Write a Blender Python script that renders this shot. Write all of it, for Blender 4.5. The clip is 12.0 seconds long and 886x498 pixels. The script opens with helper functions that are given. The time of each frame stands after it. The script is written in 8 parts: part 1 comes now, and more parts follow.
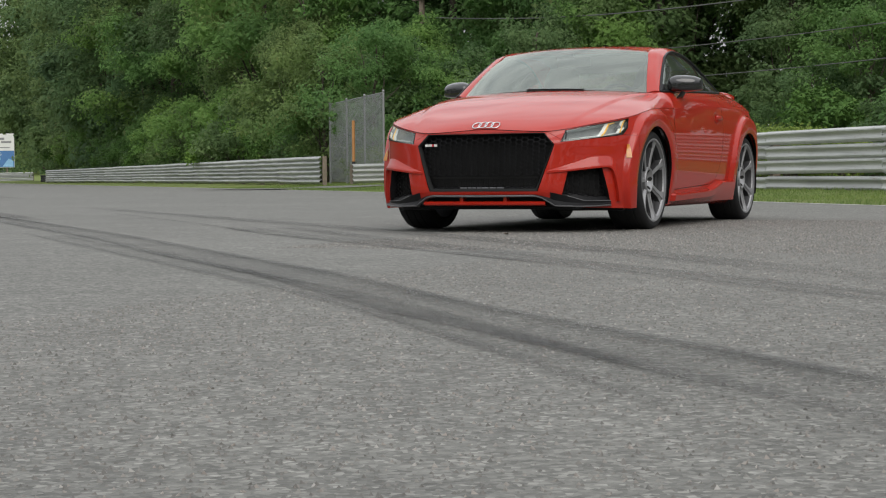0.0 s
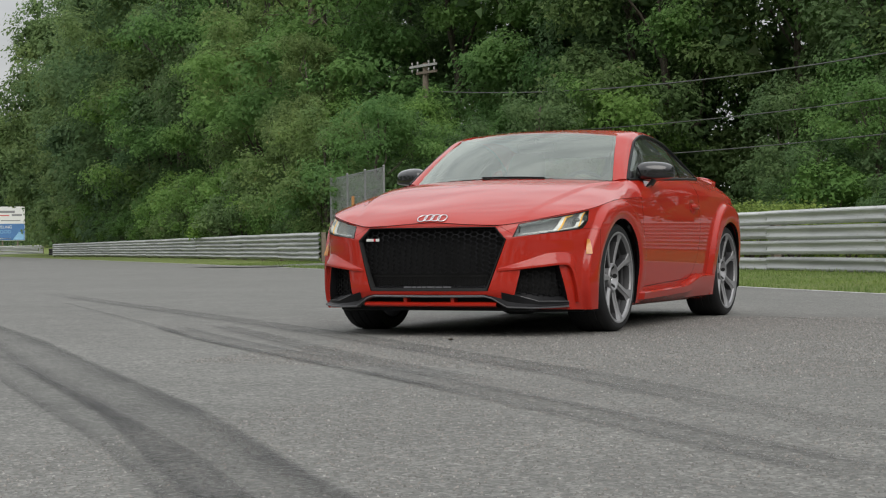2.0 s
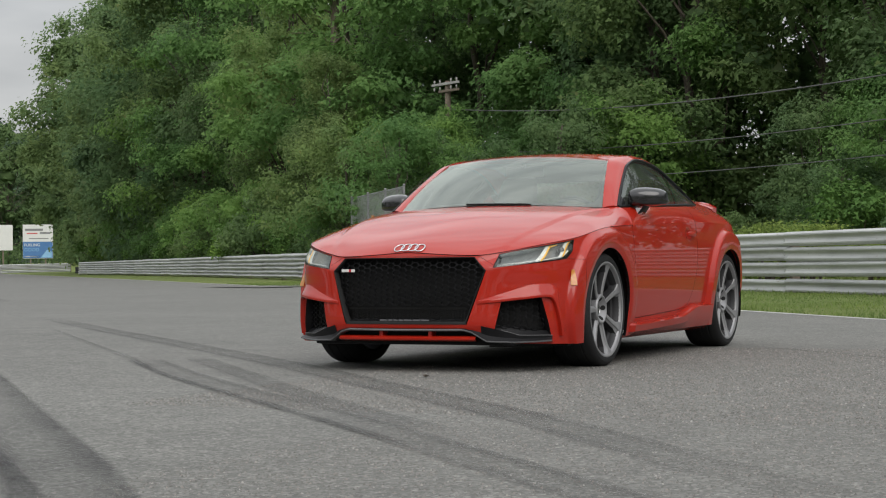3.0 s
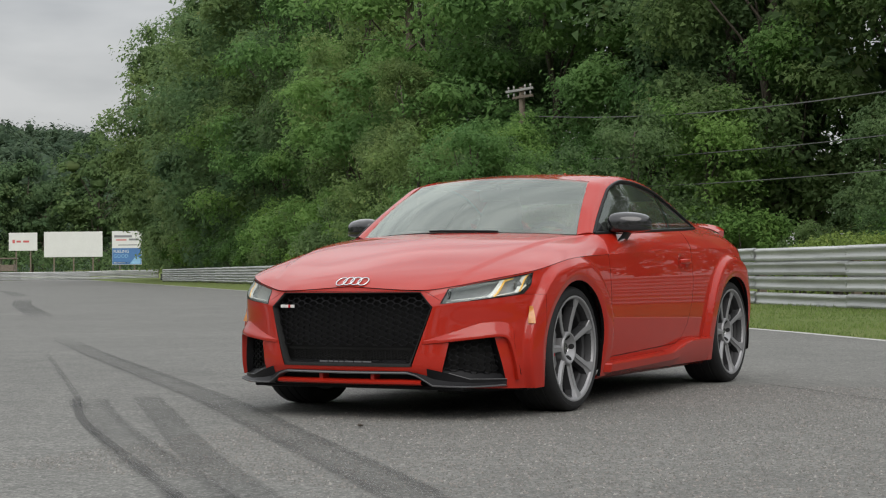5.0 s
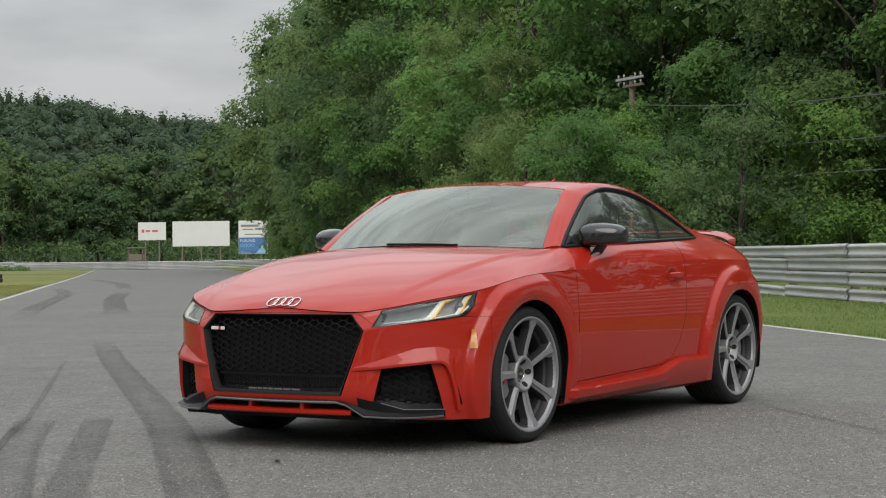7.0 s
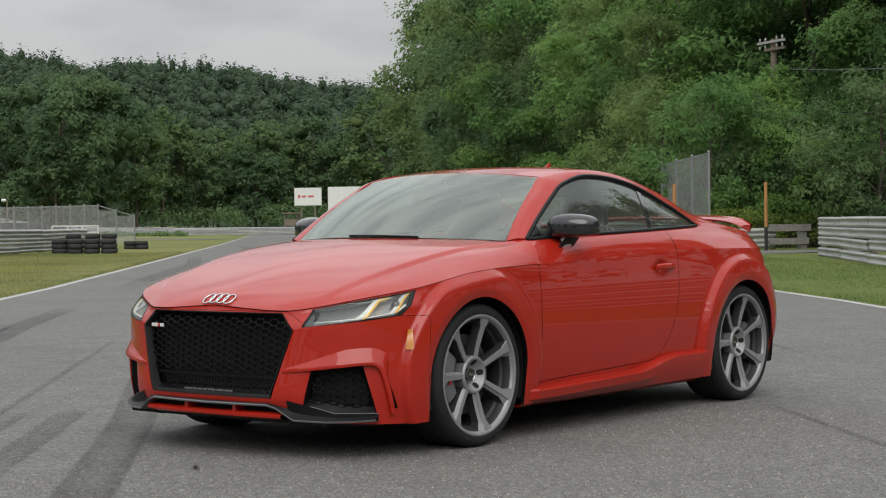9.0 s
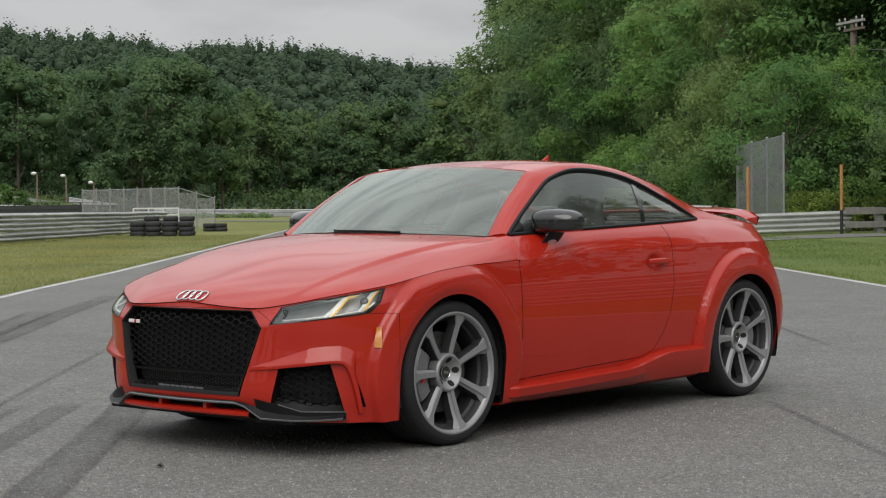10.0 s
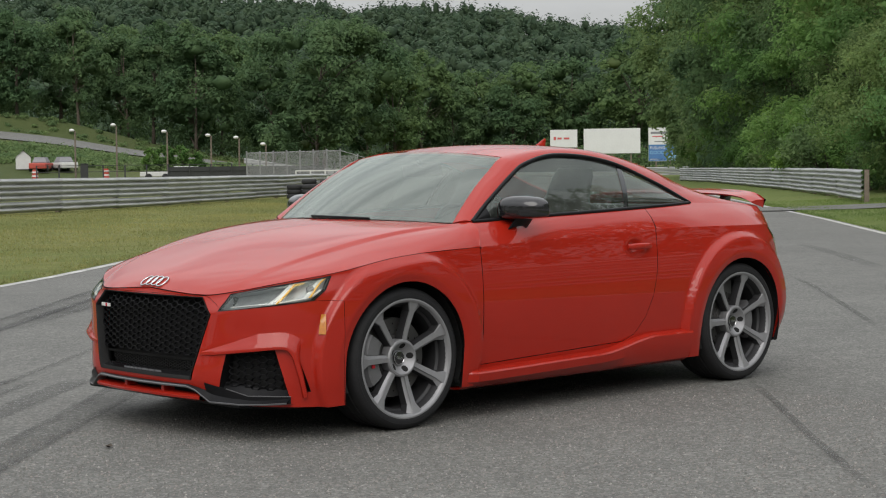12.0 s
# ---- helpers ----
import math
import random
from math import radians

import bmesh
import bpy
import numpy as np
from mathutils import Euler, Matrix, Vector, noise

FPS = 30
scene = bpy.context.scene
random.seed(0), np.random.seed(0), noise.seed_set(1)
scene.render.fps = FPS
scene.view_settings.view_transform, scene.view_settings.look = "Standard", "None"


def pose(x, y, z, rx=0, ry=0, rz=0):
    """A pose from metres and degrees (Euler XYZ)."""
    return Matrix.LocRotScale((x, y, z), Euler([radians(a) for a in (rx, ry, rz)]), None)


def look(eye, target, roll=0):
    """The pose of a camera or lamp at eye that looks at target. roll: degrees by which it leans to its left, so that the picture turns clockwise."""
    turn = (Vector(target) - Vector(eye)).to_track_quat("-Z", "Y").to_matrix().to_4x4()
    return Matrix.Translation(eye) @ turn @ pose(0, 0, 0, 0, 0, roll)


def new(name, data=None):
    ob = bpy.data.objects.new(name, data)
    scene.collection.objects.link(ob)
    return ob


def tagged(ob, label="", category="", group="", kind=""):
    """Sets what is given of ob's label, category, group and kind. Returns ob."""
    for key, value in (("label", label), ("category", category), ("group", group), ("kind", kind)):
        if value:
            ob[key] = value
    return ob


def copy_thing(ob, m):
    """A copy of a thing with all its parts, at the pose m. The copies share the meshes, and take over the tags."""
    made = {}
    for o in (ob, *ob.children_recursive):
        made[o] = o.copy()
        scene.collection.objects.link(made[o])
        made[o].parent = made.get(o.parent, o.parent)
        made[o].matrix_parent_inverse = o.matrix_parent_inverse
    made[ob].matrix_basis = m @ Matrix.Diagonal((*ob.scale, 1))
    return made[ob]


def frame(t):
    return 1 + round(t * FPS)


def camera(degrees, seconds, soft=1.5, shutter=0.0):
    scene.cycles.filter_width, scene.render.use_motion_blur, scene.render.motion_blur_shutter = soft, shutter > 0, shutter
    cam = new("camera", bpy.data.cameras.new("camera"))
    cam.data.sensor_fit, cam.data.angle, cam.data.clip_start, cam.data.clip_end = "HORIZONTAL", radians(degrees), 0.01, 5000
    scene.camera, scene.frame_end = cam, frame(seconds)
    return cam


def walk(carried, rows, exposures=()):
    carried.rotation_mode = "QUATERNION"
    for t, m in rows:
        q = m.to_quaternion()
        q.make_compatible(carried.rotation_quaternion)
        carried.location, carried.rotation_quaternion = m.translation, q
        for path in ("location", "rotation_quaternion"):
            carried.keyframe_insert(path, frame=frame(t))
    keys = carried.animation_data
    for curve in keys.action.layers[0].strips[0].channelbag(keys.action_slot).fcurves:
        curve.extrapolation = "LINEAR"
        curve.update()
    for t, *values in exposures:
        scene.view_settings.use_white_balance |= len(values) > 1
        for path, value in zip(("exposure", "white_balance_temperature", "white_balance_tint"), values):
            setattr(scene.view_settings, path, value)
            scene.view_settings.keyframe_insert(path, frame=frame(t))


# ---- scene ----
# ---- camera and walk ----
cam = camera(28.79, 12.0, soft=1.15)
walk(cam, [
    (0.0, look((12.399, 4.291, 0.375), (5.095, 1.045, 0.033), -0.50)),
    (0.5, look((12.089, 4.257, 0.414), (4.783, 1.006, 0.171), -0.51)),
    (1.0, look((11.811, 4.243, 0.451), (4.504, 0.988, 0.294), -0.51)),
    (1.5, look((11.546, 4.246, 0.489), (4.247, 0.974, 0.402), -0.52)),
    (2.0, look((11.284, 4.265, 0.526), (3.999, 0.958, 0.516), -0.53)),
    (2.5, look((11.016, 4.296, 0.564), (3.757, 0.933, 0.600), -0.53)),
    (3.0, look((10.740, 4.338, 0.601), (3.513, 0.908, 0.672), -0.54)),
    (3.5, look((10.457, 4.392, 0.639), (3.269, 0.881, 0.728), -0.55)),
    (4.0, look((10.167, 4.457, 0.676), (3.024, 0.855, 0.775), -0.55)),
    (4.5, look((9.873, 4.531, 0.713), (2.782, 0.830, 0.814), -0.56)),
    (5.0, look((9.580, 4.616, 0.749), (2.547, 0.805, 0.847), -0.56)),
    (5.5, look((9.292, 4.711, 0.785), (2.324, 0.781, 0.878), -0.57)),
    (6.0, look((9.010, 4.815, 0.820), (2.116, 0.758, 0.910), -0.58)),
    (6.5, look((8.739, 4.929, 0.854), (1.921, 0.744, 0.937), -0.58)),
    (7.0, look((8.479, 5.053, 0.888), (1.756, 0.718, 0.936), -0.59)),
    (7.5, look((8.232, 5.186, 0.921), (1.607, 0.702, 0.933), -0.60)),
    (8.0, look((7.998, 5.328, 0.954), (1.476, 0.695, 0.933), -0.60)),
    (8.5, look((7.775, 5.479, 0.986), (1.366, 0.691, 0.922), -0.61)),
    (9.0, look((7.563, 5.639, 1.019), (1.274, 0.695, 0.908), -0.61)),
    (9.5, look((7.361, 5.807, 1.051), (1.197, 0.709, 0.898), -0.62)),
    (10.0, look((7.168, 5.984, 1.083), (1.141, 0.727, 0.888), -0.63)),
    (10.5, look((6.984, 6.171, 1.115), (1.097, 0.760, 0.870), -0.63)),
    (11.0, look((6.813, 6.369, 1.146), (1.072, 0.805, 0.849), -0.64)),
    (11.5, look((6.660, 6.580, 1.176), (1.065, 0.872, 0.842), -0.65)),
    (12.0, look((6.534, 6.807, 1.204), (1.087, 0.960, 0.832), -0.65)),
], exposures=[(0.0, 0.07), (6.0, 0.04), (12.0, -0.04)])

# ---- world and light ----
SUN_EL, SUN_AZ = radians(40), radians(50)
world = bpy.data.worlds.new("overcast_sky")
scene.world = world
world.use_nodes = True
wn, wl = world.node_tree.nodes, world.node_tree.links
wn.clear()
w_out = wn.new("ShaderNodeOutputWorld")
w_bg = wn.new("ShaderNodeBackground")
w_sky = wn.new("ShaderNodeTexSky")
w_sky.sky_type, w_sky.sun_disc = "NISHITA", False
w_sky.sun_elevation, w_sky.sun_rotation = SUN_EL, SUN_AZ
w_sky.air_density, w_sky.dust_density = 1.0, 3.0
w_co = wn.new("ShaderNodeTexCoord")
w_map = wn.new("ShaderNodeMapping")
w_map.inputs["Scale"].default_value = (1.0, 1.0, 3.6)
w_no = wn.new("ShaderNodeTexNoise")
w_no.inputs["Scale"].default_value, w_no.inputs["Detail"].default_value = 4.2, 5.0
w_no.inputs["Roughness"].default_value = 0.5
w_ramp = wn.new("ShaderNodeValToRGB")
w_ramp.color_ramp.elements[0].position, w_ramp.color_ramp.elements[0].color = 0.36, (3.7, 3.8, 3.9, 1)
w_ramp.color_ramp.elements[1].position, w_ramp.color_ramp.elements[1].color = 0.62, (5.75, 5.8, 5.8, 1)
w_mix = wn.new("ShaderNodeMix")
w_mix.data_type = "RGBA"
w_mix.inputs["Factor"].default_value = 0.92
wl.new(w_co.outputs["Generated"], w_map.inputs["Vector"])
wl.new(w_map.outputs["Vector"], w_no.inputs["Vector"])
wl.new(w_no.outputs["Fac"], w_ramp.inputs["Fac"])
wl.new(w_sky.outputs["Color"], w_mix.inputs["A"])
wl.new(w_ramp.outputs["Color"], w_mix.inputs["B"])
# an overcast sky is about three times brighter overhead than at the horizon
w_sep = wn.new("ShaderNodeSeparateXYZ")
wl.new(w_co.outputs["Generated"], w_sep.inputs["Vector"])
w_up = wn.new("ShaderNodeValToRGB")
for k, (p, v) in enumerate(((0.0, 0.95), (0.12, 0.98), (0.45, 2.35), (0.92, 3.0))):
    e = w_up.color_ramp.elements[k] if k < 2 else w_up.color_ramp.elements.new(p)
    e.position, e.color = p, (v, v, v, 1)
wl.new(w_sep.outputs["Z"], w_up.inputs["Fac"])
w_mul = wn.new("ShaderNodeMix")
w_mul.data_type, w_mul.blend_type = "RGBA", "MULTIPLY"
w_mul.inputs["Factor"].default_value = 1.0
wl.new(w_mix.outputs["Result"], w_mul.inputs["A"])
wl.new(w_up.outputs["Color"], w_mul.inputs["B"])
wl.new(w_mul.outputs["Result"], w_bg.inputs["Color"])
w_bg.inputs["Strength"].default_value = 0.105
wl.new(w_bg.outputs["Background"], w_out.inputs["Surface"])

sun_data = bpy.data.lights.new("sun", "SUN")
sun_data.energy, sun_data.angle, sun_data.color = 1.4, radians(50), (1.0, 0.97, 0.93)
sun = new("sun", sun_data)
sun.matrix_world = look((0, 0, 60), (-math.cos(SUN_EL) * math.sin(SUN_AZ), -math.cos(SUN_EL) * math.cos(SUN_AZ), 60 - math.sin(SUN_EL)), 0)

# ---- building blocks ----


def mesh_np(name, verts, quads):
    """A mesh out of an array of corners and an array of four-cornered (or three-cornered) faces."""
    me = bpy.data.meshes.new(name)
    verts, quads = np.asarray(verts, dtype=np.float32), np.asarray(quads, dtype=np.int32)
    n, k = quads.shape
    me.vertices.add(len(verts))
    me.vertices.foreach_set("co", verts.ravel())
    me.loops.add(n * k)
    me.loops.foreach_set("vertex_index", quads.ravel())
    me.polygons.add(n)
    me.polygons.foreach_set("loop_start", np.arange(0, n * k, k, dtype=np.int32))
    me.polygons.foreach_set("loop_total", np.full(n, k, dtype=np.int32))
    me.update(calc_edges=True)
    me.validate()
    return me


def put(name, me, mat, parent=None, label="", smooth=False):
    ob = new(name, me)
    if mat is not None and len(me.materials) == 0:
        me.materials.append(mat)
    if smooth:
        me.polygons.foreach_set("use_smooth", np.ones(len(me.polygons), dtype=bool))
    if parent is not None:
        ob.parent = parent
    if label:
        tagged(ob, label)
    return ob


def part(name, bm, mat, parent=None, label="", smooth=False):
    me = bpy.data.meshes.new(name)
    bm.to_mesh(me)
    bm.free()
    return put(name, me, mat, parent, label, smooth)


def thing(name, label, category, m=None, group="", kind=""):
    ob = new(name)
    ob.empty_display_size = 0.2
    if m is not None:
        ob.matrix_basis = m
    return tagged(ob, label, category, group, kind)


def box(bm, x0, x1, y0, y1, z0, z1, bevel=0.0):
    r = bmesh.ops.create_cube(bm, size=1.0)
    vs = r["verts"]
    for v in vs:
        v.co = Vector((x0 + (v.co.x + 0.5) * (x1 - x0), y0 + (v.co.y + 0.5) * (y1 - y0), z0 + (v.co.z + 0.5) * (z1 - z0)))
    if bevel > 0:
        es = list({e for v in vs for e in v.link_edges})
        bmesh.ops.bevel(bm, geom=es, offset=bevel, segments=2, affect="EDGES", profile=0.6)
    return vs


def tube(bm, pts, radii, sides=8, caps=True):
    """A tapering tube along a line of points."""
    pts = [Vector(p) for p in pts]
    rings = []
    for i, p in enumerate(pts):
        d = (pts[min(i + 1, len(pts) - 1)] - pts[max(i - 1, 0)]).normalized()
        a = d.orthogonal().normalized()
        if rings:
            a = (prev - d * prev.dot(d)).normalized()
        prev = a
        b = d.cross(a)
        r = radii[i] if hasattr(radii, "__len__") else radii
        rings.append([bm.verts.new(p + (a * math.cos(2 * math.pi * k / sides) + b * math.sin(2 * math.pi * k / sides)) * r) for k in range(sides)])
    for r0, r1 in zip(rings, rings[1:]):
        for k in range(sides):
            bm.faces.new((r0[k], r0[(k + 1) % sides], r1[(k + 1) % sides], r1[k]))
    if caps:
        bm.faces.new(rings[0][::-1])
        bm.faces.new(rings[-1])


def grid_mesh(name, P):
    """A sheet out of an array of points (rows, columns, 3)."""
    P = np.asarray(P, dtype=np.float32)
    r, c = P.shape[:2]
    i = np.arange(r * c).reshape(r, c)
    q = np.stack([i[:-1, :-1], i[1:, :-1], i[1:, 1:], i[:-1, 1:]], -1).reshape(-1, 4)
    return mesh_np(name, P.reshape(-1, 3), q)


def smooth01(x):
    x = np.clip(x, 0, 1)
    return x * x * (3 - 2 * x)

# ---- materials ----
def material(name):
    m = bpy.data.materials.new(name)
    m.use_nodes = True
    nt = m.node_tree
    return m, nt.nodes, nt.links, nt.nodes["Principled BSDF"]


def noise_node(n, l, scale, detail=4.0, rough=0.55, coord="Object", vec=None, stretch=None):
    if vec is None:
        vec = n.new("ShaderNodeTexCoord").outputs[coord]
    if stretch:
        mp = n.new("ShaderNodeMapping")
        mp.inputs["Scale"].default_value = stretch
        l.new(vec, mp.inputs["Vector"])
        vec = mp.outputs["Vector"]
    t = n.new("ShaderNodeTexNoise")
    t.inputs["Scale"].default_value, t.inputs["Detail"].default_value, t.inputs["Roughness"].default_value = scale, detail, rough
    l.new(vec, t.inputs["Vector"])
    return t


def ramp(n, l, fac, stops):
    r = n.new("ShaderNodeValToRGB")
    cr = r.color_ramp
    while len(cr.elements) < len(stops):
        cr.elements.new(0.5)
    for e, (p, c) in zip(cr.elements, stops):
        e.position, e.color = p, (*c, 1)
    l.new(fac, r.inputs["Fac"])
    return r


def mixc(n, l, a, b, fac, mode="MIX"):
    m = n.new("ShaderNodeMix")
    m.data_type, m.blend_type = "RGBA", mode
    for key, v in (("A", a), ("B", b)):
        if hasattr(v, "is_output"):
            l.new(v, m.inputs[key])
        else:
            m.inputs[key].default_value = (*v, 1)
    if hasattr(fac, "is_output"):
        l.new(fac, m.inputs["Factor"])
    else:
        m.inputs["Factor"].default_value = fac
    return m.outputs["Result"]


def bump(n, l, bsdf, height, strength, distance):
    b = n.new("ShaderNodeBump")
    b.inputs["Strength"].default_value, b.inputs["Distance"].default_value = strength, distance
    l.new(height, b.inputs["Height"])
    l.new(b.outputs["Normal"], bsdf.inputs["Normal"])
    return b


def plain(name, col, rough=0.5, metal=0.0, var=0.12, scale=6.0, bump_d=0.0, coat=0.0, spec=0.5):
    """A surface of one colour with slight cloudy wear at two scales."""
    m, n, l, b = material(name)
    t1, t2 = noise_node(n, l, scale), noise_node(n, l, scale * 9)
    dark = tuple(c * (1 - var) for c in col)
    light = tuple(min(1, c * (1 + var)) for c in col)
    c1 = ramp(n, l, t1.outputs["Fac"], [(0.3, dark), (0.7, light)]).outputs["Color"]
    c2 = ramp(n, l, t2.outputs["Fac"], [(0.35, dark), (0.65, light)]).outputs["Color"]
    l.new(mixc(n, l, c1, c2, 0.4), b.inputs["Base Color"])
    b.inputs["Roughness"].default_value, b.inputs["Metallic"].default_value = rough, metal
    b.inputs["Coat Weight"].default_value, b.inputs["Specular IOR Level"].default_value = coat, spec
    if bump_d:
        bump(n, l, b, t2.outputs["Fac"], 0.5, bump_d)
    return m


def asphalt_mat(name, base, worn):
    """Coarse asphalt: pale stones in dark binder, with broad stains."""
    m, n, l, b = material(name)
    co = n.new("ShaderNodeTexCoord").outputs["Object"]
    st = n.new("ShaderNodeTexVoronoi")
    st.inputs["Scale"].default_value = 95.0
    l.new(co, st.inputs["Vector"])
    st2 = n.new("ShaderNodeTexVoronoi")
    st2.inputs["Scale"].default_value = 42.0
    l.new(co, st2.inputs["Vector"])
    hue = n.new("ShaderNodeSeparateColor")
    l.new(st.outputs["Color"], hue.inputs["Color"])
    hue2 = n.new("ShaderNodeSeparateColor")
    l.new(st2.outputs["Color"], hue2.inputs["Color"])
    stones = ramp(n, l, hue.outputs["Red"], [(0.0, tuple(c * 0.58 for c in base)), (0.55, base), (0.85, tuple(c * 1.32 for c in base)), (1.0, tuple(c * 2.2 for c in base))])
    stones2 = ramp(n, l, hue2.outputs["Red"], [(0.0, tuple(c * 0.6 for c in base)), (0.7, base), (1.0, tuple(c * 1.75 for c in base))])
    mixed = mixc(n, l, stones.outputs["Color"], stones2.outputs["Color"], 0.35)
    big = noise_node(n, l, 0.35, 5.0, 0.6, vec=co)
    mid = noise_node(n, l, 2.4, 4.0, 0.6, vec=co)
    tint = ramp(n, l, big.outputs["Fac"], [(0.35, tuple(0.86 * w for w in worn)), (0.65, worn)])
    tint2 = ramp(n, l, mid.outputs["Fac"], [(0.3, (0.88, 0.88, 0.88)), (0.7, (1.08, 1.08, 1.07))])
    c = mixc(n, l, mixed, tint.outputs["Color"], 1.0, "MULTIPLY")
    c = mixc(n, l, c, tint2.outputs["Color"], 1.0, "MULTIPLY")
    l.new(c, b.inputs["Base Color"])
    b.inputs["Roughness"].default_value = 0.78
    b.inputs["Specular IOR Level"].default_value = 0.35
    bump(n, l, b, st.outputs["Distance"], 0.7, 0.005)
    return m


def grass_mat(name):
    m, n, l, b = material(name)
    co = n.new("ShaderNodeTexCoord").outputs["Object"]
    big, mid, fine = noise_node(n, l, 0.12, 4, 0.6, vec=co), noise_node(n, l, 1.3, 5, 0.65, vec=co), noise_node(n, l, 22.0, 4, 0.7, vec=co)
    c1 = ramp(n, l, big.outputs["Fac"], [(0.35, (0.110, 0.150, 0.042)), (0.62, (0.250, 0.232, 0.102))])
    c2 = ramp(n, l, mid.outputs["Fac"], [(0.32, (0.102, 0.148, 0.040)), (0.55, (0.185, 0.200, 0.070)), (0.78, (0.27, 0.235, 0.115))])
    c3 = ramp(n, l, fine.outputs["Fac"], [(0.3, (0.6, 0.62, 0.55)), (0.7, (1.25, 1.22, 1.1))])
    c = mixc(n, l, c1.outputs["Color"], c2.outputs["Color"], 0.55)
    # fresher on the shaded side under the wood
    sep = n.new("ShaderNodeVectorMath")
    sep.operation = "DOT_PRODUCT"
    sep.inputs[1].default_value = (0.7071, -0.7071, 0)
    l.new(co, sep.inputs[0])
    wet = n.new("ShaderNodeMapRange")
    wet.inputs["From Min"].default_value, wet.inputs["From Max"].default_value = -4.0, 3.0
    l.new(sep.outputs["Value"], wet.inputs["Value"])
    c = mixc(n, l, mixc(n, l, c, (0.118, 0.170, 0.052), 0.65), c, wet.outputs["Result"])
    # rough unmown grass far off
    wild = n.new("ShaderNodeMapRange")
    wild.inputs["From Min"].default_value, wild.inputs["From Max"].default_value = 24.0, 40.0
    l.new(sep.outputs["Value"], wild.inputs["Value"])
    c = mixc(n, l, c, mixc(n, l, c, (0.052, 0.072, 0.028), 0.88), wild.outputs["Result"])
    l.new(mixc(n, l, c, c3.outputs["Color"], 1.0, "MULTIPLY"), b.inputs["Base Color"])
    b.inputs["Roughness"].default_value, b.inputs["Specular IOR Level"].default_value = 0.9, 0.15
    bump(n, l, b, fine.outputs["Fac"], 1.0, 0.05)
    return m


def leaf_mat(name, dark, light, yellow, trans=0.35):
    """Leaves: each one its own green, a little light let through."""
    m, n, l, b = material(name)
    g = n.new("ShaderNodeNewGeometry")
    oi = n.new("ShaderNodeObjectInfo")
    c = ramp(n, l, g.outputs["Random Per Island"], [(0.0, dark), (0.6, light), (0.97, light), (1.0, yellow)])
    c2 = ramp(n, l, oi.outputs["Random"], [(0.0, (0.78, 0.84, 0.85)), (0.5, (1.0, 1.0, 1.0)), (1.0, (1.28, 1.20, 0.98))])
    big = noise_node(n, l, 0.22, 3, 0.6)
    c3 = ramp(n, l, big.outputs["Fac"], [(0.35, (0.78, 0.84, 0.82)), (0.65, (1.2, 1.14, 1.0))])
    col = mixc(n, l, mixc(n, l, c.outputs["Color"], c2.outputs["Color"], 1.0, "MULTIPLY"), c3.outputs["Color"], 1.0, "MULTIPLY")
    l.new(col, b.inputs["Base Color"])
    b.inputs["Roughness"].default_value, b.inputs["Specular IOR Level"].default_value = 0.7, 0.12
    tr = n.new("ShaderNodeBsdfTranslucent")
    l.new(col, tr.inputs["Color"])
    mx = n.new("ShaderNodeMixShader")
    mx.inputs["Fac"].default_value = trans
    l.new(b.outputs["BSDF"], mx.inputs[1])
    l.new(tr.outputs["BSDF"], mx.inputs[2])
    l.new(mx.outputs["Shader"], n["Material Output"].inputs["Surface"])
    return m


def bark_mat(name="bark", k=1.0):
    m, n, l, b = material(name)
    t = noise_node(n, l, 5.0, 6, 0.65, stretch=(4, 4, 0.6))
    l.new(ramp(n, l, t.outputs["Fac"], [(0.3, (0.035 * k, 0.028 * k, 0.022 * k)), (0.7, (0.14 * k, 0.115 * k, 0.09 * k))]).outputs["Color"], b.inputs["Base Color"])
    b.inputs["Roughness"].default_value = 0.9
    bump(n, l, b, t.outputs["Fac"], 0.8, 0.03)
    return m


def galvanised(name):
    """Weathered galvanised steel with rust at the lower edges of some panels and scuffs."""
    m, n, l, b = material(name)
    oi = n.new("ShaderNodeObjectInfo")
    t = noise_node(n, l, 1.1, 6, 0.62, stretch=(0.5, 0.5, 5.0))
    f = noise_node(n, l, 14.0, 5, 0.7, stretch=(0.5, 0.5, 3.0))
    c = ramp(n, l, t.outputs["Fac"], [(0.3, (0.29, 0.298, 0.295)), (0.6, (0.47, 0.478, 0.475))])
    c = mixc(n, l, c.outputs["Color"], ramp(n, l, oi.outputs["Random"], [(0.0, (0.82, 0.82, 0.82)), (1.0, (1.08, 1.08, 1.07))]).outputs["Color"], 1.0, "MULTIPLY")
    rust = ramp(n, l, f.outputs["Fac"], [(0.60, (0, 0, 0)), (0.74, (1, 1, 1))])
    c = mixc(n, l, c, (0.20, 0.15, 0.11), rust.outputs["Color"])
    l.new(c, b.inputs["Base Color"])
    b.inputs["Roughness"].default_value, b.inputs["Metallic"].default_value = 0.55, 0.35
    bump(n, l, b, t.outputs["Fac"], 0.25, 0.02)
    return m


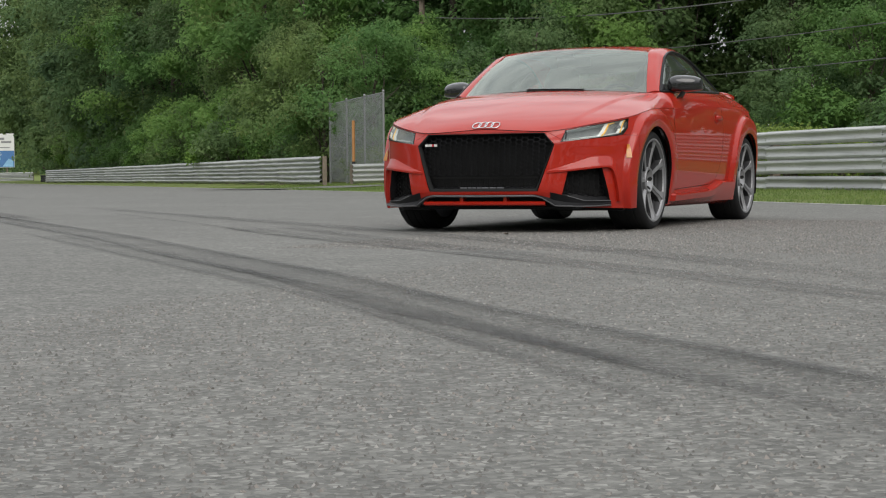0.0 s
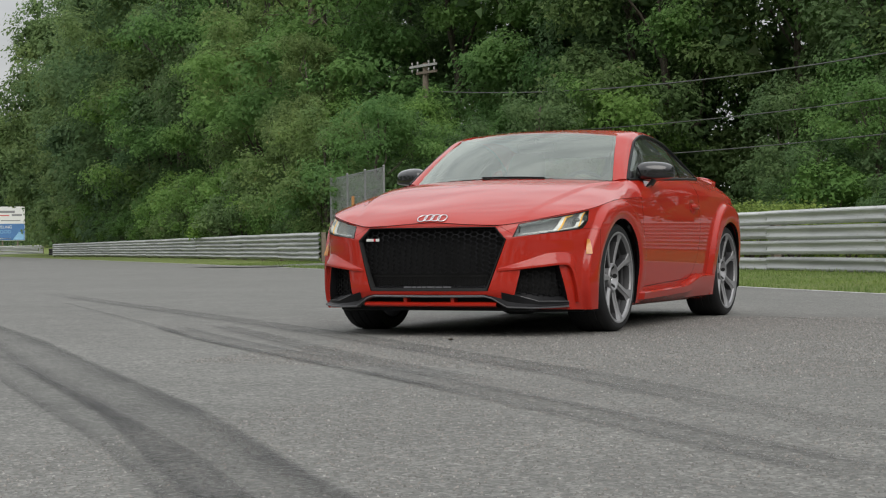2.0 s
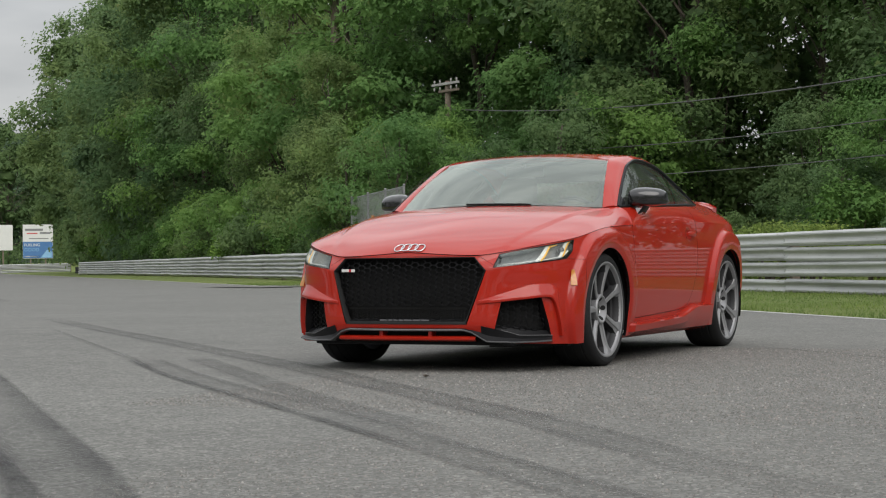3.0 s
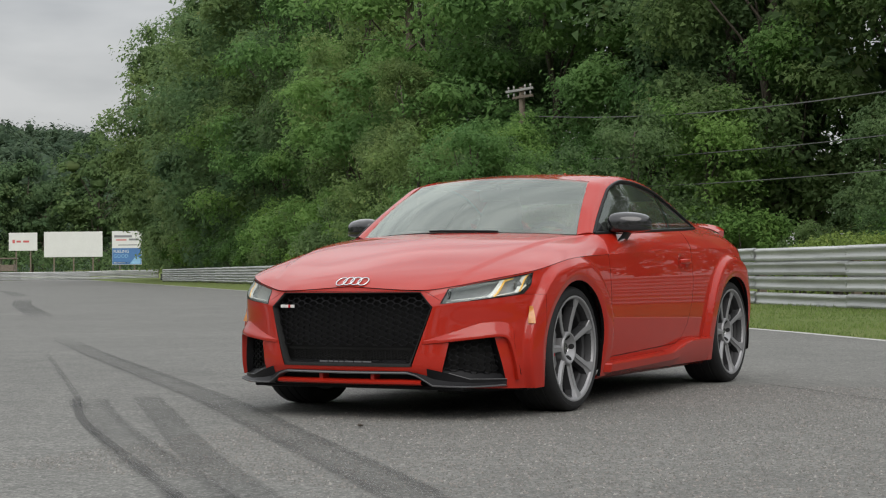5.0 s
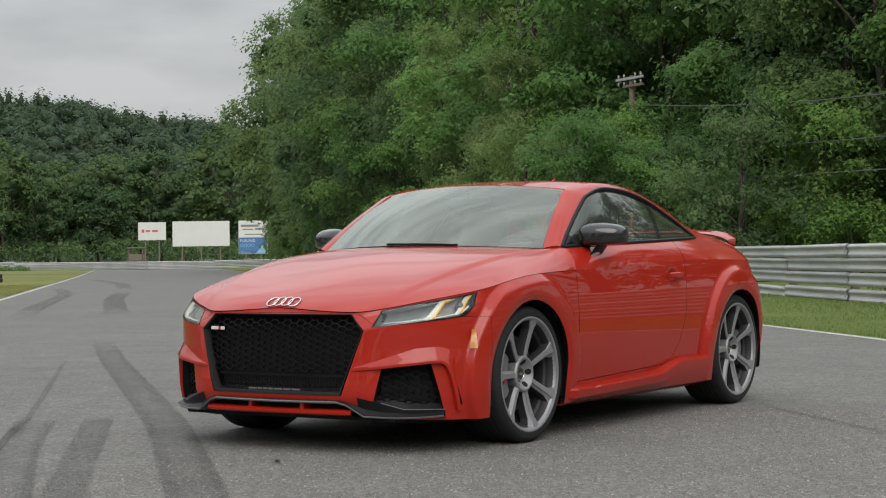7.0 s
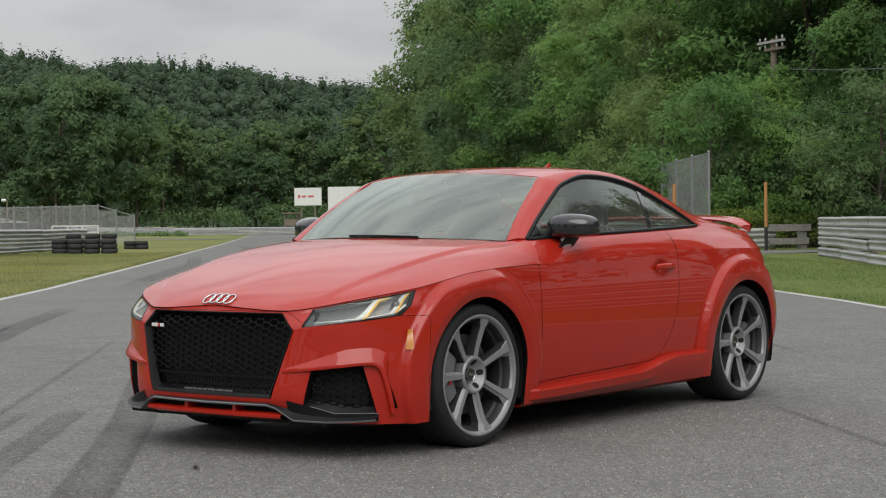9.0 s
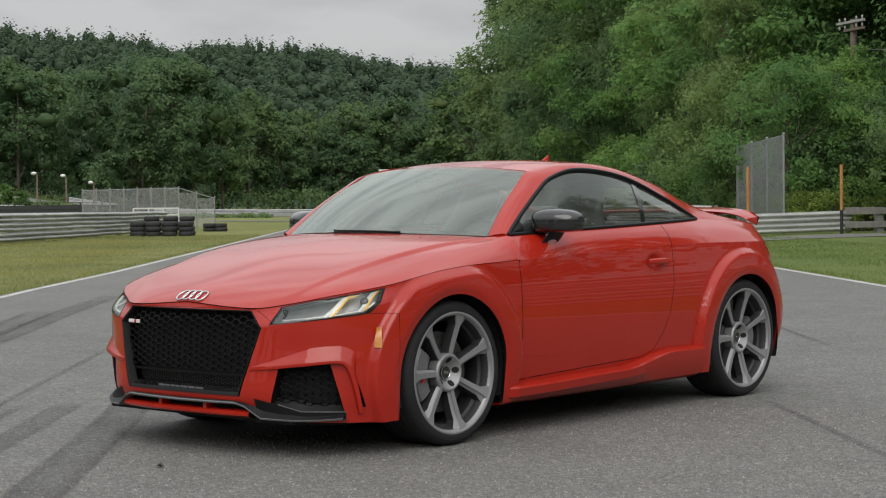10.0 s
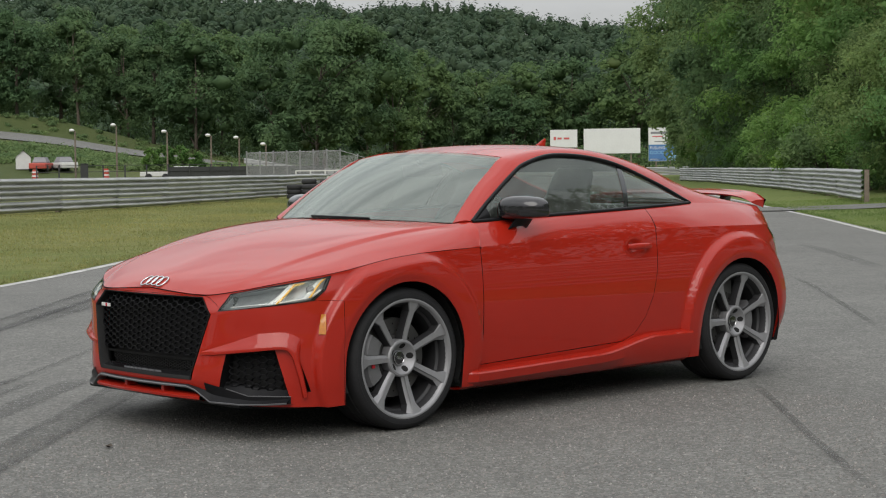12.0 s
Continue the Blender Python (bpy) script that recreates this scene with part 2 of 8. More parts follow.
def skid_mat():
    """Rubber laid on asphalt: dark film that breaks up over the stones and fades at its edges."""
    m, n, l, b = material("skid_rubber")
    tc = n.new("ShaderNodeTexCoord")
    b.inputs["Base Color"].default_value = (0.028, 0.028, 0.029, 1)
    b.inputs["Roughness"].default_value = 0.7
    at = n.new("ShaderNodeAttribute")
    at.attribute_name = "cover"
    f1 = noise_node(n, l, 70.0, 3, 0.6, vec=tc.outputs["Object"])
    f2 = noise_node(n, l, 1.6, 4, 0.6, vec=tc.outputs["Object"])
    r1 = ramp(n, l, f1.outputs["Fac"], [(0.3, (0.45, 0.45, 0.45)), (0.7, (1, 1, 1))])
    r2 = ramp(n, l, f2.outputs["Fac"], [(0.3, (0.45, 0.45, 0.45)), (0.65, (1, 1, 1))])
    c = mixc(n, l, mixc(n, l, r1.outputs["Color"], r2.outputs["Color"], 1.0, "MULTIPLY"), at.outputs["Color"], 1.0, "MULTIPLY")
    tr = n.new("ShaderNodeBsdfTransparent")
    mx = n.new("ShaderNodeMixShader")
    l.new(c, mx.inputs["Fac"])
    l.new(tr.outputs["BSDF"], mx.inputs[1])
    l.new(b.outputs["BSDF"], mx.inputs[2])
    l.new(mx.outputs["Shader"], n["Material Output"].inputs["Surface"])
    return m


def chainlink(name, wire):
    """Woven wire seen from afar: fine diamond mesh, mostly open."""
    m, n, l, b = material(name)
    tc = n.new("ShaderNodeTexCoord")
    mp = n.new("ShaderNodeMapping")
    mp.inputs["Rotation"].default_value = (0, 0, radians(45))
    l.new(tc.outputs["UV"], mp.inputs["Vector"])
    w = n.new("ShaderNodeTexBrick")
    w.offset = 0.0
    w.inputs["Scale"].default_value, w.inputs["Mortar Size"].default_value = 30.0, wire
    w.inputs["Brick Width"].default_value, w.inputs["Row Height"].default_value = 1.0, 1.0
    w.inputs["Mortar Smooth"].default_value = 0.0
    w.inputs["Color1"].default_value = w.inputs["Color2"].default_value = (0, 0, 0, 1)
    w.inputs["Mortar"].default_value = (1, 1, 1, 1)
    l.new(mp.outputs["Vector"], w.inputs["Vector"])
    b.inputs["Base Color"].default_value = (0.36, 0.37, 0.37, 1)
    b.inputs["Roughness"].default_value, b.inputs["Metallic"].default_value = 0.5, 0.5
    tr = n.new("ShaderNodeBsdfTransparent")
    mx = n.new("ShaderNodeMixShader")
    l.new(w.outputs["Color"], mx.inputs["Fac"])
    l.new(tr.outputs["BSDF"], mx.inputs[1])
    l.new(b.outputs["BSDF"], mx.inputs[2])
    l.new(mx.outputs["Shader"], n["Material Output"].inputs["Surface"])
    return m


ASPHALT = asphalt_mat("asphalt", (0.140, 0.139, 0.131), (1.0, 1.0, 0.985))
GRASS = grass_mat("grass")


def chipping_mat():
    """Chippings that stand proud of the binder: grey, with a few pale and pinkish ones."""
    m, n, l, b = material("asphalt_chippings")
    g = n.new("ShaderNodeNewGeometry")
    c = ramp(n, l, g.outputs["Random Per Island"], [(0.0, (0.112, 0.110, 0.103)), (0.35, (0.135, 0.127, 0.118)), (0.75, (0.180, 0.175, 0.161)), (0.93, (0.230, 0.205, 0.183)), (1.0, (0.31, 0.30, 0.28))])
    l.new(c.outputs["Color"], b.inputs["Base Color"])
    b.inputs["Roughness"].default_value, b.inputs["Specular IOR Level"].default_value = 0.75, 0.3
    return m


CHIPPINGS = chipping_mat()
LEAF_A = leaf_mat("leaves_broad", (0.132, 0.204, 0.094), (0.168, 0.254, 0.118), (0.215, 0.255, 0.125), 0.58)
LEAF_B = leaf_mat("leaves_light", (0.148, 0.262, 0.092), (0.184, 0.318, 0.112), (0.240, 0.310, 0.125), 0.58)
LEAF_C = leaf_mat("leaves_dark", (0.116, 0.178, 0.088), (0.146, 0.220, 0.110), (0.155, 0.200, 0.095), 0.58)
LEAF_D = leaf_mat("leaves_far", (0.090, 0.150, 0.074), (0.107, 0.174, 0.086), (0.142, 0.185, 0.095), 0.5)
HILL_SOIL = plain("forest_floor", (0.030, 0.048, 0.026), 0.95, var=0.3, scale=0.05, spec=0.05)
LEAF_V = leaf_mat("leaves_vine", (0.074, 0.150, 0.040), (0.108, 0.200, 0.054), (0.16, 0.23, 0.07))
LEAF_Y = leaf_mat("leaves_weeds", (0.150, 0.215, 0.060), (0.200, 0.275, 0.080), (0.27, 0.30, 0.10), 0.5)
# tinted bluish: the haze of distance is put into the leaf colour
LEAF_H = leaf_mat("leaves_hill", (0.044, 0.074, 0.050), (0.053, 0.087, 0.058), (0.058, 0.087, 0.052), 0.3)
BARK = bark_mat()
BARK_GREY = bark_mat("grey_dead_bark", 1.9)
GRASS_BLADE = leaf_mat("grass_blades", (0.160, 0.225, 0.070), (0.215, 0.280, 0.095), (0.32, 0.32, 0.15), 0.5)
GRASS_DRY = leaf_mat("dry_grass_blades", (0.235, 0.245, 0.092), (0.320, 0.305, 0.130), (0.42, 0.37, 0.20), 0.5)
STEEL = galvanised("galvanised_steel")
POST_WOOD = plain("weathered_wood", (0.16, 0.13, 0.10), 0.85, var=0.35, scale=8, bump_d=0.004)
WORN_PLANK = plain("worn_grey_plank", (0.19, 0.182, 0.170), 0.85, var=0.3, scale=6, bump_d=0.004)
RUBBER_OLD = plain("old_tyre_rubber", (0.022, 0.022, 0.023), 0.8, var=0.4, scale=9, bump_d=0.004)
LINE_PAINT = plain("worn_edge_paint", (0.40, 0.395, 0.375), 0.75, var=0.4, scale=3.0)
SKID = skid_mat()
CHAIN = chainlink("chain_link_wire", 0.16)
THIN_CHAIN = chainlink("thin_chain_link_wire", 0.10)
CONCRETE = plain("concrete", (0.33, 0.325, 0.31), 0.85, var=0.2, scale=1.5, bump_d=0.004)
WIRE = plain("dark_cable", (0.11, 0.11, 0.11), 0.6, var=0.1)
SIGN_WHITE = plain("sign_white", (0.62, 0.62, 0.61), 0.6, var=0.06, scale=0.6)
SIGN_BLUE = plain("sign_blue", (0.06, 0.16, 0.36), 0.6, var=0.15, scale=1.2)
SIGN_PALE = plain("sign_pale_blue", (0.22, 0.42, 0.62), 0.6, var=0.2, scale=2.0)
SIGN_RED = plain("sign_red", (0.50, 0.10, 0.10), 0.6, var=0.1)
SIGN_GREY = plain("sign_grey", (0.20, 0.20, 0.21), 0.6, var=0.1)
ORANGE = plain("orange_post_paint", (0.38, 0.18, 0.06), 0.7, var=0.2, scale=5)
FENCE_GREY = plain("dull_fence_steel", (0.22, 0.225, 0.225), 0.6, 0.3, var=0.15)
SHED_WHITE = plain("shed_white", (0.55, 0.55, 0.53), 0.7, var=0.1, scale=2)
DARK_FENCE = plain("dark_fence", (0.03, 0.032, 0.03), 0.7, var=0.2)
FADED_RED = plain("faded_red", (0.40, 0.06, 0.04), 0.6, var=0.2)
LAMP_WHITE = plain("lamp_head", (0.62, 0.62, 0.60), 0.4, var=0.05)

# ---- car materials ----
def paint_mat():
    """Deep red car paint under clear lacquer, slightly dusty."""
    m, n, l, b = material("red_car_paint")
    t = noise_node(n, l, 3.0, 5, 0.6)
    f = noise_node(n, l, 900.0, 2, 0.5)
    c = ramp(n, l, t.outputs["Fac"], [(0.3, (0.326, 0.0120, 0.0042)), (0.7, (0.354, 0.0140, 0.0050))])
    c2 = ramp(n, l, f.outputs["Fac"], [(0.35, (0.92, 0.9, 0.9)), (0.65, (1.06, 1.1, 1.1))])
    l.new(mixc(n, l, c.outputs["Color"], c2.outputs["Color"], 1.0, "MULTIPLY"), b.inputs["Base Color"])
    b.inputs["Roughness"].default_value, b.inputs["Metallic"].default_value = 0.55, 0.0
    b.inputs["Specular IOR Level"].default_value = 0.12
    b.inputs["Coat Weight"].default_value, b.inputs["Coat Roughness"].default_value, b.inputs["Coat IOR"].default_value = 0.82, 0.008, 1.5
    return m


def glass_mat(name, tint, gloss=1.45, dull=0.0, veil=0.0):
    """Thin glass: what lies behind it, tinted, under a mirror that strengthens at grazing sight."""
    m, n, l, b = material(name)
    n.remove(b)
    tr, gl, fr, mx = n.new("ShaderNodeBsdfTransparent"), n.new("ShaderNodeBsdfGlossy"), n.new("ShaderNodeFresnel"), n.new("ShaderNodeMixShader")
    tr.inputs["Color"].default_value = (*tint, 1)
    gl.inputs["Roughness"].default_value = dull
    gl.inputs["Color"].default_value = (0.92, 1.0, 0.94, 1)
    fr.inputs["IOR"].default_value = gloss
    l.new(fr.outputs["Fac"], mx.inputs["Fac"])
    l.new(tr.outputs["BSDF"], mx.inputs[1])
    l.new(gl.outputs["BSDF"], mx.inputs[2])
    # a pale diffuse veil, added to brighten the panes as sky glare would
    df, md = n.new("ShaderNodeBsdfDiffuse"), n.new("ShaderNodeMixShader")
    film = noise_node(n, l, 2.5, 4, 0.6)
    mp = n.new("ShaderNodeMapRange")
    mp.inputs["To Min"].default_value, mp.inputs["To Max"].default_value = veil * 0.6, veil * 1.4
    l.new(film.outputs["Fac"], mp.inputs["Value"])
    df.inputs["Color"].default_value = (0.62, 0.66, 0.60, 1)
    l.new(mp.outputs["Result"], md.inputs["Fac"])
    l.new(mx.outputs["Shader"], md.inputs[1])
    l.new(df.outputs["BSDF"], md.inputs[2])
    l.new(md.outputs["Shader"], n["Material Output"].inputs["Surface"])
    return m


PAINT = paint_mat()
GLASS = glass_mat("windscreen_glass", (0.76, 0.82, 0.78), 2.1, veil=0.07)
GLASS_SIDE = glass_mat("side_glass", (0.60, 0.65, 0.62), 1.7, veil=0.035)
LENS = glass_mat("clear_lens", (0.9, 0.92, 0.92), 1.5)
BLACK_GLOSS = plain("gloss_black", (0.011, 0.011, 0.012), 0.12, var=0.2, coat=0.6)
BLACK_PLASTIC = plain("black_plastic", (0.010, 0.010, 0.011), 0.40, var=0.25, scale=20, spec=0.14)
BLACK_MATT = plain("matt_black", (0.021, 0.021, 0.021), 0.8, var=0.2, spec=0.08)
TRIM_GREY = plain("satin_grey_trim", (0.15, 0.15, 0.155), 0.4, 0.5, var=0.08)
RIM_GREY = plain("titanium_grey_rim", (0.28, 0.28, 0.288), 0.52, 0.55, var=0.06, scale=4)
# the rim grey again, darkened: shade between the spokes put into the colour
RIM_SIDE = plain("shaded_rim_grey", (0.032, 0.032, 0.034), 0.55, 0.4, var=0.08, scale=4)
CHROME = plain("chrome", (0.60, 0.60, 0.61), 0.14, 1.0, var=0.03)
TYRE = plain("tyre_rubber", (0.016, 0.016, 0.017), 0.7, var=0.25, scale=14, bump_d=0.001, spec=0.25)
DISC_STEEL = plain("brake_disc_steel", (0.11, 0.108, 0.105), 0.5, 0.7, var=0.12, scale=15)
CALIPER = plain("caliper_grey", (0.17, 0.17, 0.175), 0.4, 0.4, var=0.1)
RED_MARK = plain("red_badge", (0.5, 0.01, 0.02), 0.35, var=0.05)
AMBER = plain("amber_reflector", (0.46, 0.165, 0.012), 0.25, var=0.12, scale=60, coat=0.6)
LAMP_INNER = plain("lamp_housing", (0.36, 0.37, 0.375), 0.30, 0.5, var=0.2, scale=30)
TAIL_RED = plain("tail_lamp_red", (0.075, 0.004, 0.006), 0.12, var=0.1, coat=1.0)
CABIN = plain("cabin_grey", (0.15, 0.155, 0.15), 0.7, var=0.15)
LEATHER = plain("seat_leather", (0.07, 0.071, 0.072), 0.55, var=0.15, scale=10, bump_d=0.002)
BADGE_GREY = plain("grey_lettering", (0.16, 0.16, 0.17), 0.35, 0.5, var=0.05)


def glow(name, col, strength):
    m = plain(name, col, 0.25, var=0.05, coat=0.6)
    b = m.node_tree.nodes["Principled BSDF"]
    b.inputs["Emission Color"].default_value, b.inputs["Emission Strength"].default_value = (*col, 1), strength
    return m


# the running lights are on
WHITE_PIPE = glow("white_light_guide_lit", (0.72, 0.72, 0.69), 0.22)
AMBER_PIPE = glow("amber_light_guide_lit", (0.80, 0.44, 0.06), 0.38)

# ---- the ground ----
def track_xy(s, n):
    """From the distance along the track and the distance to its left to the plan."""
    return (n - s) / math.sqrt(2), (-n - s) / math.sqrt(2)


def edge_right(s):
    return np.interp(s, [-45, 4, 7.5, 12, 20, 29, 40, 118, 215], [-3.2, -5.55, -6.0, -6.4, -6.8, -7.35, -7.85, -11.3, -15.2])


def edge_left(s):
    s = np.asarray(s, dtype=float)
    return np.interp(s, [9, 12, 15, 21, 37, 62, 76, 111, 215], [5.14, 5.05, 4.95, 4.63, 4.10, 3.35, 2.9, 1.9, -0.6]) + 0.012 * np.clip(12 - s, 0, 60) ** 2


def ground_z(x, y):
    """The lie of the land: flat track, verges that rise a little, a bank far to the south west."""
    x, y = np.asarray(x, dtype=float), np.asarray(y, dtype=float)
    s, n = -(x + y) / math.sqrt(2), (x - y) / math.sqrt(2)
    z = 0.13 * smooth01((edge_right(s) - n - 0.5) / 6) + 0.6 * smooth01((edge_right(s) - n - 9) / 30)
    z = z + 0.10 * smooth01((n - edge_left(s) - 1.0) / 14)
    r, b = np.hypot(x, y), np.degrees(np.arctan2(-y, -x))
    slope = np.interp(b, [51, 53.8, 57.4, 60.4, 63, 80, 95], [0, 1.4, 2.8, 4.3, 5.2, 6.0, 0]) * smooth01((r - 150) / 50)
    shelf = np.interp(b, [51, 54, 57, 60, 62, 80, 95], [0, 0.5, 1.0, 1.5, 1.6, 1.4, 0]) * np.clip((r - 200) / 22, 0, 1)
    bank = np.interp(b, [54, 57, 58.5, 60.5, 63, 80, 90], [0, 1.0, 1.8, 2.4, 2.4, 2.0, 0]) * smooth01((r - 223) / 9)
    return z + slope + shelf + bank + 1.5 * smooth01((r - 200) / 100)


def gz(x, y):
    return float(ground_z(x, y))


# the ground is one sheet whose lines run along the track, so that the turf meets the asphalt in a ragged edge
grow = 260.0 * 1.18 ** np.arange(1, 14)
GS = np.concatenate([-grow[::-1] + 100, np.arange(-150, -30, 4.0), np.arange(-30, 62, 0.6), np.arange(62, 255, 3.0), grow])
out_n = np.concatenate([[0.05, 0.20, 0.45, 1.0], np.arange(2.0, 12, 1.2), np.arange(12, 60, 2.5), np.arange(60, 160, 5.0), 160 * 1.2 ** np.arange(0, 15)])
out_z = np.concatenate([[-0.05, 0.008, 0.022, 0.012], np.zeros(len(out_n) - 4)])
grng = np.random.default_rng(19)
rag = [grng.normal(size=len(GS)) * 0.035 + 0.03 * np.sin(GS * 0.9 + k) for k in (0, 2)]
on = ((GS > -44) & (GS < 214)).astype(float)
NR = edge_right(GS)[:, None] + (-out_n[::-1][None, :] - rag[0][:, None] * (out_n[::-1] < 1.5)[None, :])
NL = edge_left(GS)[:, None] + (out_n[None, :] + rag[1][:, None] * (out_n < 1.5)[None, :])
mid_k = np.linspace(0, 1, 7)[1:-1]
NM = edge_right(GS)[:, None] * (1 - mid_k) + edge_left(GS)[:, None] * mid_k
GN = np.concatenate([NR, NM, NL], 1)
GSS = np.repeat(GS[:, None], GN.shape[1], 1)
GX, GY = track_xy(GSS, GN)
GZ = ground_z(GX, GY)
k = len(out_n)
GZ[:, :k] += out_z[::-1] * on[:, None]
GZ[:, -k:] += out_z * on[:, None]
GZ[:, k:-k] -= 0.10 * on[:, None]
ground = put("ground", grid_mesh("ground", np.stack([GX, GY, GZ], -1)[:, ::-1]), GRASS, smooth=True)
tagged(ground, "mown grass with dry yellow patches beside the track", "grass", kind="structure")

# the track: one strip of asphalt, its edges slightly below the verge
rs = np.concatenate([np.arange(-45, 60, 1.5), np.arange(60, 215, 5.0)])
cols = np.linspace(0, 1, 13)
RP = np.zeros((len(rs), len(cols), 3))
for i, s in enumerate(rs):
    nn = edge_right(s) + (edge_left(s) - edge_right(s)) * cols
    RP[i, :, 0], RP[i, :, 1] = track_xy(s, nn)
road = tagged(put("road", grid_mesh("road", RP[:, ::-1]), ASPHALT), "coarse grey asphalt race track with tyre marks", "road", kind="structure")
skirt = np.zeros((len(rs), 4, 3))
for k, side in enumerate((edge_right, edge_left)):
    sg = -1 if k == 0 else 1
    for i, s in enumerate(rs):
        for j, (dn, dz) in enumerate(((-0.02, -0.004), (0.0, -0.004), (0.12, -0.02), (0.35, -0.09))):
            x, y = track_xy(s, float(side(s)) + sg * dn)
            skirt[i, j] = (x, y, dz)
    P = skirt if k == 0 else skirt[:, ::-1]
    tagged(put("road_shoulder", grid_mesh("road_shoulder", P.copy()), ASPHALT), "crumbling asphalt shoulder of the track", "shoulder", kind="structure")
    lp = np.zeros((len(rs), 2, 3))
    for i, s in enumerate(rs):
        for j, dn in enumerate((-0.15, -0.03)):
            x, y = track_xy(s, float(side(s)) + sg * dn)
            lp[i, j] = (x, y, 0.004)
    tagged(put("edge_line", grid_mesh("edge_line", lp if k == 0 else lp[:, ::-1]), LINE_PAINT), "worn pale line along the edge of the track", "road marking", kind="structure")


def ground_strip(name, pts, width, mat, label, category, lift):
    """A strip that follows the ground along a few points."""
    pts = np.array(pts, dtype=float)
    t = np.concatenate([[0], np.cumsum(np.hypot(*np.diff(pts, axis=0).T))])
    u = np.linspace(0, t[-1], max(6, int(t[-1] / 2.5)))
    X, Y = np.interp(u, t, pts[:, 0]), np.interp(u, t, pts[:, 1])
    d = np.stack([np.gradient(X), np.gradient(Y)], 1)
    d /= np.linalg.norm(d, axis=1)[:, None]
    P = np.zeros((len(u), 5, 3))
    for j, k in enumerate(np.linspace(-0.5, 0.5, 5)):
        P[:, j, 0], P[:, j, 1] = X - d[:, 1] * width * k, Y + d[:, 0] * width * k
        P[:, j, 2] = ground_z(P[:, j, 0], P[:, j, 1]) + lift
    return tagged(put(name, grid_mesh(name, P[:, ::-1]), mat), label, category, kind="structure")


ground_strip("service_path", [(-30.4, -21.9), (-33.5, -20.1), (-37.0, -18.2), (-42.0, -14.5), (-49.0, -8.0)], 3.6, ASPHALT, "narrow asphalt path that leaves the track at a gap in the guardrail", "path", 0.022)
ground_strip("return_road", [track_xy(138, 2.0), track_xy(146, 20.0), track_xy(140, 60.0), track_xy(120, 95.0)], 9.0, ASPHALT, "asphalt lane that turns off the track", "road", 0.03)
ground_strip("climbing_road", [(-r_ * math.cos(radians(b_)), -r_ * math.sin(radians(b_))) for r_, b_ in ((206, 47), (206, 50), (207, 52), (208, 54), (210, 57), (211, 60), (212, 62), (214, 65), (217, 68))], 15.0, ASPHALT, "grey asphalt road climbing a grassy slope", "road", 0.12)


def skid(pts, width, cover, fade=0.25, mids=(0.75, 0.75)):
    """A tyre mark along a smooth line through a few points."""
    pts = np.array(pts, dtype=float)
    t = np.concatenate([[0], np.cumsum(np.hypot(*np.diff(pts, axis=0).T))])
    u = np.linspace(0, t[-1], max(8, int(t[-1] / 0.15)))
    X, Y = np.interp(u, t, pts[:, 0]), np.interp(u, t, pts[:, 1])
    for _ in range(12):
        X[1:-1], Y[1:-1] = (X[:-2] + 2 * X[1:-1] + X[2:]) / 4, (Y[:-2] + 2 * Y[1:-1] + Y[2:]) / 4
    d = np.stack([np.gradient(X), np.gradient(Y)], 1)
    d /= np.linalg.norm(d, axis=1)[:, None]
    ks = np.array([-0.5, -0.42, -0.14, 0.14, 0.42, 0.5])
    cv = np.array([0.0, 0.9, mids[0], mids[1], 1.0, 0.0])
    P, C = np.zeros((len(u), 6, 3)), np.zeros((len(u), 6))
    ends = smooth01(u / (t[-1] * fade + 1e-6)) * smooth01((t[-1] - u) / (t[-1] * fade + 1e-6))
    for j, k in enumerate(ks):
        P[:, j, 0], P[:, j, 1], P[:, j, 2] = X - d[:, 1] * width * k, Y + d[:, 0] * width * k, 0.0062 + 0.0003 * len(SKIDS)
        C[:, j] = cv[j] * cover * ends
    me = grid_mesh("skid_mark", P[:, ::-1])
    a = me.color_attributes.new("cover", "FLOAT_COLOR", "POINT")
    c = np.repeat(C[:, ::-1].reshape(-1, 1), 4, 1)
    c[:, 3] = 1
    a.data.foreach_set("color", c.astype(np.float32).ravel())
    ob = tagged(put("skid_mark", me, SKID), "dark rubber tyre mark on the asphalt", "tyre mark", group="tyre marks on the track", kind="structure")
    SKIDS.append(ob)


SKIDS = []
skid([(-4.5, -10.0), (-0.4, -5.8), (3.3, -2.05), (5.2, -0.25), (6.7, 1.2), (8.0, 2.3), (9.1, 3.4), (10.5, 4.7)], 0.36, 0.76, 0.10, (0.28, 0.34))
skid([(2.5, -3.3), (4.3, -1.5), (5.7, -0.1), (6.8, 1.0), (7.6, 1.8), (9.0, 3.0), (10.5, 4.2)], 0.22, 0.55, 0.2, (0.35, 0.3))
skid([(-6.7, -9.65), (-3.0, -5.9), (-0.8, -3.6), (1.5, -1.2), (3.1, 0.34), (4.7, 1.9), (5.9, 2.9), (7.5, 4.4)], 0.26, 0.55, 0.25, (0.5, 0.45))
skid([(1.5, -2.2), (2.7, -1.1), (3.8, 0.0), (4.9, 1.15), (6.2, 2.45), (7.4, 3.6)], 0.24, 0.50, 0.03, (0.38, 0.30))
skid([(1.48, -2.30), (2.74, -1.20), (3.78, -0.12), (4.66, 0.80), (5.6, 1.75)], 0.05, 0.60, 0.05)
skid([(1.2, -2.0), (2.6, -0.75), (3.9, 0.4), (5.2, 1.7)], 0.18, 0.42, 0.06)
skid([(-1.35, 0.87), (-0.52, 1.68), (0.14, 2.31), (0.62, 2.80), (1.3, 3.5)], 0.045, 0.55)
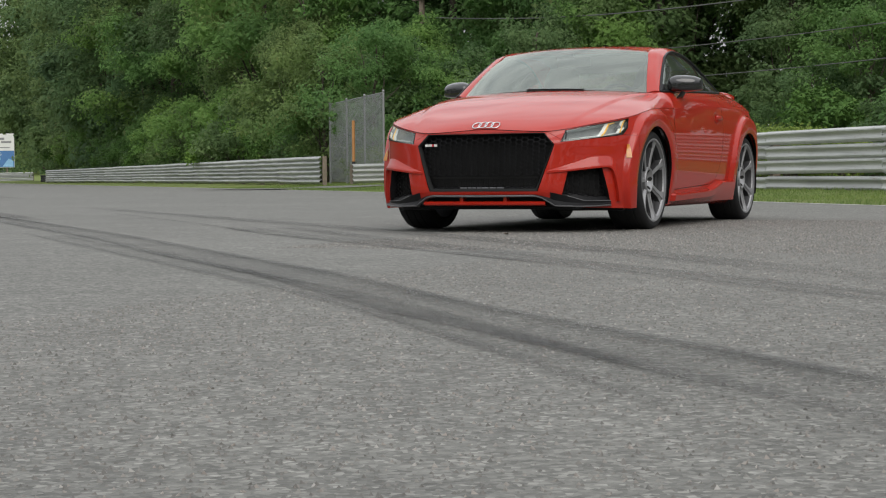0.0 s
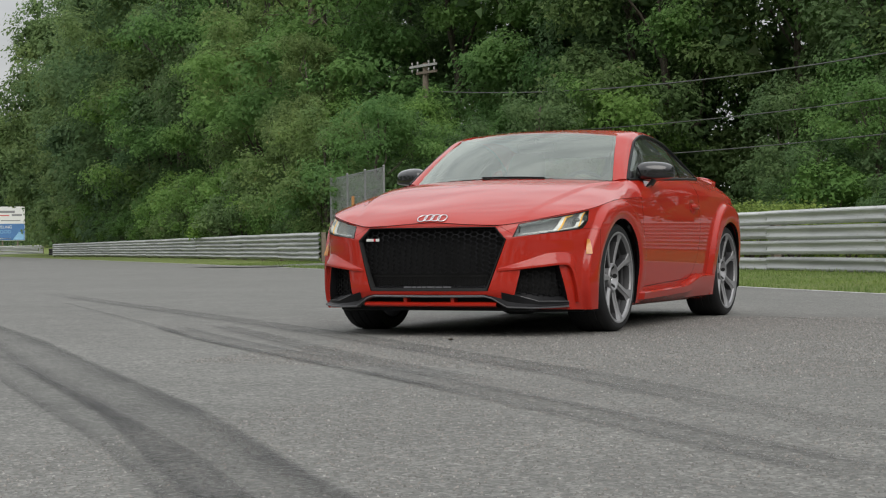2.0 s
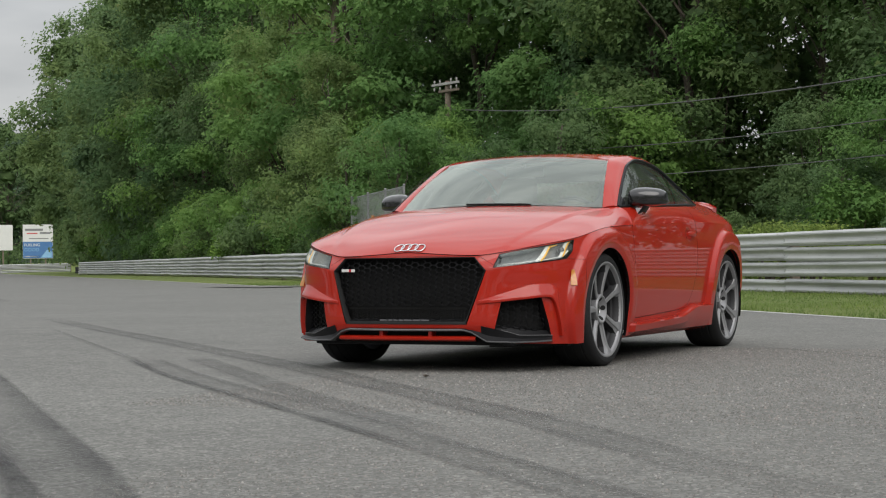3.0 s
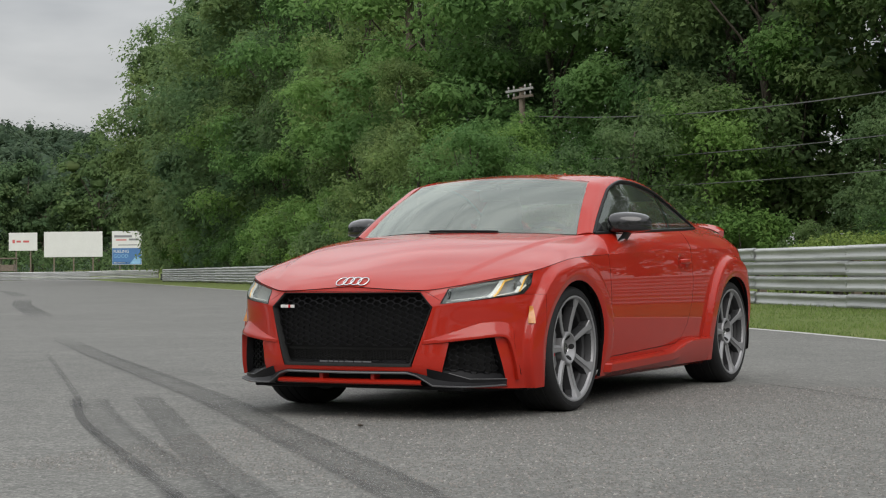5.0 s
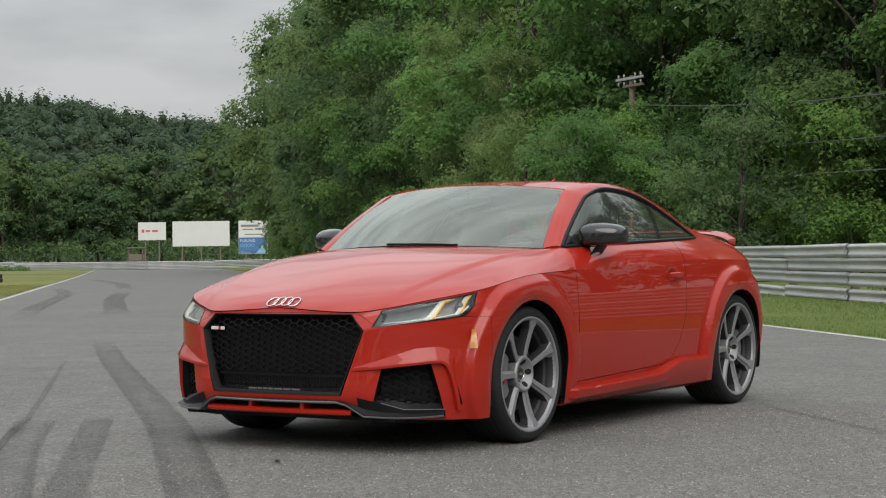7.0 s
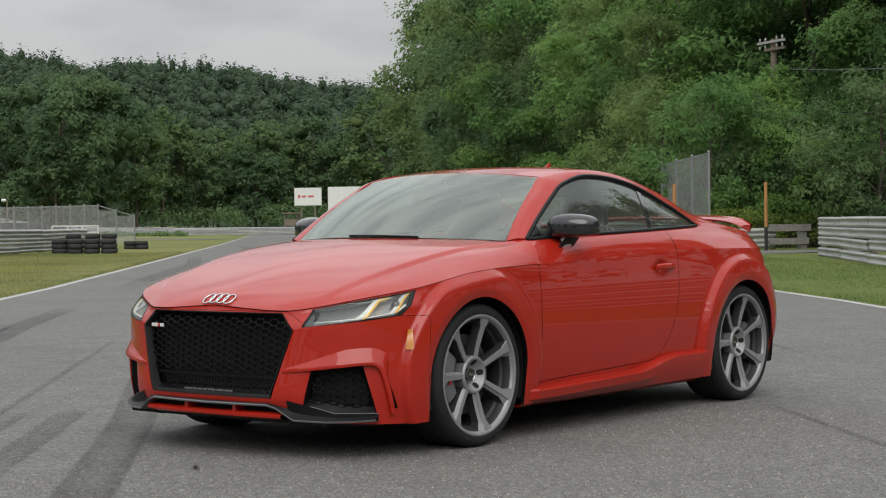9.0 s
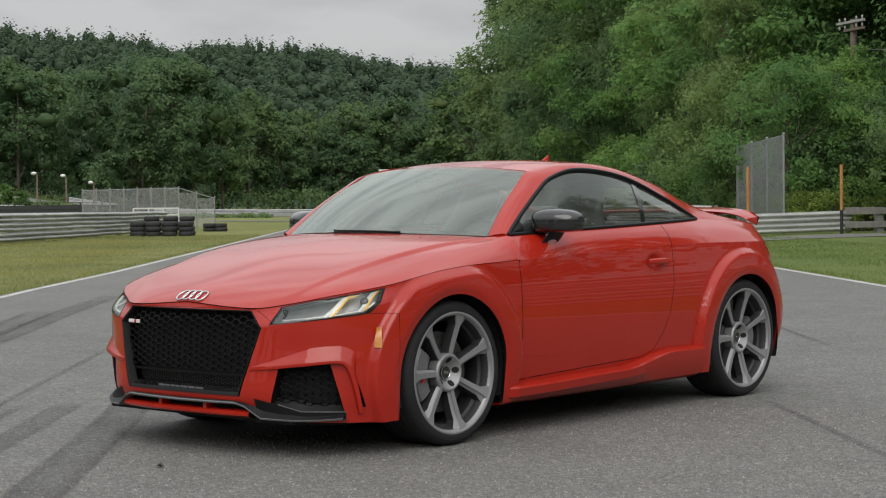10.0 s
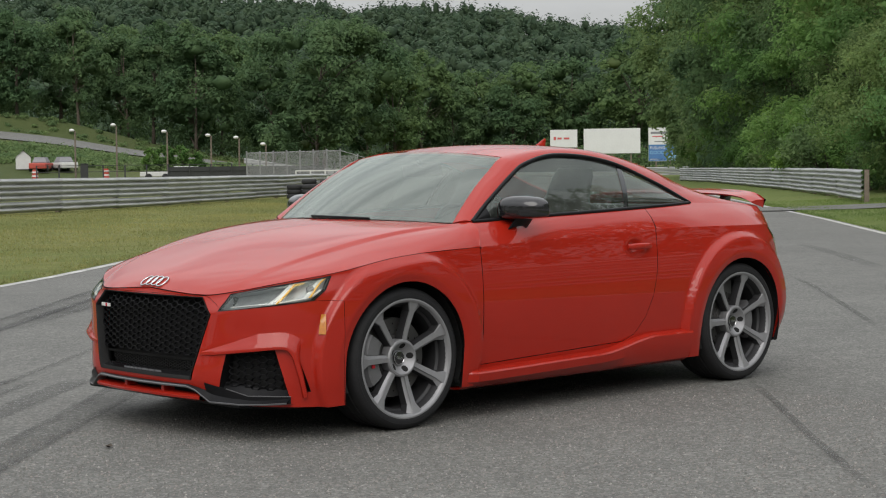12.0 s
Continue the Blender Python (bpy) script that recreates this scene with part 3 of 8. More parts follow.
skid([(-9.07, -4.43), (-7.71, -3.12), (-5.79, -1.45), (-4.11, -0.0)], 0.06, 0.5)
skid([(-15.6, -8.99), (-13.11, -6.53), (-10.48, -4.08)], 0.22, 0.3)
skid([(-3.22, -6.69), (0.63, -3.08), (2.08, -1.73), (2.62, -1.21)], 0.045, 0.45)
skid([(-30, -31.2), (-22, -24.0), (-14.5, -16.8), (-12.5, -15.0)], 0.5, 0.55)
skid([(-36, -40), (-26, -29.6), (-16, -20.4), (-10, -14.6)], 0.45, 0.45)
skid([(-7.5, -12.4), (-4.4, -9.5), (-1.6, -6.7), (0.6, -4.6)], 0.3, 0.5)
skid([(-60, -62), (-44, -44.5), (-32, -33)], 0.6, 0.4)


# ---- chippings in the asphalt ----
crng = np.random.default_rng(29)
K = 76000
far_ = crng.uniform(size=K) < 0.42
cx = np.where(far_, crng.uniform(4.5, 10.8, K), crng.uniform(-1.0, 4.5, K))
cy = np.where(far_, crng.uniform(1.4, 4.6, K), crng.uniform(-0.2, 4.0, K))
cr = crng.uniform(0.0035, 0.0085, K) * np.where(far_, 0.75, 1.0)
ch = cr * crng.uniform(0.6, 1.0, K)
ca = crng.uniform(0, 2 * math.pi, K)
corner = np.stack([np.stack([cx + cr * np.cos(ca + k * 2.0944), cy + cr * np.sin(ca + k * 2.0944), np.full(K, -0.001)], -1) for k in range(3)], 1)
tip = np.stack([cx + crng.normal(size=K) * cr * 0.35, cy + crng.normal(size=K) * cr * 0.35, ch], -1)[:, None]
CV = np.concatenate([corner, tip], 1).reshape(-1, 3)
CF = np.array([(0, 1, 3), (1, 2, 3), (2, 0, 3)])[None] + (np.arange(K) * 4)[:, None, None]
tagged(put("asphalt_chippings", mesh_np("asphalt_chippings", CV, CF.reshape(-1, 3)), CHIPPINGS), "coarse grey chippings in the surface of the track", "gravel", kind="stuff")


# ---- grass on the verges ----
def blades(rng, count, s0, s1, w0, w1, side):
    """Short mown blades beside the track, thicker near its edge."""
    s = rng.uniform(s0, s1, count)
    w = w0 + (w1 - w0) * rng.uniform(0, 1, count) ** 1.25
    n = edge_left(s) + w if side > 0 else edge_right(s) - w
    x, y = track_xy(s, n)
    z = ground_z(x, y)
    h = rng.uniform(0.015, 0.055, count) * (1 + 0.5 * np.sin(x * 1.3) * np.sin(y * 1.1))
    a = rng.uniform(0, 2 * math.pi, count)
    bx, by = np.cos(a) * 0.011, np.sin(a) * 0.011
    lx, ly = rng.normal(size=(2, count)) * 0.5 * h
    B = np.stack([x, y, z - 0.004], 1)
    side_ = np.stack([bx, by, 0 * bx], 1)
    T = B + np.stack([lx, ly, h + 0.004], 1)
    return np.stack([B - side_, B + side_, T], 1).reshape(-1, 3)


vrng = np.random.default_rng(23)
for count, s0, s1, w1, side, mat, lab in ((42000, -4, 48, 4.6, -1, GRASS_BLADE, "short fresh green grass below the guardrail"), (76000, 6, 62, 11.0, 1, GRASS_DRY, "short dry yellowish grass inside the track")):
    BV = blades(vrng, count, s0, s1, 0.10, w1, side)
    tagged(put("grass_blades", mesh_np("grass_blades", BV, np.arange(len(BV)).reshape(-1, 3)), mat), lab, "grass", kind="stuff")


# ---- trees ----
def unit(v):
    return v / np.maximum(np.linalg.norm(v, axis=1), 1e-9)[:, None]


def leaf_cloud(rng, centres, radii, per, size, up=0.75, flat=0.72, jit=0.32, axis=None):
    """Leaves on the outside of many clumps: small pointed leaves that face out and up, thickest on the side of the light."""
    C = np.repeat(centres, per, 0)
    R = np.repeat(radii, per)
    d = rng.normal(size=(len(C), 3))
    d[:, 2] += 0.45
    if axis is not None:
        away = C - axis
        away[:, 2] *= 0.3
        d += 0.75 * unit(away)
    d = unit(d)
    rad = R * (0.30 + 0.85 * rng.uniform(0, 1, len(C)) ** 0.75) * (1 + 0.22 * np.sin(d[:, 0] * 5 + C[:, 0]) * np.sin(d[:, 1] * 5 + C[:, 1] * 2))
    P = C + np.stack([d[:, 0] * rad, d[:, 1] * rad, d[:, 2] * rad * flat], 1)
    N = unit(d + rng.normal(size=d.shape) * jit + np.array([0, 0, up]))
    A = unit(np.cross(N, rng.normal(size=d.shape)))
    A[:, 2] -= 0.25
    B = np.cross(N, A)
    L = (np.repeat(size, per) if hasattr(size, "__len__") else size) * rng.uniform(0.55, 1.4, len(C))
    L = L[:, None]
    W = L * rng.uniform(0.30, 0.50, len(C))[:, None]
    V = np.stack([P - A * L * 0.45 - B * W, P - A * L * 0.45 + B * W, P + A * L * 0.6 - N * L * 0.12], 1)
    return V.reshape(-1, 3), np.arange(len(C) * 3).reshape(-1, 3)


def crown_points(rng, height, base, spread, count, lean, full=0.4):
    """Centres of boughs on an uneven, many-lobed crown."""
    lobes = rng.uniform(0, 2 * math.pi, 5)
    amp = rng.uniform(0.08, 0.24, 5)
    out = []
    while len(out) < count:
        u = rng.uniform(0, 1) ** 0.85
        a = rng.uniform(0, 2 * math.pi)
        prof = math.sin(math.pi * (0.10 + 0.86 * u)) ** 0.7
        r = spread * prof * (1 + sum(am * math.cos((k + 2) * a + lo + 3 * u) for k, (am, lo) in enumerate(zip(amp, lobes))))
        rr = r * rng.uniform(0.2, 1.0) ** full
        out.append((rr * math.cos(a) + lean[0] * u, rr * math.sin(a) + lean[1] * u, base + (height - base) * u))
    return np.array(out)


def lumps(rng, centres, radii, flat, level=2):
    """Uneven dense masses of foliage inside a far crown, one for each centre."""
    bm = bmesh.new()
    bmesh.ops.create_icosphere(bm, subdivisions=level, radius=1.0)
    bm.verts.index_update()
    U = np.array([v.co[:] for v in bm.verts])
    T = np.array([[v.index for v in f.verts] for f in bm.faces])
    bm.free()
    n = len(centres)
    r = np.asarray(radii)[:, None] * rng.uniform(0.72, 1.18, (n, len(U)))
    V = np.asarray(centres)[:, None] + np.stack([U[None, :, 0] * r, U[None, :, 1] * r, U[None, :, 2] * r * flat], -1)
    return V.reshape(-1, 3), (T[None] + (np.arange(n) * len(U))[:, None, None]).reshape(-1, 3)


def tree(name, label, seed, height, base, spread, boughs, subs, per, size, mat, category="tree", bough_r=1.5, jit=0.32, flat=0.72, bark=None, fill=80, heart=0.0):
    """A tapered trunk with limbs; each bough carries several clumps of leaves, with large shaded leaves or a dense mass in its heart."""
    rng = np.random.default_rng(seed)
    root = thing(name, label, category)
    lean = rng.normal(size=2) * 0.04 * height
    C = crown_points(rng, height - bough_r * 0.6, base + bough_r * 0.5, spread - bough_r * 0.4, boughs, lean, 0.3)
    bm = bmesh.new()
    tr = 0.011 * height + 0.05
    zs = np.linspace(0, 0.86, 7)
    wob = rng.normal(size=(7, 2)) * 0.012 * height
    axis = [(lean[0] * z + wob[i, 0] * z, lean[1] * z + wob[i, 1] * z, height * z - (0.3 if i == 0 else 0)) for i, z in enumerate(zs)]
    tube(bm, axis, [tr * (1.35 if i == 0 else 1 - 0.92 * z) for i, z in enumerate(zs)], 9)
    for k in range(min(14, boughs // 2)):
        c = C[rng.integers(len(C))]
        z0 = max(base * 0.7, c[2] - rng.uniform(0.15, 0.35) * height)
        f = min(z0 / height, 0.84)
        a0 = Vector((np.interp(f, zs, [p[0] for p in axis]), np.interp(f, zs, [p[1] for p in axis]), z0))
        mid = a0.lerp(Vector(c), 0.5) + Vector(rng.normal(size=3) * 0.03 * height)
        tube(bm, [a0, mid, Vector(c)], [tr * 0.36 * (1 - f * 0.6), tr * 0.2, tr * 0.05], 6, False)
    part("trunk", bm, bark or BARK, root, smooth=True)
    rad = bough_r * rng.uniform(0.65, 1.3, len(C))
    # clumps on the outer and upper side of every bough
    away = C - np.array([0, 0, 1.0]) * C[:, 2:3]
    d = unit(rng.normal(size=(len(C) * subs, 3)) + np.repeat(unit(away), subs, 0) * 0.7 + np.array([0, 0, 0.45]))
    S = np.repeat(C, subs, 0) + d * (np.repeat(rad, subs) * rng.uniform(0.5, 1.25, len(C) * subs))[:, None] * np.array([1, 1, flat])
    sr = np.repeat(rad, subs) * rng.uniform(0.40, 0.95, len(S))
    ax = np.repeat(np.stack([0 * S[:, 0], 0 * S[:, 0], S[:, 2]], 1), per, 0)
    V, F = leaf_cloud(rng, S, sr, per, size, jit=jit, flat=flat, axis=ax)
    V2, F2 = lumps(rng, C, rad * heart, flat) if heart else leaf_cloud(rng, C, rad * 0.58, fill, min(size * 1.6, 0.32), jit=0.5, flat=flat)
    put("crown", mesh_np("crown", np.concatenate([V, V2]), np.concatenate([F, F2 + len(V)])), mat, root, smooth=heart > 0)
    return root


def shrub(name, label, seed, height, spread, clumps, per, size, mat, category="bush"):
    rng = np.random.default_rng(seed)
    root = thing(name, label, category)
    C = crown_points(rng, height * 0.92, height * 0.12, spread, clumps, (0, 0))
    for k in range(6):
        c = C[rng.integers(len(C))]
        bm = bmesh.new()
        tube(bm, [(0.1 * math.cos(k), 0.1 * math.sin(k), -0.1), (c[0] * 0.5, c[1] * 0.5, c[2] * 0.6), tuple(c)], [0.04, 0.028, 0.008], 5, False)
        part("stem", bm, BARK, root)
    V, F = leaf_cloud(rng, C, spread * 0.26 * rng.uniform(0.7, 1.3, len(C)), per, size)
    put("foliage", mesh_np("foliage", V, F), mat, root)
    return root


def scatter(variants, spots, rng, group, smin=0.85, smax=1.15):
    """The first spots take the originals, the rest take copies, each turned and sized differently."""
    for i, (x, y, *h) in enumerate(spots):
        k = (h[0] if h else 1.0) * rng.uniform(smin, smax)
        m = Matrix.Translation((x, y, gz(x, y) - 0.05)) @ Matrix.Rotation(rng.uniform(0, 6.28), 4, "Z") @ Matrix.Diagonal((k * rng.uniform(0.9, 1.1), k * rng.uniform(0.9, 1.1), k, 1))
        v = variants[i % len(variants)]
        if i < len(variants):
            v.matrix_basis = m
            tagged(v, group=group)
        else:
            tagged(copy_thing(v, m @ Matrix.Diagonal([1 / c for c in v.scale] + [1])), group=group)


trng = np.random.default_rng(11)
near_trees = [
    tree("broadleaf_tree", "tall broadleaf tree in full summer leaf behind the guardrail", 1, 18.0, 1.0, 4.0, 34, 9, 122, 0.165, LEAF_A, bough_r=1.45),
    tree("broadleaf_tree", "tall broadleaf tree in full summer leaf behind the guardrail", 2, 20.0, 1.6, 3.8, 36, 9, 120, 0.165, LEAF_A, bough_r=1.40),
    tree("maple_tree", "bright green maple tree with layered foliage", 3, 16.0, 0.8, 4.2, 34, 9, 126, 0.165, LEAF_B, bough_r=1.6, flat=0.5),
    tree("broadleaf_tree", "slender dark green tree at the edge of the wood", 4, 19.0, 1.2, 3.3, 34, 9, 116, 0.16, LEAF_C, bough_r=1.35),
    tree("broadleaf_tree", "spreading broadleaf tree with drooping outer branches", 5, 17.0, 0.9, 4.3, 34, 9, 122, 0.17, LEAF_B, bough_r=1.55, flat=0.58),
]
spots = []
for s in np.arange(46, 108, 4.6):
    if 58 < s < 62:
        continue
    n_ = np.interp(s, [46, 62, 68, 110], [-25.0, -24.5, -19.5, -19.2])
    spots.append((*track_xy(s + trng.uniform(-1.2, 1.2), n_ + trng.uniform(-1.4, 1.0)), (0.82 + 0.0035 * s) * (0.62 if 70 < s < 78 else 0.80 if 77 < s < 90 else trng.choice([0.88, 1.0, 1.1]))))
spots.append((-54.2, -31.9, 0.55))
for s in (25.5, 31.0, 36.0, 41.5):
    spots.append((*track_xy(s, -28.5 + trng.uniform(-1.5, 1.5)), 0.95))
scatter(near_trees, spots, trng, "wood along the track", 0.95, 1.08)
# the two crowns that stand behind the pole
for v, x, y, k, turn in ((near_trees[2], -59.6, -26.9, 1.15, 1.0), (near_trees[0], -61.6, -21.0, 1.0, 2.0), (near_trees[4], -65.5, -25.0, 1.05, 4.0)):
    tagged(copy_thing(v, Matrix.Translation((x, y, gz(x, y))) @ Matrix.Rotation(turn, 4, "Z") @ Matrix.Diagonal([k / c for c in v.scale] + [1])), group="wood along the track")
young = [
    tree("young_maple", "young bright green maple at the edge of the wood", 14, 6.2, 0.3, 1.9, 22, 6, 85, 0.105, LEAF_B, bough_r=0.85, fill=40),
    tree("young_tree", "young green tree at the edge of the wood", 15, 5.8, 0.2, 1.8, 22, 6, 85, 0.10, LEAF_A, bough_r=0.8, fill=40),
]
scatter(young, [(-51.65, -24.95, 1.14), (-50.3, -26.8, 1.0), (-52.6, -22.6, 1.05), (-47.5, -20.6, 0.95), (-46.0, -24.5, 0.95), (-49.0, -28.0, 1.15), (-47.0, -15.5, 1.15), (-44.5, -17.6, 1.0), (-51.0, -18.6, 1.25), (-57.5, -33.5, 1.25),
                (-54.5, -29.5, 1.2), (-37.0, -6.2, 0.62), (-37.6, -4.6, 0.8), (-38.6, -3.4, 0.95), (-40.5, -5.2, 1.0), (-41.5, -7.6, 0.9), (-46.8, -22.0, 0.8), (-48.0, -24.0, 0.95)], trng, "young trees at the edge of the wood", 0.92, 1.08)
back_trees = [
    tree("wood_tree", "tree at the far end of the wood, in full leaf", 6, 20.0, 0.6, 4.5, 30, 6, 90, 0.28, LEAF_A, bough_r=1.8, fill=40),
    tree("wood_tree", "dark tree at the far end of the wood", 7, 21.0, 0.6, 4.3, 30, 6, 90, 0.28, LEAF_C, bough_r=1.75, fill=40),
]
spots = []
for s in np.arange(110, 176, 5.5):
    spots.append((*track_xy(s + trng.uniform(-1.5, 1.5), -19.4 - 0.010 * (s - 110) - 1.8 * smooth01((s - 128) / 20) + trng.uniform(-1.2, 1.0)), np.interp(s, [110, 190], [1.16, 1.30])))
scatter(back_trees, spots, trng, "wood along the track", 0.92, 1.08)
deep_trees = [
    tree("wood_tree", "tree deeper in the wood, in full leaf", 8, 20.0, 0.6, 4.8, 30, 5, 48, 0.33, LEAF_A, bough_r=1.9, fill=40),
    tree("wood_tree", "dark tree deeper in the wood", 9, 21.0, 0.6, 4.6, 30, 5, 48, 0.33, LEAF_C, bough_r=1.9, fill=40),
]
spots = []
for s in np.arange(46, 164, 7.0):
    spots.append((*track_xy(s + trng.uniform(-2, 2), -29.5 + trng.uniform(-2, 2)), (0.92 + 0.0022 * s) * (0.74 if 66 < s < 92 else 0.85 if 84 < s < 146 else 1.0)))
for s in np.arange(-14, 64, 5.5):
    spots.append((*track_xy(s + trng.uniform(-2, 2), -36.0 + trng.uniform(-2.5, 2.5)), 1.0))
scatter(deep_trees, spots, trng, "wood along the track", 0.92, 1.08)

shrubs = [
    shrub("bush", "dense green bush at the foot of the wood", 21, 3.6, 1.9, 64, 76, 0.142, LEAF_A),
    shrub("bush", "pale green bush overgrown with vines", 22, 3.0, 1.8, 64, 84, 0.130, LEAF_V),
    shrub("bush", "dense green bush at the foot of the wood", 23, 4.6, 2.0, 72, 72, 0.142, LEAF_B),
]
bspots = []
for s in np.arange(45, 135, 2.7):
    n_ = np.interp(s, [45, 53, 56, 68, 110, 135], [-17.6, -17.0, -14.6, -15.0, -16.4, -17.2])
    bspots.append((*track_xy(s + trng.uniform(-0.8, 0.8), n_ + trng.uniform(-1.0, 0.3)), 1.0))
for s in np.arange(12, 44, 3.4):
    bspots.append((*track_xy(s, float(edge_right(s)) - 13.5 + trng.uniform(-2.5, 0.6)), 0.72))
for s, n_ in ((46.0, -16.5), (48.0, -16.2), (50.4, -16.3), (53.0, -17.0), (56.0, -18.0), (59.0, -18.6), (62.0, -19.2), (49.0, -19.0), (54.0, -20.5), (58.0, -21.5)):
    bspots.append((*track_xy(s, n_), 1.1))
for s in np.arange(24, 62, 4.2):
    bspots.append((*track_xy(s, -33.0 + trng.uniform(-1.5, 1.5)), 1.1))
bspots = [p for p in bspots if not (-47.0 < p[0] < -38.0 and -25.0 < p[1] < -17.0)]
scatter(shrubs, bspots, trng, "bushes at the edge of the wood", 0.75, 1.2)
low_growth = [
    shrub("low_bush", "low yellow-green weeds and vines behind a guardrail", 26, 1.25, 1.05, 46, 70, 0.062, LEAF_Y),
    shrub("low_bush", "low bright green weeds behind a guardrail", 27, 1.15, 1.0, 46, 70, 0.062, LEAF_Y),
]
scatter(low_growth, [(-44.5, -23.0), (-25.0, -5.1), (-45.0, -22.1), (-45.5, -21.3), (-43.6, -23.6), (-46.3, -23.5), (-46.0, -20.6), (-47.0, -22.4), (-25.3, -4.2), (-25.4, -3.0), (-26.2, -4.8), (-25.6, -6.0)], trng, "low growth behind the guardrails", 0.85, 1.15)

far_trees = [
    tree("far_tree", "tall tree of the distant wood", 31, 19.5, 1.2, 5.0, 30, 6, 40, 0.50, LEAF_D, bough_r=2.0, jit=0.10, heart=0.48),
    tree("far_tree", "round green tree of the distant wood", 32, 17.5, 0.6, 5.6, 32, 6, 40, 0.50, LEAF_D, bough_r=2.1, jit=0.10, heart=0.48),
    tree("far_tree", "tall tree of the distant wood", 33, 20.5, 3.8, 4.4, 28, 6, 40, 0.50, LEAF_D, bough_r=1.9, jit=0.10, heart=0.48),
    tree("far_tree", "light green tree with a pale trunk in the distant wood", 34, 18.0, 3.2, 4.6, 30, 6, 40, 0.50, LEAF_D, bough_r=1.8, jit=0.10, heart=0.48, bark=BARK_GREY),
]
fspots = []
for r, st in ((238, 2.1), (252, 2.0), (268, 3.2)):
    for b in np.arange(36.0, 69.0, st):
        bb, rr = radians(b + trng.uniform(-0.6, 0.6)), r + trng.uniform(-6, 6)
        if b < 47 and rr < 258:
            rr = 258 + (rr - 232) * 0.5
        fspots.append((-rr * math.cos(bb), -rr * math.sin(bb), trng.choice([0.78, 0.88, 0.96])))
scatter(far_trees, fspots, trng, "distant trees")
oak = tree("oak_tree", "great spreading oak standing before the distant wood", 35, 20.5, 3.0, 9.6, 62, 6, 70, 0.46, LEAF_D, bough_r=2.3, jit=0.10, heart=0.48)
oak.matrix_basis = Matrix.Translation((-140.0, -175.5, gz(-140.0, -175.5)))
# trees that close the place behind the camera and to the sides
ring_trees = [
    tree("outer_tree", "broadleaf tree on the far side of the track", 41, 18.0, 0.8, 5.4, 30, 4, 12, 0.95, LEAF_A, bough_r=1.9, fill=10),
    tree("outer_tree", "broadleaf tree on the far side of the track", 42, 16.0, 0.8, 5.6, 30, 4, 12, 0.95, LEAF_C, bough_r=1.9, fill=10),
]
rspots = []
for b in np.arange(258, 530, 7.0):
    if 466 < b:
        continue
    bb, rr = radians(b + trng.uniform(-2, 2)), 60 + trng.uniform(-6, 8)
    rspots.append((rr * math.cos(bb), rr * math.sin(bb), 0.75))
scatter(ring_trees, rspots, trng, "trees across the track")


# ---- the wooded hill ----
def hill_z(r, b):
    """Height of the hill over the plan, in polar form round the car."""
    ridge = np.interp(b, [30, 36, 40, 43.4, 46, 50, 54, 58, 70, 90], [17, 26, 34, 39, 43, 43.5, 47, 48, 44, 29]) + 0.8 * np.sin(b * 1.7 + 1)
    return (ridge + 5.0) * smooth01((r - 270) / 330)


hb, hr = np.radians(np.linspace(20, 100, 90)), np.linspace(265, 720, 26)
HB, HR = np.meshgrid(hb, hr, indexing="ij")
HP = np.stack([-HR * np.cos(HB), -HR * np.sin(HB), hill_z(HR, np.degrees(HB)) + 1.0 - 90 * smooth01((HR - 640) / 80)], -1)
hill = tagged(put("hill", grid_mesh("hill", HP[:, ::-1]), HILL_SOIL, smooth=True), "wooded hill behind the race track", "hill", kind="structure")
hrng = np.random.default_rng(5)
K = 4800
b_, r_ = hrng.uniform(30, 76, K), np.sqrt(hrng.uniform(325 ** 2, 640 ** 2, K))
hgt = hrng.uniform(6.5, 11.0, K)
conif = hrng.uniform(size=K) < 0.18
# round crowns, and narrow taller ones for the pines
wide = np.where(conif, 0.20, 0.42) * hgt
tall_ = np.where(conif, 1.9, 0.85)
cen = np.stack([-r_ * np.cos(np.radians(b_)), -r_ * np.sin(np.radians(b_)), hill_z(r_, b_) + 0.55 * hgt + 0.18 * hgt * conif], 1)
V1, F1 = lumps(hrng, cen, wide * 0.56, tall_[:, None], 1)
V2, F2 = leaf_cloud(hrng, cen, wide * 0.98, 34, np.repeat(0.95, K), 0.9, np.repeat(tall_, 34), 0.10)
V1, F1 = np.concatenate([V1, V2]), np.concatenate([F1, F2 + len(V1)])
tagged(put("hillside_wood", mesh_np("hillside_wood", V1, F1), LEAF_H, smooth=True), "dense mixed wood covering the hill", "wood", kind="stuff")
# undergrowth at the foot of the distant trees
cen = []
for k in range(420):
    bb, rr = radians(hrng.uniform(35, 69)), hrng.uniform(246, 272)
    x, y = -rr * math.cos(bb), -rr * math.sin(bb)
    cen.append((x, y, gz(x, y) + hrng.uniform(0.6, 2.6)))
V, F = leaf_cloud(hrng, np.array(cen), hrng.uniform(1.4, 2.6, 420), 70, 0.42, flat=0.9, jit=0.32)
tagged(put("far_undergrowth", mesh_np("far_undergrowth", V, F), LEAF_D), "dark undergrowth below the distant trees", "scrub", kind="stuff")


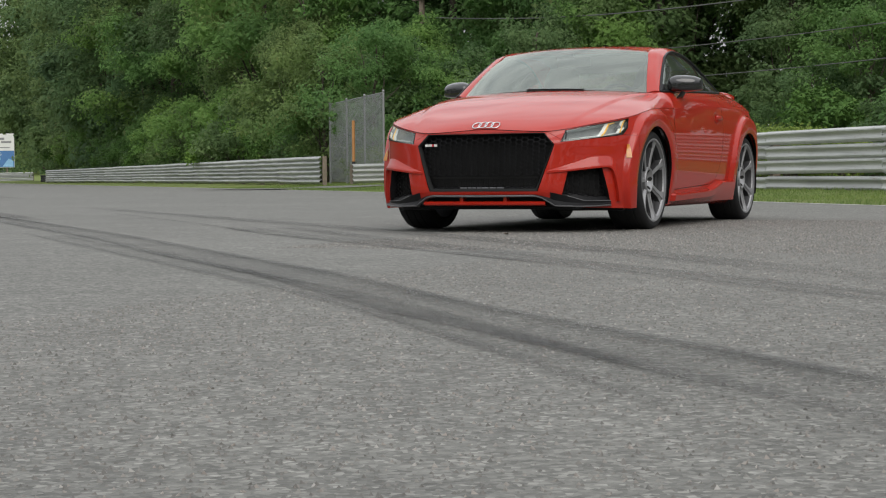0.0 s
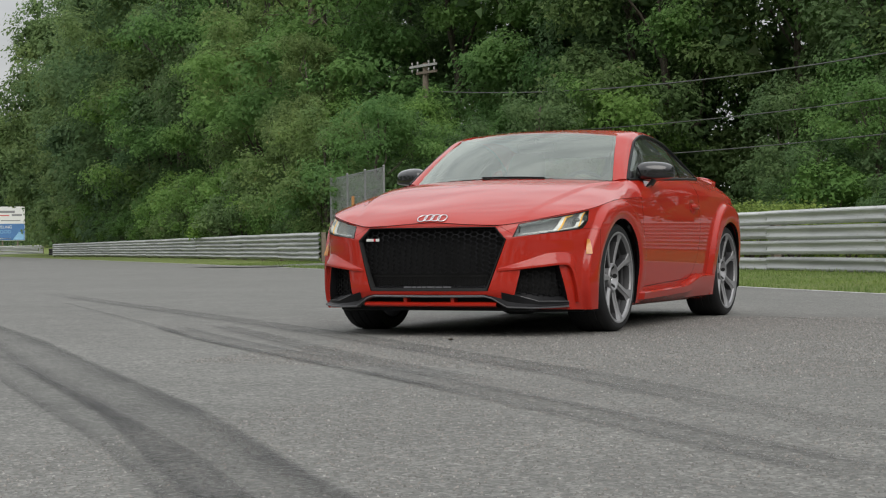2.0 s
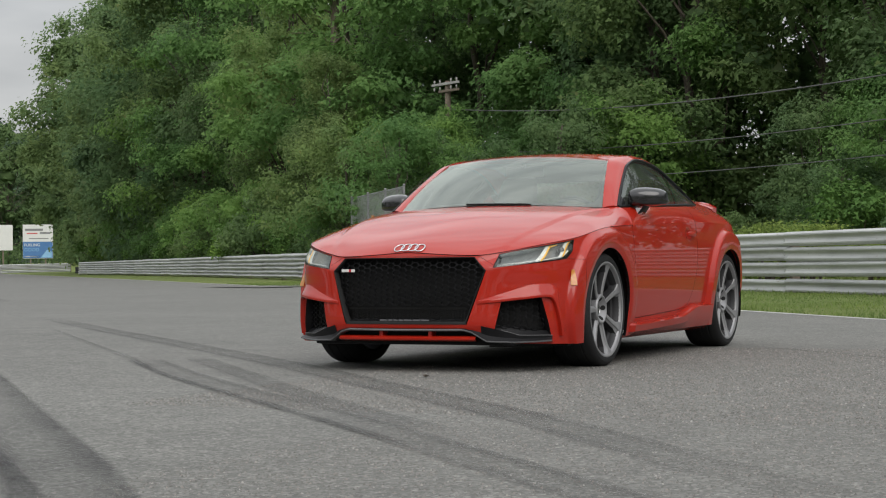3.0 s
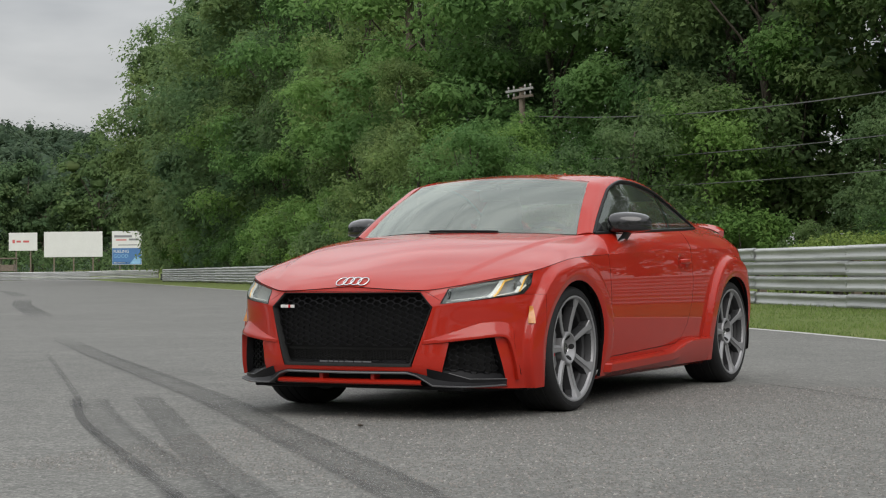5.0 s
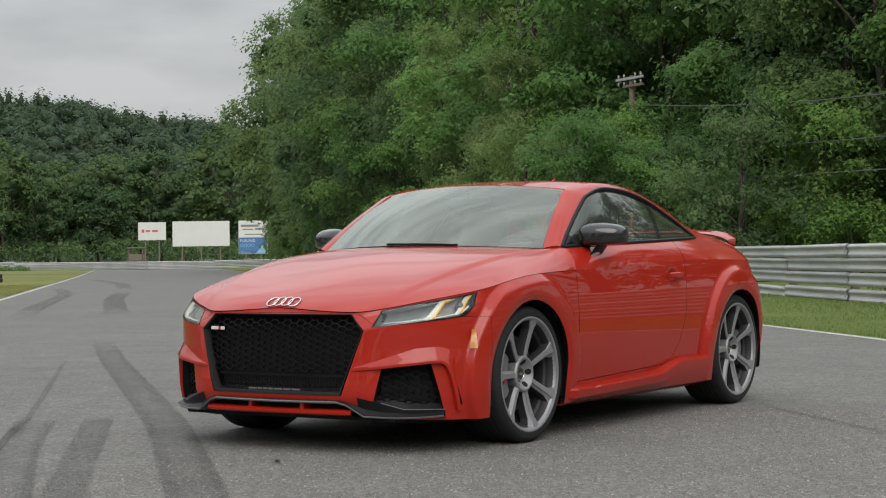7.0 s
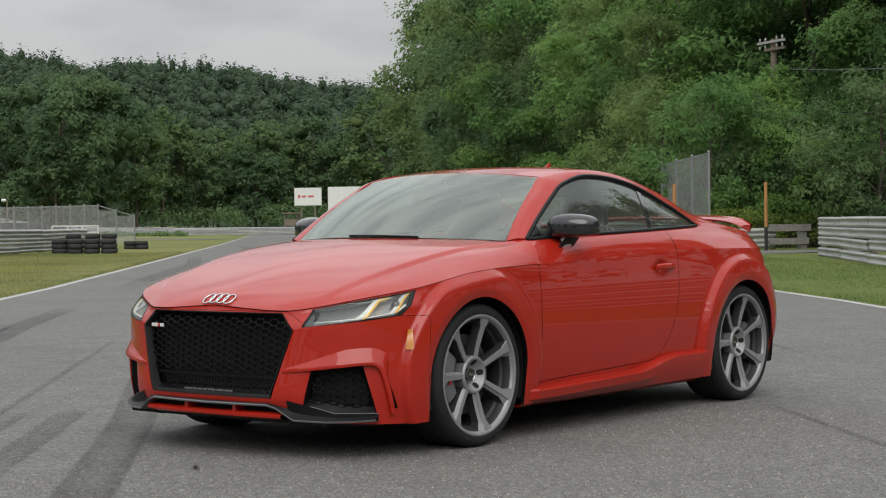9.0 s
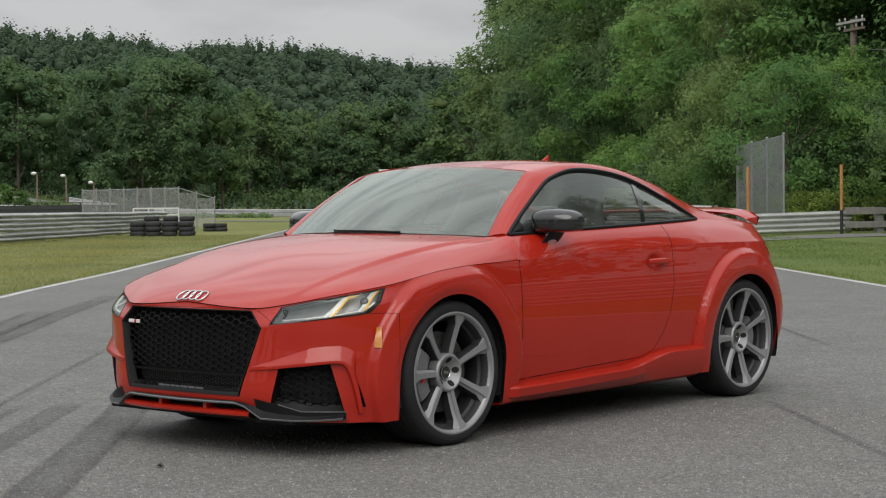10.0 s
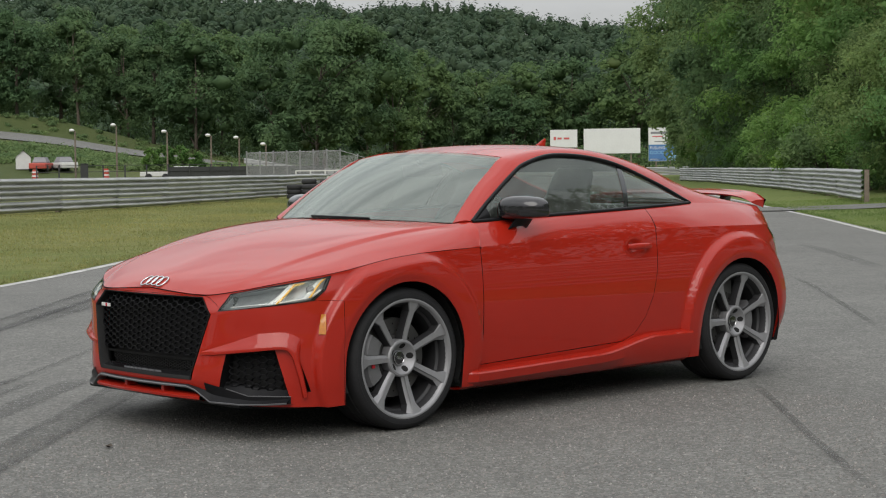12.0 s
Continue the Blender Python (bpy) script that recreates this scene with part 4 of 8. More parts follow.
# ---- scrub on the bank beside the climbing road ----
brng = np.random.default_rng(8)
cen, rad = [], []
for count, b0, b1, r0, r1, s0, s1 in ((420, 55, 68, 172, 191, 0.5, 1.25), (120, 50, 68, 222, 232, 0.4, 1.0), (130, 47, 55, 190, 200, 0.4, 0.9)):
    for k in range(count):
        bb, rr = radians(brng.uniform(b0, b1)), brng.uniform(r0, r1)
        x, y = -rr * math.cos(bb), -rr * math.sin(bb)
        cen.append((x, y, gz(x, y) + 0.1))
        rad.append(brng.uniform(s0, s1))
V, F = leaf_cloud(brng, np.array(cen), np.array(rad), 60, 0.30, flat=0.5)
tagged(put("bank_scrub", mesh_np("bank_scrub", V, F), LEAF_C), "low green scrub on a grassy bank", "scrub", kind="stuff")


# ---- guardrails ----
WAVE = [(0.0, 0.0), (0.012, 0.018), (0.062, 0.048), (0.078, 0.070), (0.078, 0.092), (0.062, 0.114), (0.012, 0.142), (0.0, 0.156)]


def wave_profile():
    low = WAVE
    return low + [(d, 0.312 - z) for d, z in reversed(low[:-1])]


BROAD = [(0.0, 0.0), (0.010, 0.004), (0.040, 0.030), (0.046, 0.055), (0.030, 0.095), (0.026, 0.120), (0.032, 0.145), (0.056, 0.185), (0.054, 0.205), (0.012, 0.236), (0.0, 0.240)]


def beam_mesh(length, broad=False):
    prof = BROAD if broad else wave_profile()
    bm = bmesh.new()
    n = 4
    rows = []
    for off in (0.0, -0.006):
        rows.append([[bm.verts.new((length * i / n, d + off, z)) for d, z in prof] for i in range(n + 1)])
    for k, R in enumerate(rows):
        for i in range(n):
            for j in range(len(prof) - 1):
                f = (R[i][j], R[i + 1][j], R[i + 1][j + 1], R[i][j + 1])
                bm.faces.new(f if k == 0 else f[::-1])
    for i in range(n):
        for j, s in ((0, 1), (len(prof) - 1, -1)):
            f = (rows[0][i][j], rows[1][i][j], rows[1][i + 1][j], rows[0][i + 1][j])
            bm.faces.new(f[::s])
    for k in range(2):
        bmesh.ops.create_cone(bm, cap_ends=True, segments=6, radius1=0.016, radius2=0.012, depth=0.02, matrix=Matrix.Translation((0.12, 0.034, 0.10 + 0.04 * k) if broad else (0.12, 0.02, 0.14 + 0.03 * k)) @ Matrix.Rotation(radians(-90), 4, "X"))
    me = bpy.data.meshes.new("beam")
    bm.to_mesh(me)
    bm.free()
    me.materials.append(STEEL)
    return me


def guardrail(pts, rows, label, flip=1, step=3.81, rise=0.0, gaps=(), broad=False):
    """Stacked wavy steel beams on posts along a line of plan points. The beams face the track."""
    pts = np.array(pts, dtype=float)
    t = np.concatenate([[0], np.cumsum(np.hypot(*np.diff(pts, axis=0).T))])
    root = thing("guardrail", label, "guardrail", Matrix.Translation((pts[0, 0], pts[0, 1], gz(*pts[0]))), group="guardrails along the track")
    inv = root.matrix_basis.inverted()
    n = max(1, round(t[-1] / step))
    u = np.linspace(0, t[-1], n + 1)
    X, Y = np.interp(u, t, pts[:, 0]), np.interp(u, t, pts[:, 1])
    tall, foot = (0.243, -0.02) if broad else (0.318, 0.05)
    me = beam_mesh(t[-1] / n + 0.10, broad)
    rng = np.random.default_rng(int(abs(pts[0, 0] * 10)))
    post = bmesh.new()
    top = foot + rows * tall + sum(gaps)
    box(post, -0.06, 0.06, -0.16, -0.02, -0.4, top - 0.02, 0.006)
    pme = bpy.data.meshes.new("post")
    post.to_mesh(pme)
    post.free()
    pme.materials.append(POST_WOOD)
    for i in range(n + 1):
        a = i if i < n else n - 1
        ang = math.atan2(Y[a + 1] - Y[a], X[a + 1] - X[a])
        turn = Matrix.Rotation(ang, 4, "Z") @ Matrix.Diagonal((1, flip, 1, 1))
        p = put("post", pme, None, root)
        p.matrix_basis = inv @ Matrix.Translation((X[i], Y[i], gz(X[i], Y[i]) + rise)) @ Matrix.Rotation(ang + (0 if flip > 0 else math.pi), 4, "Z")
        if i == n:
            break
        z0, z1 = gz(X[i], Y[i]) + rise, gz(X[i + 1], Y[i + 1]) + rise
        ln = math.hypot(X[i + 1] - X[i], Y[i + 1] - Y[i])
        zz = foot
        for r in range(rows):
            o = put("beam", me, None, root)
            w = rng.normal(size=3) * 0.006
            mm = Matrix.Translation((X[i], Y[i], z0 + zz + w[0])) @ Matrix.Rotation(ang, 4, "Z") @ Matrix.Rotation(-math.atan2(z1 - z0, ln) + w[1] * 0.5, 4, "Y")
            if flip < 0:
                mm = mm @ Matrix.Translation((ln, 0, 0)) @ Matrix.Rotation(math.pi, 4, "Z")
            o.matrix_basis = inv @ mm @ Matrix.Translation((0, 0.004 * (i % 2) + w[2], 0))
            zz += tall + (gaps[r] if r < len(gaps) else 0.0)
    return root


# from the track they are seen on their wavy face
guardrail([(-33.6, -14.3), (-27.5, -10.3), (-21.5, -6.0), (-14.0, 0.3), (-7.0, 6.6), (0.0, 13.0)], 4, "four-beam galvanised steel guardrail, dented and weathered", -1, gaps=(0.036, 0.014), broad=True)
guardrail([(-38.3, -21.4), (-41.9, -19.9)], 2, "low two-beam steel guardrail at a gap", -1)
plank_end = thing("wooden_barrier_end", "weathered grey wooden post and planks ending a guardrail", "barrier", Matrix.Translation((-41.7, -19.95, gz(-41.7, -19.95))) @ Matrix.Rotation(math.atan2(0.65, -1.3), 4, "Z"))
for x0, x1, y0, y1, z0, z1, nm in ((1.15, 1.38, -0.08, 0.12, -0.3, 0.80, "post"), (-0.10, 1.50, -0.15, -0.085, 0.58, 0.80, "plank"), (-0.10, 1.42, -0.15, -0.085, 0.16, 0.36, "plank")):
    bm = bmesh.new()
    box(bm, x0, x1, y0, y1, z0, z1, 0.008)
    part(nm, bm, WORN_PLANK, plank_end)
guardrail([(-100.0, -80.0), (-88.4, -68.0), (-57.0, -38.9), (-45.0, -28.3), (-37.9, -22.4)], 3, "long three-beam steel guardrail with rust streaks", -1)
guardrail([(-47.0, -59.0), (-38.9, -52.0), (-26.0, -41.7), (-16.6, -35.7), (-4.0, -29.0), (8.0, -24.0)], 3, "three-beam galvanised steel guardrail on the inside of the track", 1)
guardrail([(8.0, 50.0), (30.0, 42.0), (46.0, 24.0), (54.0, 4.0), (55.0, -18.0)], 3, "galvanised steel guardrail on the outside of the bend", -1)

# ---- signs at the end of the straight ----
def signboard(name, label, a, b, z0, z1, mat, legs=2):
    """A flat board between two plan points on posts. Returns the board's thing and its own axes."""
    a, b = Vector((*a, 0)), Vector((*b, 0))
    d = b - a
    g = min(gz(a.x, a.y), gz(b.x, b.y))
    m = Matrix.Translation((a.x, a.y, g)) @ Matrix.Rotation(math.atan2(d.y, d.x), 4, "Z")
    root = thing(name, label, "sign", m, group="signs at the end of the straight")
    bm = bmesh.new()
    box(bm, 0, d.length, -0.05, 0.05, z0 - g, z1 - g, 0.02)
    part("panel", bm, mat, root)
    for i in range(legs):
        x = d.length * (i + 0.5) / legs
        bm = bmesh.new()
        box(bm, x - 0.09, x + 0.09, 0.08, 0.26, -0.4, z1 - g - 0.2, 0.02)
        part("post", bm, POST_WOOD, root)
    bm = bmesh.new()
    for z in (z0 - g + 0.15, z1 - g - 0.15):
        box(bm, 0, d.length, 0.04, 0.09, z - 0.06, z + 0.06)
    part("back_rail", bm, POST_WOOD, root)
    return root, d.length, g


def panel(root, name, x0, x1, z0, z1, mat, label=""):
    bm = bmesh.new()
    box(bm, x0, x1, -0.060, -0.046, z0, z1)
    return part(name, bm, mat, root, label)


def words(root, text, x, z, size, mat):
    cu = bpy.data.curves.new("wording", "FONT")
    cu.body, cu.size, cu.extrude = text, size, 0.006
    tmp = bpy.data.objects.new("wording", cu)
    me = bpy.data.meshes.new_from_object(tmp)
    bpy.data.objects.remove(tmp)
    ob = put("wording", me, mat, root)
    ob.matrix_basis = Matrix.Translation((x, -0.068, z)) @ Matrix.Rotation(radians(90), 4, "X")
    return ob


# listed from the side that the camera sees on the left
white, L, g = signboard("billboard", "large blank white billboard on wooden posts", (-171.9, -155.75), (-176.0, -148.97), 3.04, 6.50, SIGN_WHITE, 3)
pink, L, g = signboard("billboard", "small white billboard with a red emblem and lettering", (-169.4, -159.8), (-171.4, -156.5), 3.95, 6.42, SIGN_WHITE, 2)
panel(pink, "emblem", 0.5, 0.85, 5.0 - g, 5.45 - g, SIGN_RED)
for i, w in enumerate((0.75, 1.0)):
    panel(pink, "lettering_bar", 1.05 + i * 0.9, 1.05 + i * 0.9 + w * 0.8, 5.08 - g, 5.35 - g, SIGN_RED)
blue, L, g = signboard("billboard", "upright billboard, white above and blue below, with lettering", (-168.9, -141.5), (-170.9, -138.2), 1.87, 6.28, SIGN_WHITE, 2)
panel(blue, "blue_field", 0.03, L - 0.03, 1.92 - g, 4.05 - g, SIGN_BLUE)
for x0, x1, z0, z1, mat in ((0.3, 2.6, 5.45, 5.75, SIGN_GREY), (2.2, 3.5, 5.05, 5.30, SIGN_GREY), (0.5, 1.9, 5.05, 5.2, SIGN_RED), (0.8, 3.3, 4.40, 4.52, SIGN_GREY), (0.25, 2.1, 2.05, 2.2, SIGN_WHITE)):
    panel(blue, "lettering_bar", x0, min(x1, L - 0.15), z0 - g, z1 - g, mat)
bm = bmesh.new()
tri = [bm.verts.new(p) for p in ((L - 1.55, -0.064, 1.98 - g), (L - 0.15, -0.064, 1.98 - g), (L - 0.15, -0.064, 2.75 - g), (L - 0.75, -0.064, 3.0 - g))]
bm.faces.new(tri)
part("pale_shape", bm, SIGN_PALE, blue)
for ob_, tx, z in ((blue, "FUELING", 3.45), (blue, "GOOD", 2.80)):
    words(ob_, tx, 0.18, z - g, 0.62 if tx == "GOOD" else 0.52, SIGN_WHITE if tx == "FUELING" else SIGN_PALE)

guardrail([(-153.5, -122.0), (-145.5, -136.0), (-138.5, -147.5), (-132.0, -158.5), (-124.0, -170.0)], 3, "pale steel guardrail across the end of the straight", 1, step=7.6)


# ---- tyre stacks ----
def tyre_mesh():
    prof = [(0.20, -0.09), (0.29, -0.10), (0.325, -0.06), (0.33, 0.0), (0.325, 0.06), (0.29, 0.10), (0.20, 0.09), (0.19, 0.0)]
    n = 18
    V = [[(r * math.cos(2 * math.pi * k / n), r * math.sin(2 * math.pi * k / n), z) for k in range(n)] for r, z in prof]
    V = np.array(V).reshape(-1, 3)
    F = [(i * n + k, i * n + (k + 1) % n, ((i + 1) % 8) * n + (k + 1) % n, ((i + 1) % 8) * n + k) for i in range(8) for k in range(n)]
    me = mesh_np("tyre", V, F)
    me.materials.append(RUBBER_OLD)
    return me


TYRE_ME = tyre_mesh()


def tyre_stack(x, y, levels, rng):
    root = thing("tyre_stack", "stack of old black tyres beside the guardrail", "tyre stack", Matrix.Translation((x, y, gz(x, y))), group="tyre barrier")
    for i in range(levels):
        o = put("tyre", TYRE_ME, None, root, smooth=True)
        o.matrix_basis = Matrix.Translation((rng.uniform(-0.03, 0.03), rng.uniform(-0.03, 0.03), 0.10 + 0.2 * i)) @ Matrix.Rotation(rng.uniform(0, 6), 4, "Z")


rng = np.random.default_rng(3)
for (xa, ya), (xb, yb), count, levels in (((-37.6, -49.6), (-38.9, -48.1), 4, 3), ((-40.0, -51.5), (-40.9, -50.3), 3, 4), ((-48.9, -58.0), (-49.2, -57.6), 2, 2)):
    for i in range(count):
        k = i / (count - 1)
        tyre_stack(xa + (xb - xa) * k + rng.uniform(-0.05, 0.05), ya + (yb - ya) * k, levels, rng)
for i in range(12):
    tyre_stack(-112.0 - 0.5 * i, -88.5 - 0.45 * i + 0.2 * (i % 2), 3, rng)


# ---- chain-link fences ----
def mesh_panel(root, x0, x1, z0, z1, mat):
    me = bpy.data.meshes.new("wire_mesh")
    me.from_pydata([(x0, 0, z0), (x1, 0, z0), (x1, 0, z1), (x0, 0, z1)], [], [(0, 1, 2, 3)])
    uv = me.uv_layers.new(name="UVMap")
    for lp, c in zip(uv.data, ((x0, z0), (x1, z0), (x1, z1), (x0, z1))):
        lp.uv = c
    return put("wire_mesh", me, mat, root)


def wire_fence(a, b, h0, h1, posts, label, z=None, top_rail=True, mat=CHAIN):
    a, b = Vector((*a, 0)), Vector((*b, 0))
    d = b - a
    g = gz(a.x, a.y) if z is None else z
    root = thing("chain_link_fence", label, "fence", Matrix.Translation((a.x, a.y, g)) @ Matrix.Rotation(math.atan2(d.y, d.x), 4, "Z"), group="chain-link fences")
    for i in range(posts):
        x = d.length * i / (posts - 1)
        h = h0 + (h1 - h0) * i / (posts - 1)
        bm = bmesh.new()
        tube(bm, [(x, 0.03, -0.3), (x, 0.03, h)], 0.038, 10)
        bmesh.ops.create_uvsphere(bm, u_segments=10, v_segments=6, radius=0.05, matrix=Matrix.Translation((x, 0.03, h)))
        part("post", bm, FENCE_GREY, root)
        if i:
            mesh_panel(root, x - d.length / (posts - 1), x, 0.05, min(h, h - (h1 - h0) / (posts - 1)) - 0.03, mat)
    if top_rail:
        bm = bmesh.new()
        tube(bm, [(0, 0.02, h0 - 0.05), (d.length, 0.02, h1 - 0.05)], 0.022, 8)
        part("top_rail", bm, FENCE_GREY, root)
    return root


wire_fence((-44.26, -25.44), (-39.85, -21.1), 2.95, 3.10, 4, "tall grey chain-link debris fence behind the guardrail", top_rail=True)
wire_fence((-49.9, -69.4), (-53.2, -65.4), 2.1, 2.18, 8, "grey chain-link enclosure beside the track", z=0.12, mat=THIN_CHAIN)
wire_fence((-53.2, -65.4), (-54.4, -63.9), 2.18, 1.6, 3, "grey chain-link enclosure beside the track", z=0.12, mat=THIN_CHAIN)
bm = bmesh.new()
crate = thing("barrier_frame", "white metal barrier frame inside the enclosure", "barrier", Matrix.Translation((-51.8, -65.6, gz(-51.8, -65.6))) @ Matrix.Rotation(radians(130), 4, "Z"))
for z in (0.35, 0.75, 1.1):
    box(bm, -1.2, 1.2, -0.03, 0.03, z, z + 0.07)
for x in (-1.2, -0.4, 0.4, 1.2):
    box(bm, x - 0.035, x + 0.035, -0.035, 0.035, 0.0, 1.15)
part("frame", bm, SHED_WHITE, crate)

# ---- orange marker posts ----
for x, y, z0, h in ((-38.3, -21.45, 0.0, 2.2), (-40.25, -19.35, 0.0, 2.24)):
    root = thing("marker_post", "orange wooden marker post with a black foot behind the guardrail", "post", Matrix.Translation((x - 0.25, y - 0.1, 0)), group="orange marker posts")
    bm = bmesh.new()
    box(bm, -0.038, 0.038, -0.038, 0.038, 0.85, h, 0.008)
    part("upper_post", bm, ORANGE, root)
    bm = bmesh.new()
    box(bm, -0.042, 0.042, -0.042, 0.042, -0.2, 0.85, 0.006)
    part("foot", bm, RUBBER_OLD, root)

# ---- the power line ----
def utility_pole(x, y, h, turn):
    root = thing("utility_pole", "weathered wooden utility pole with a crossarm and insulators", "pole", Matrix.Translation((x, y, gz(x, y))) @ Matrix.Rotation(turn, 4, "Z"), group="power line")
    bm = bmesh.new()
    tube(bm, [(0, 0, -0.5), (0, 0, h * 0.5), (0, 0, h)], [0.17, 0.15, 0.12], 12)
    part("shaft", bm, POST_WOOD, root)
    for k, z in enumerate((h - 0.12, h - 0.42)):
        bm = bmesh.new()
        box(bm, -0.95 + 0.5 * k, 0.95, -0.17, -0.08, z - 0.05, z + 0.05, 0.008)
        arm = part("crossarm", bm, CONCRETE if k == 0 else POST_WOOD, root, "pale weathered crossarm")
        for xx in (-0.8, -0.4, 0.4, 0.8):
            bm = bmesh.new()
            tube(bm, [(xx, -0.12, z + 0.05), (xx, -0.12, z + 0.12), (xx, -0.12, z + 0.2)], [0.02, 0.045, 0.03], 8)
            part("insulator", bm, CONCRETE, arm)
    return root


utility_pole(-53.9, -26.05, 8.05, radians(60))
utility_pole(-14.1, 19.8, 7.8, radians(60))
for z0, sag in ((7.25, 1.80), (5.45, 1.17), (4.30, 0.96)):
    root = thing("power_cable", "thin dark cable hanging between utility poles", "cable", group="power line")
    bm = bmesh.new()
    pts = []
    for k in np.linspace(0, 1, 33):
        pts.append((-53.9 + 39.8 * k, -26.05 + 45.85 * k, z0 - 0.22 + 0.52 * k - 4 * sag * k * (1 - k)))
    tube(bm, pts, 0.02 if z0 > 7 else 0.015, 5)
    part("strand", bm, WIRE, root)

# ---- a dead tree in the wood ----
drng = np.random.default_rng(77)
dead = thing("dead_tree", "bare grey trunk with broken branches among the leaves", "tree", Matrix.Translation((-60.4, -35.1, gz(-60.4, -35.1))), group="wood along the track")
bm = bmesh.new()
tube(bm, [(0, 0, -0.3), (0.1, 0.05, 5), (0.0, 0.2, 10), (0.15, 0.1, 19.5)], [0.30, 0.26, 0.22, 0.14], 10)
for i in range(16):
    z = drng.uniform(8, 19)
    a = drng.uniform(0, 6.28)
    ln = drng.uniform(1.2, 3.2)
    e = Vector((math.cos(a) * ln, math.sin(a) * ln, z + drng.uniform(-0.9, 1.2)))
    mid = Vector((math.cos(a) * ln * 0.5, math.sin(a) * ln * 0.5, z + drng.uniform(-0.1, 0.5)))
    tube(bm, [(0.05, 0.1, z), mid, e], [0.06, 0.04, 0.012], 5, False)
part("trunk", bm, BARK_GREY, dead, smooth=True)

# ---- the yard far to the south west ----
for x, y, zt_ in ((-81.8, -140.2, 5.25), (-84.7, -137.4, 5.74), (-89.2, -135.4, 5.10), (-93.0, -133.4, 4.70), (-95.6, -132.3, 4.47), (-98.0, -131.1, 3.80)):
    lamp_ = thing("yard_lamp", "pole lamp with a white head in the paddock", "lamp post", Matrix.Translation((x, y, gz(x, y))), group="yard lamps")
    top = zt_ - gz(x, y)
    bm = bmesh.new()
    tube(bm, [(0, 0, -0.4), (0, 0, top)], [0.10, 0.07], 8)
    part("pole", bm, POST_WOOD, lamp_)
    bm = bmesh.new()
    bmesh.ops.create_uvsphere(bm, u_segments=14, v_segments=9, radius=0.22, matrix=Matrix.Translation((0.28, -0.12, top + 0.05)) @ Matrix.Diagonal((1.2, 1.2, 0.75, 1)))
    part("lamp_head", bm, LAMP_WHITE, lamp_, smooth=True)

shed = thing("shed", "small white garden shed with a pitched roof", "shed", Matrix.Translation((-80.8, -148.5, gz(-80.8, -148.5))) @ Matrix.Rotation(radians(-28), 4, "Z") @ Matrix.Scale(0.72, 4))
bm = bmesh.new()
w = [(-1.0, 0), (1.0, 0), (1.0, 1.7), (0, 2.55), (-1.0, 1.7)]
fr, bk = [bm.verts.new((x, -1.2, z)) for x, z in w], [bm.verts.new((x, 1.2, z)) for x, z in w]
bm.faces.new(fr)
bm.faces.new(bk[::-1])
for i in range(5):
    bm.faces.new((fr[i], bk[i], bk[(i + 1) % 5], fr[(i + 1) % 5]))
part("wall", bm, SHED_WHITE, shed)
bm = bmesh.new()
for sx in (-1, 1):
    vs = [bm.verts.new(p) for p in ((0, -1.4, 2.66), (0, 1.4, 2.66), (sx * 1.2, 1.4, 1.63), (sx * 1.2, -1.4, 1.63))]
    bm.faces.new(vs)
part("roof", bm, SIGN_GREY, shed)
bm = bmesh.new()
box(bm, -0.45, 0.45, -1.23, -1.19, 0.05, 1.6)
part("door", bm, LAMP_WHITE, shed)


def far_car(x, y, turn, mat, label):
    root = thing("parked_car", label, "car", Matrix.Translation((x, y, gz(x, y))) @ Matrix.Rotation(turn, 4, "Z"), group="vehicles in the paddock")
    bm = bmesh.new()
    box(bm, -2.1, 2.1, -0.85, 0.85, 0.28, 0.85, 0.12)
    part("body", bm, mat, root)
    bm = bmesh.new()
    box(bm, -1.2, 0.9, -0.72, 0.72, 0.84, 1.42, 0.1)
    for v in bm.verts:
        if v.co.z > 1.2:
            v.co.x *= 0.75
            v.co.y *= 0.78
    part("cabin", bm, SIGN_GREY, root)
    for xx in (-1.3, 1.3):
        for yy in (-0.8, 0.8):
            bm = bmesh.new()
            bmesh.ops.create_cone(bm, cap_ends=True, segments=16, radius1=0.32, radius2=0.32, depth=0.2, matrix=Matrix.Translation((xx, yy, 0.32)) @ Matrix.Rotation(radians(90), 4, "X"))
            part("wheel", bm, RUBBER_OLD, root)


far_car(-84.1, -146.2, radians(75), SHED_WHITE, "white car parked in the paddock")
far_car(-81.6, -146.4, radians(50), FADED_RED, "red vehicle parked in the paddock")

# dark fence of the yard, its posts and boards
yard = thing("yard_fence", "dark post and wire fence along the paddock", "fence", Matrix.Translation((-74.0, -134.0, gz(-74.0, -134.0))) @ Matrix.Rotation(math.atan2(22.0, -46.0), 4, "Z"))
for i in range(15):
    bm = bmesh.new()
    box(bm, i * 2.0 - 0.06, i * 2.0 + 0.06, -0.06, 0.06, -0.5, 1.75)
    part("post", bm, DARK_FENCE, yard)
bm = bmesh.new()
for z in (0.5, 1.1, 1.68):
    box(bm, 0, 28, -0.02, 0.02, z, z + 0.05)
part("rail", bm, DARK_FENCE, yard)
bm = bmesh.new()
box(bm, 12.0, 27.0, 0.05, 0.10, 0.0, 1.5)
part("screen_cloth", bm, DARK_FENCE, yard)
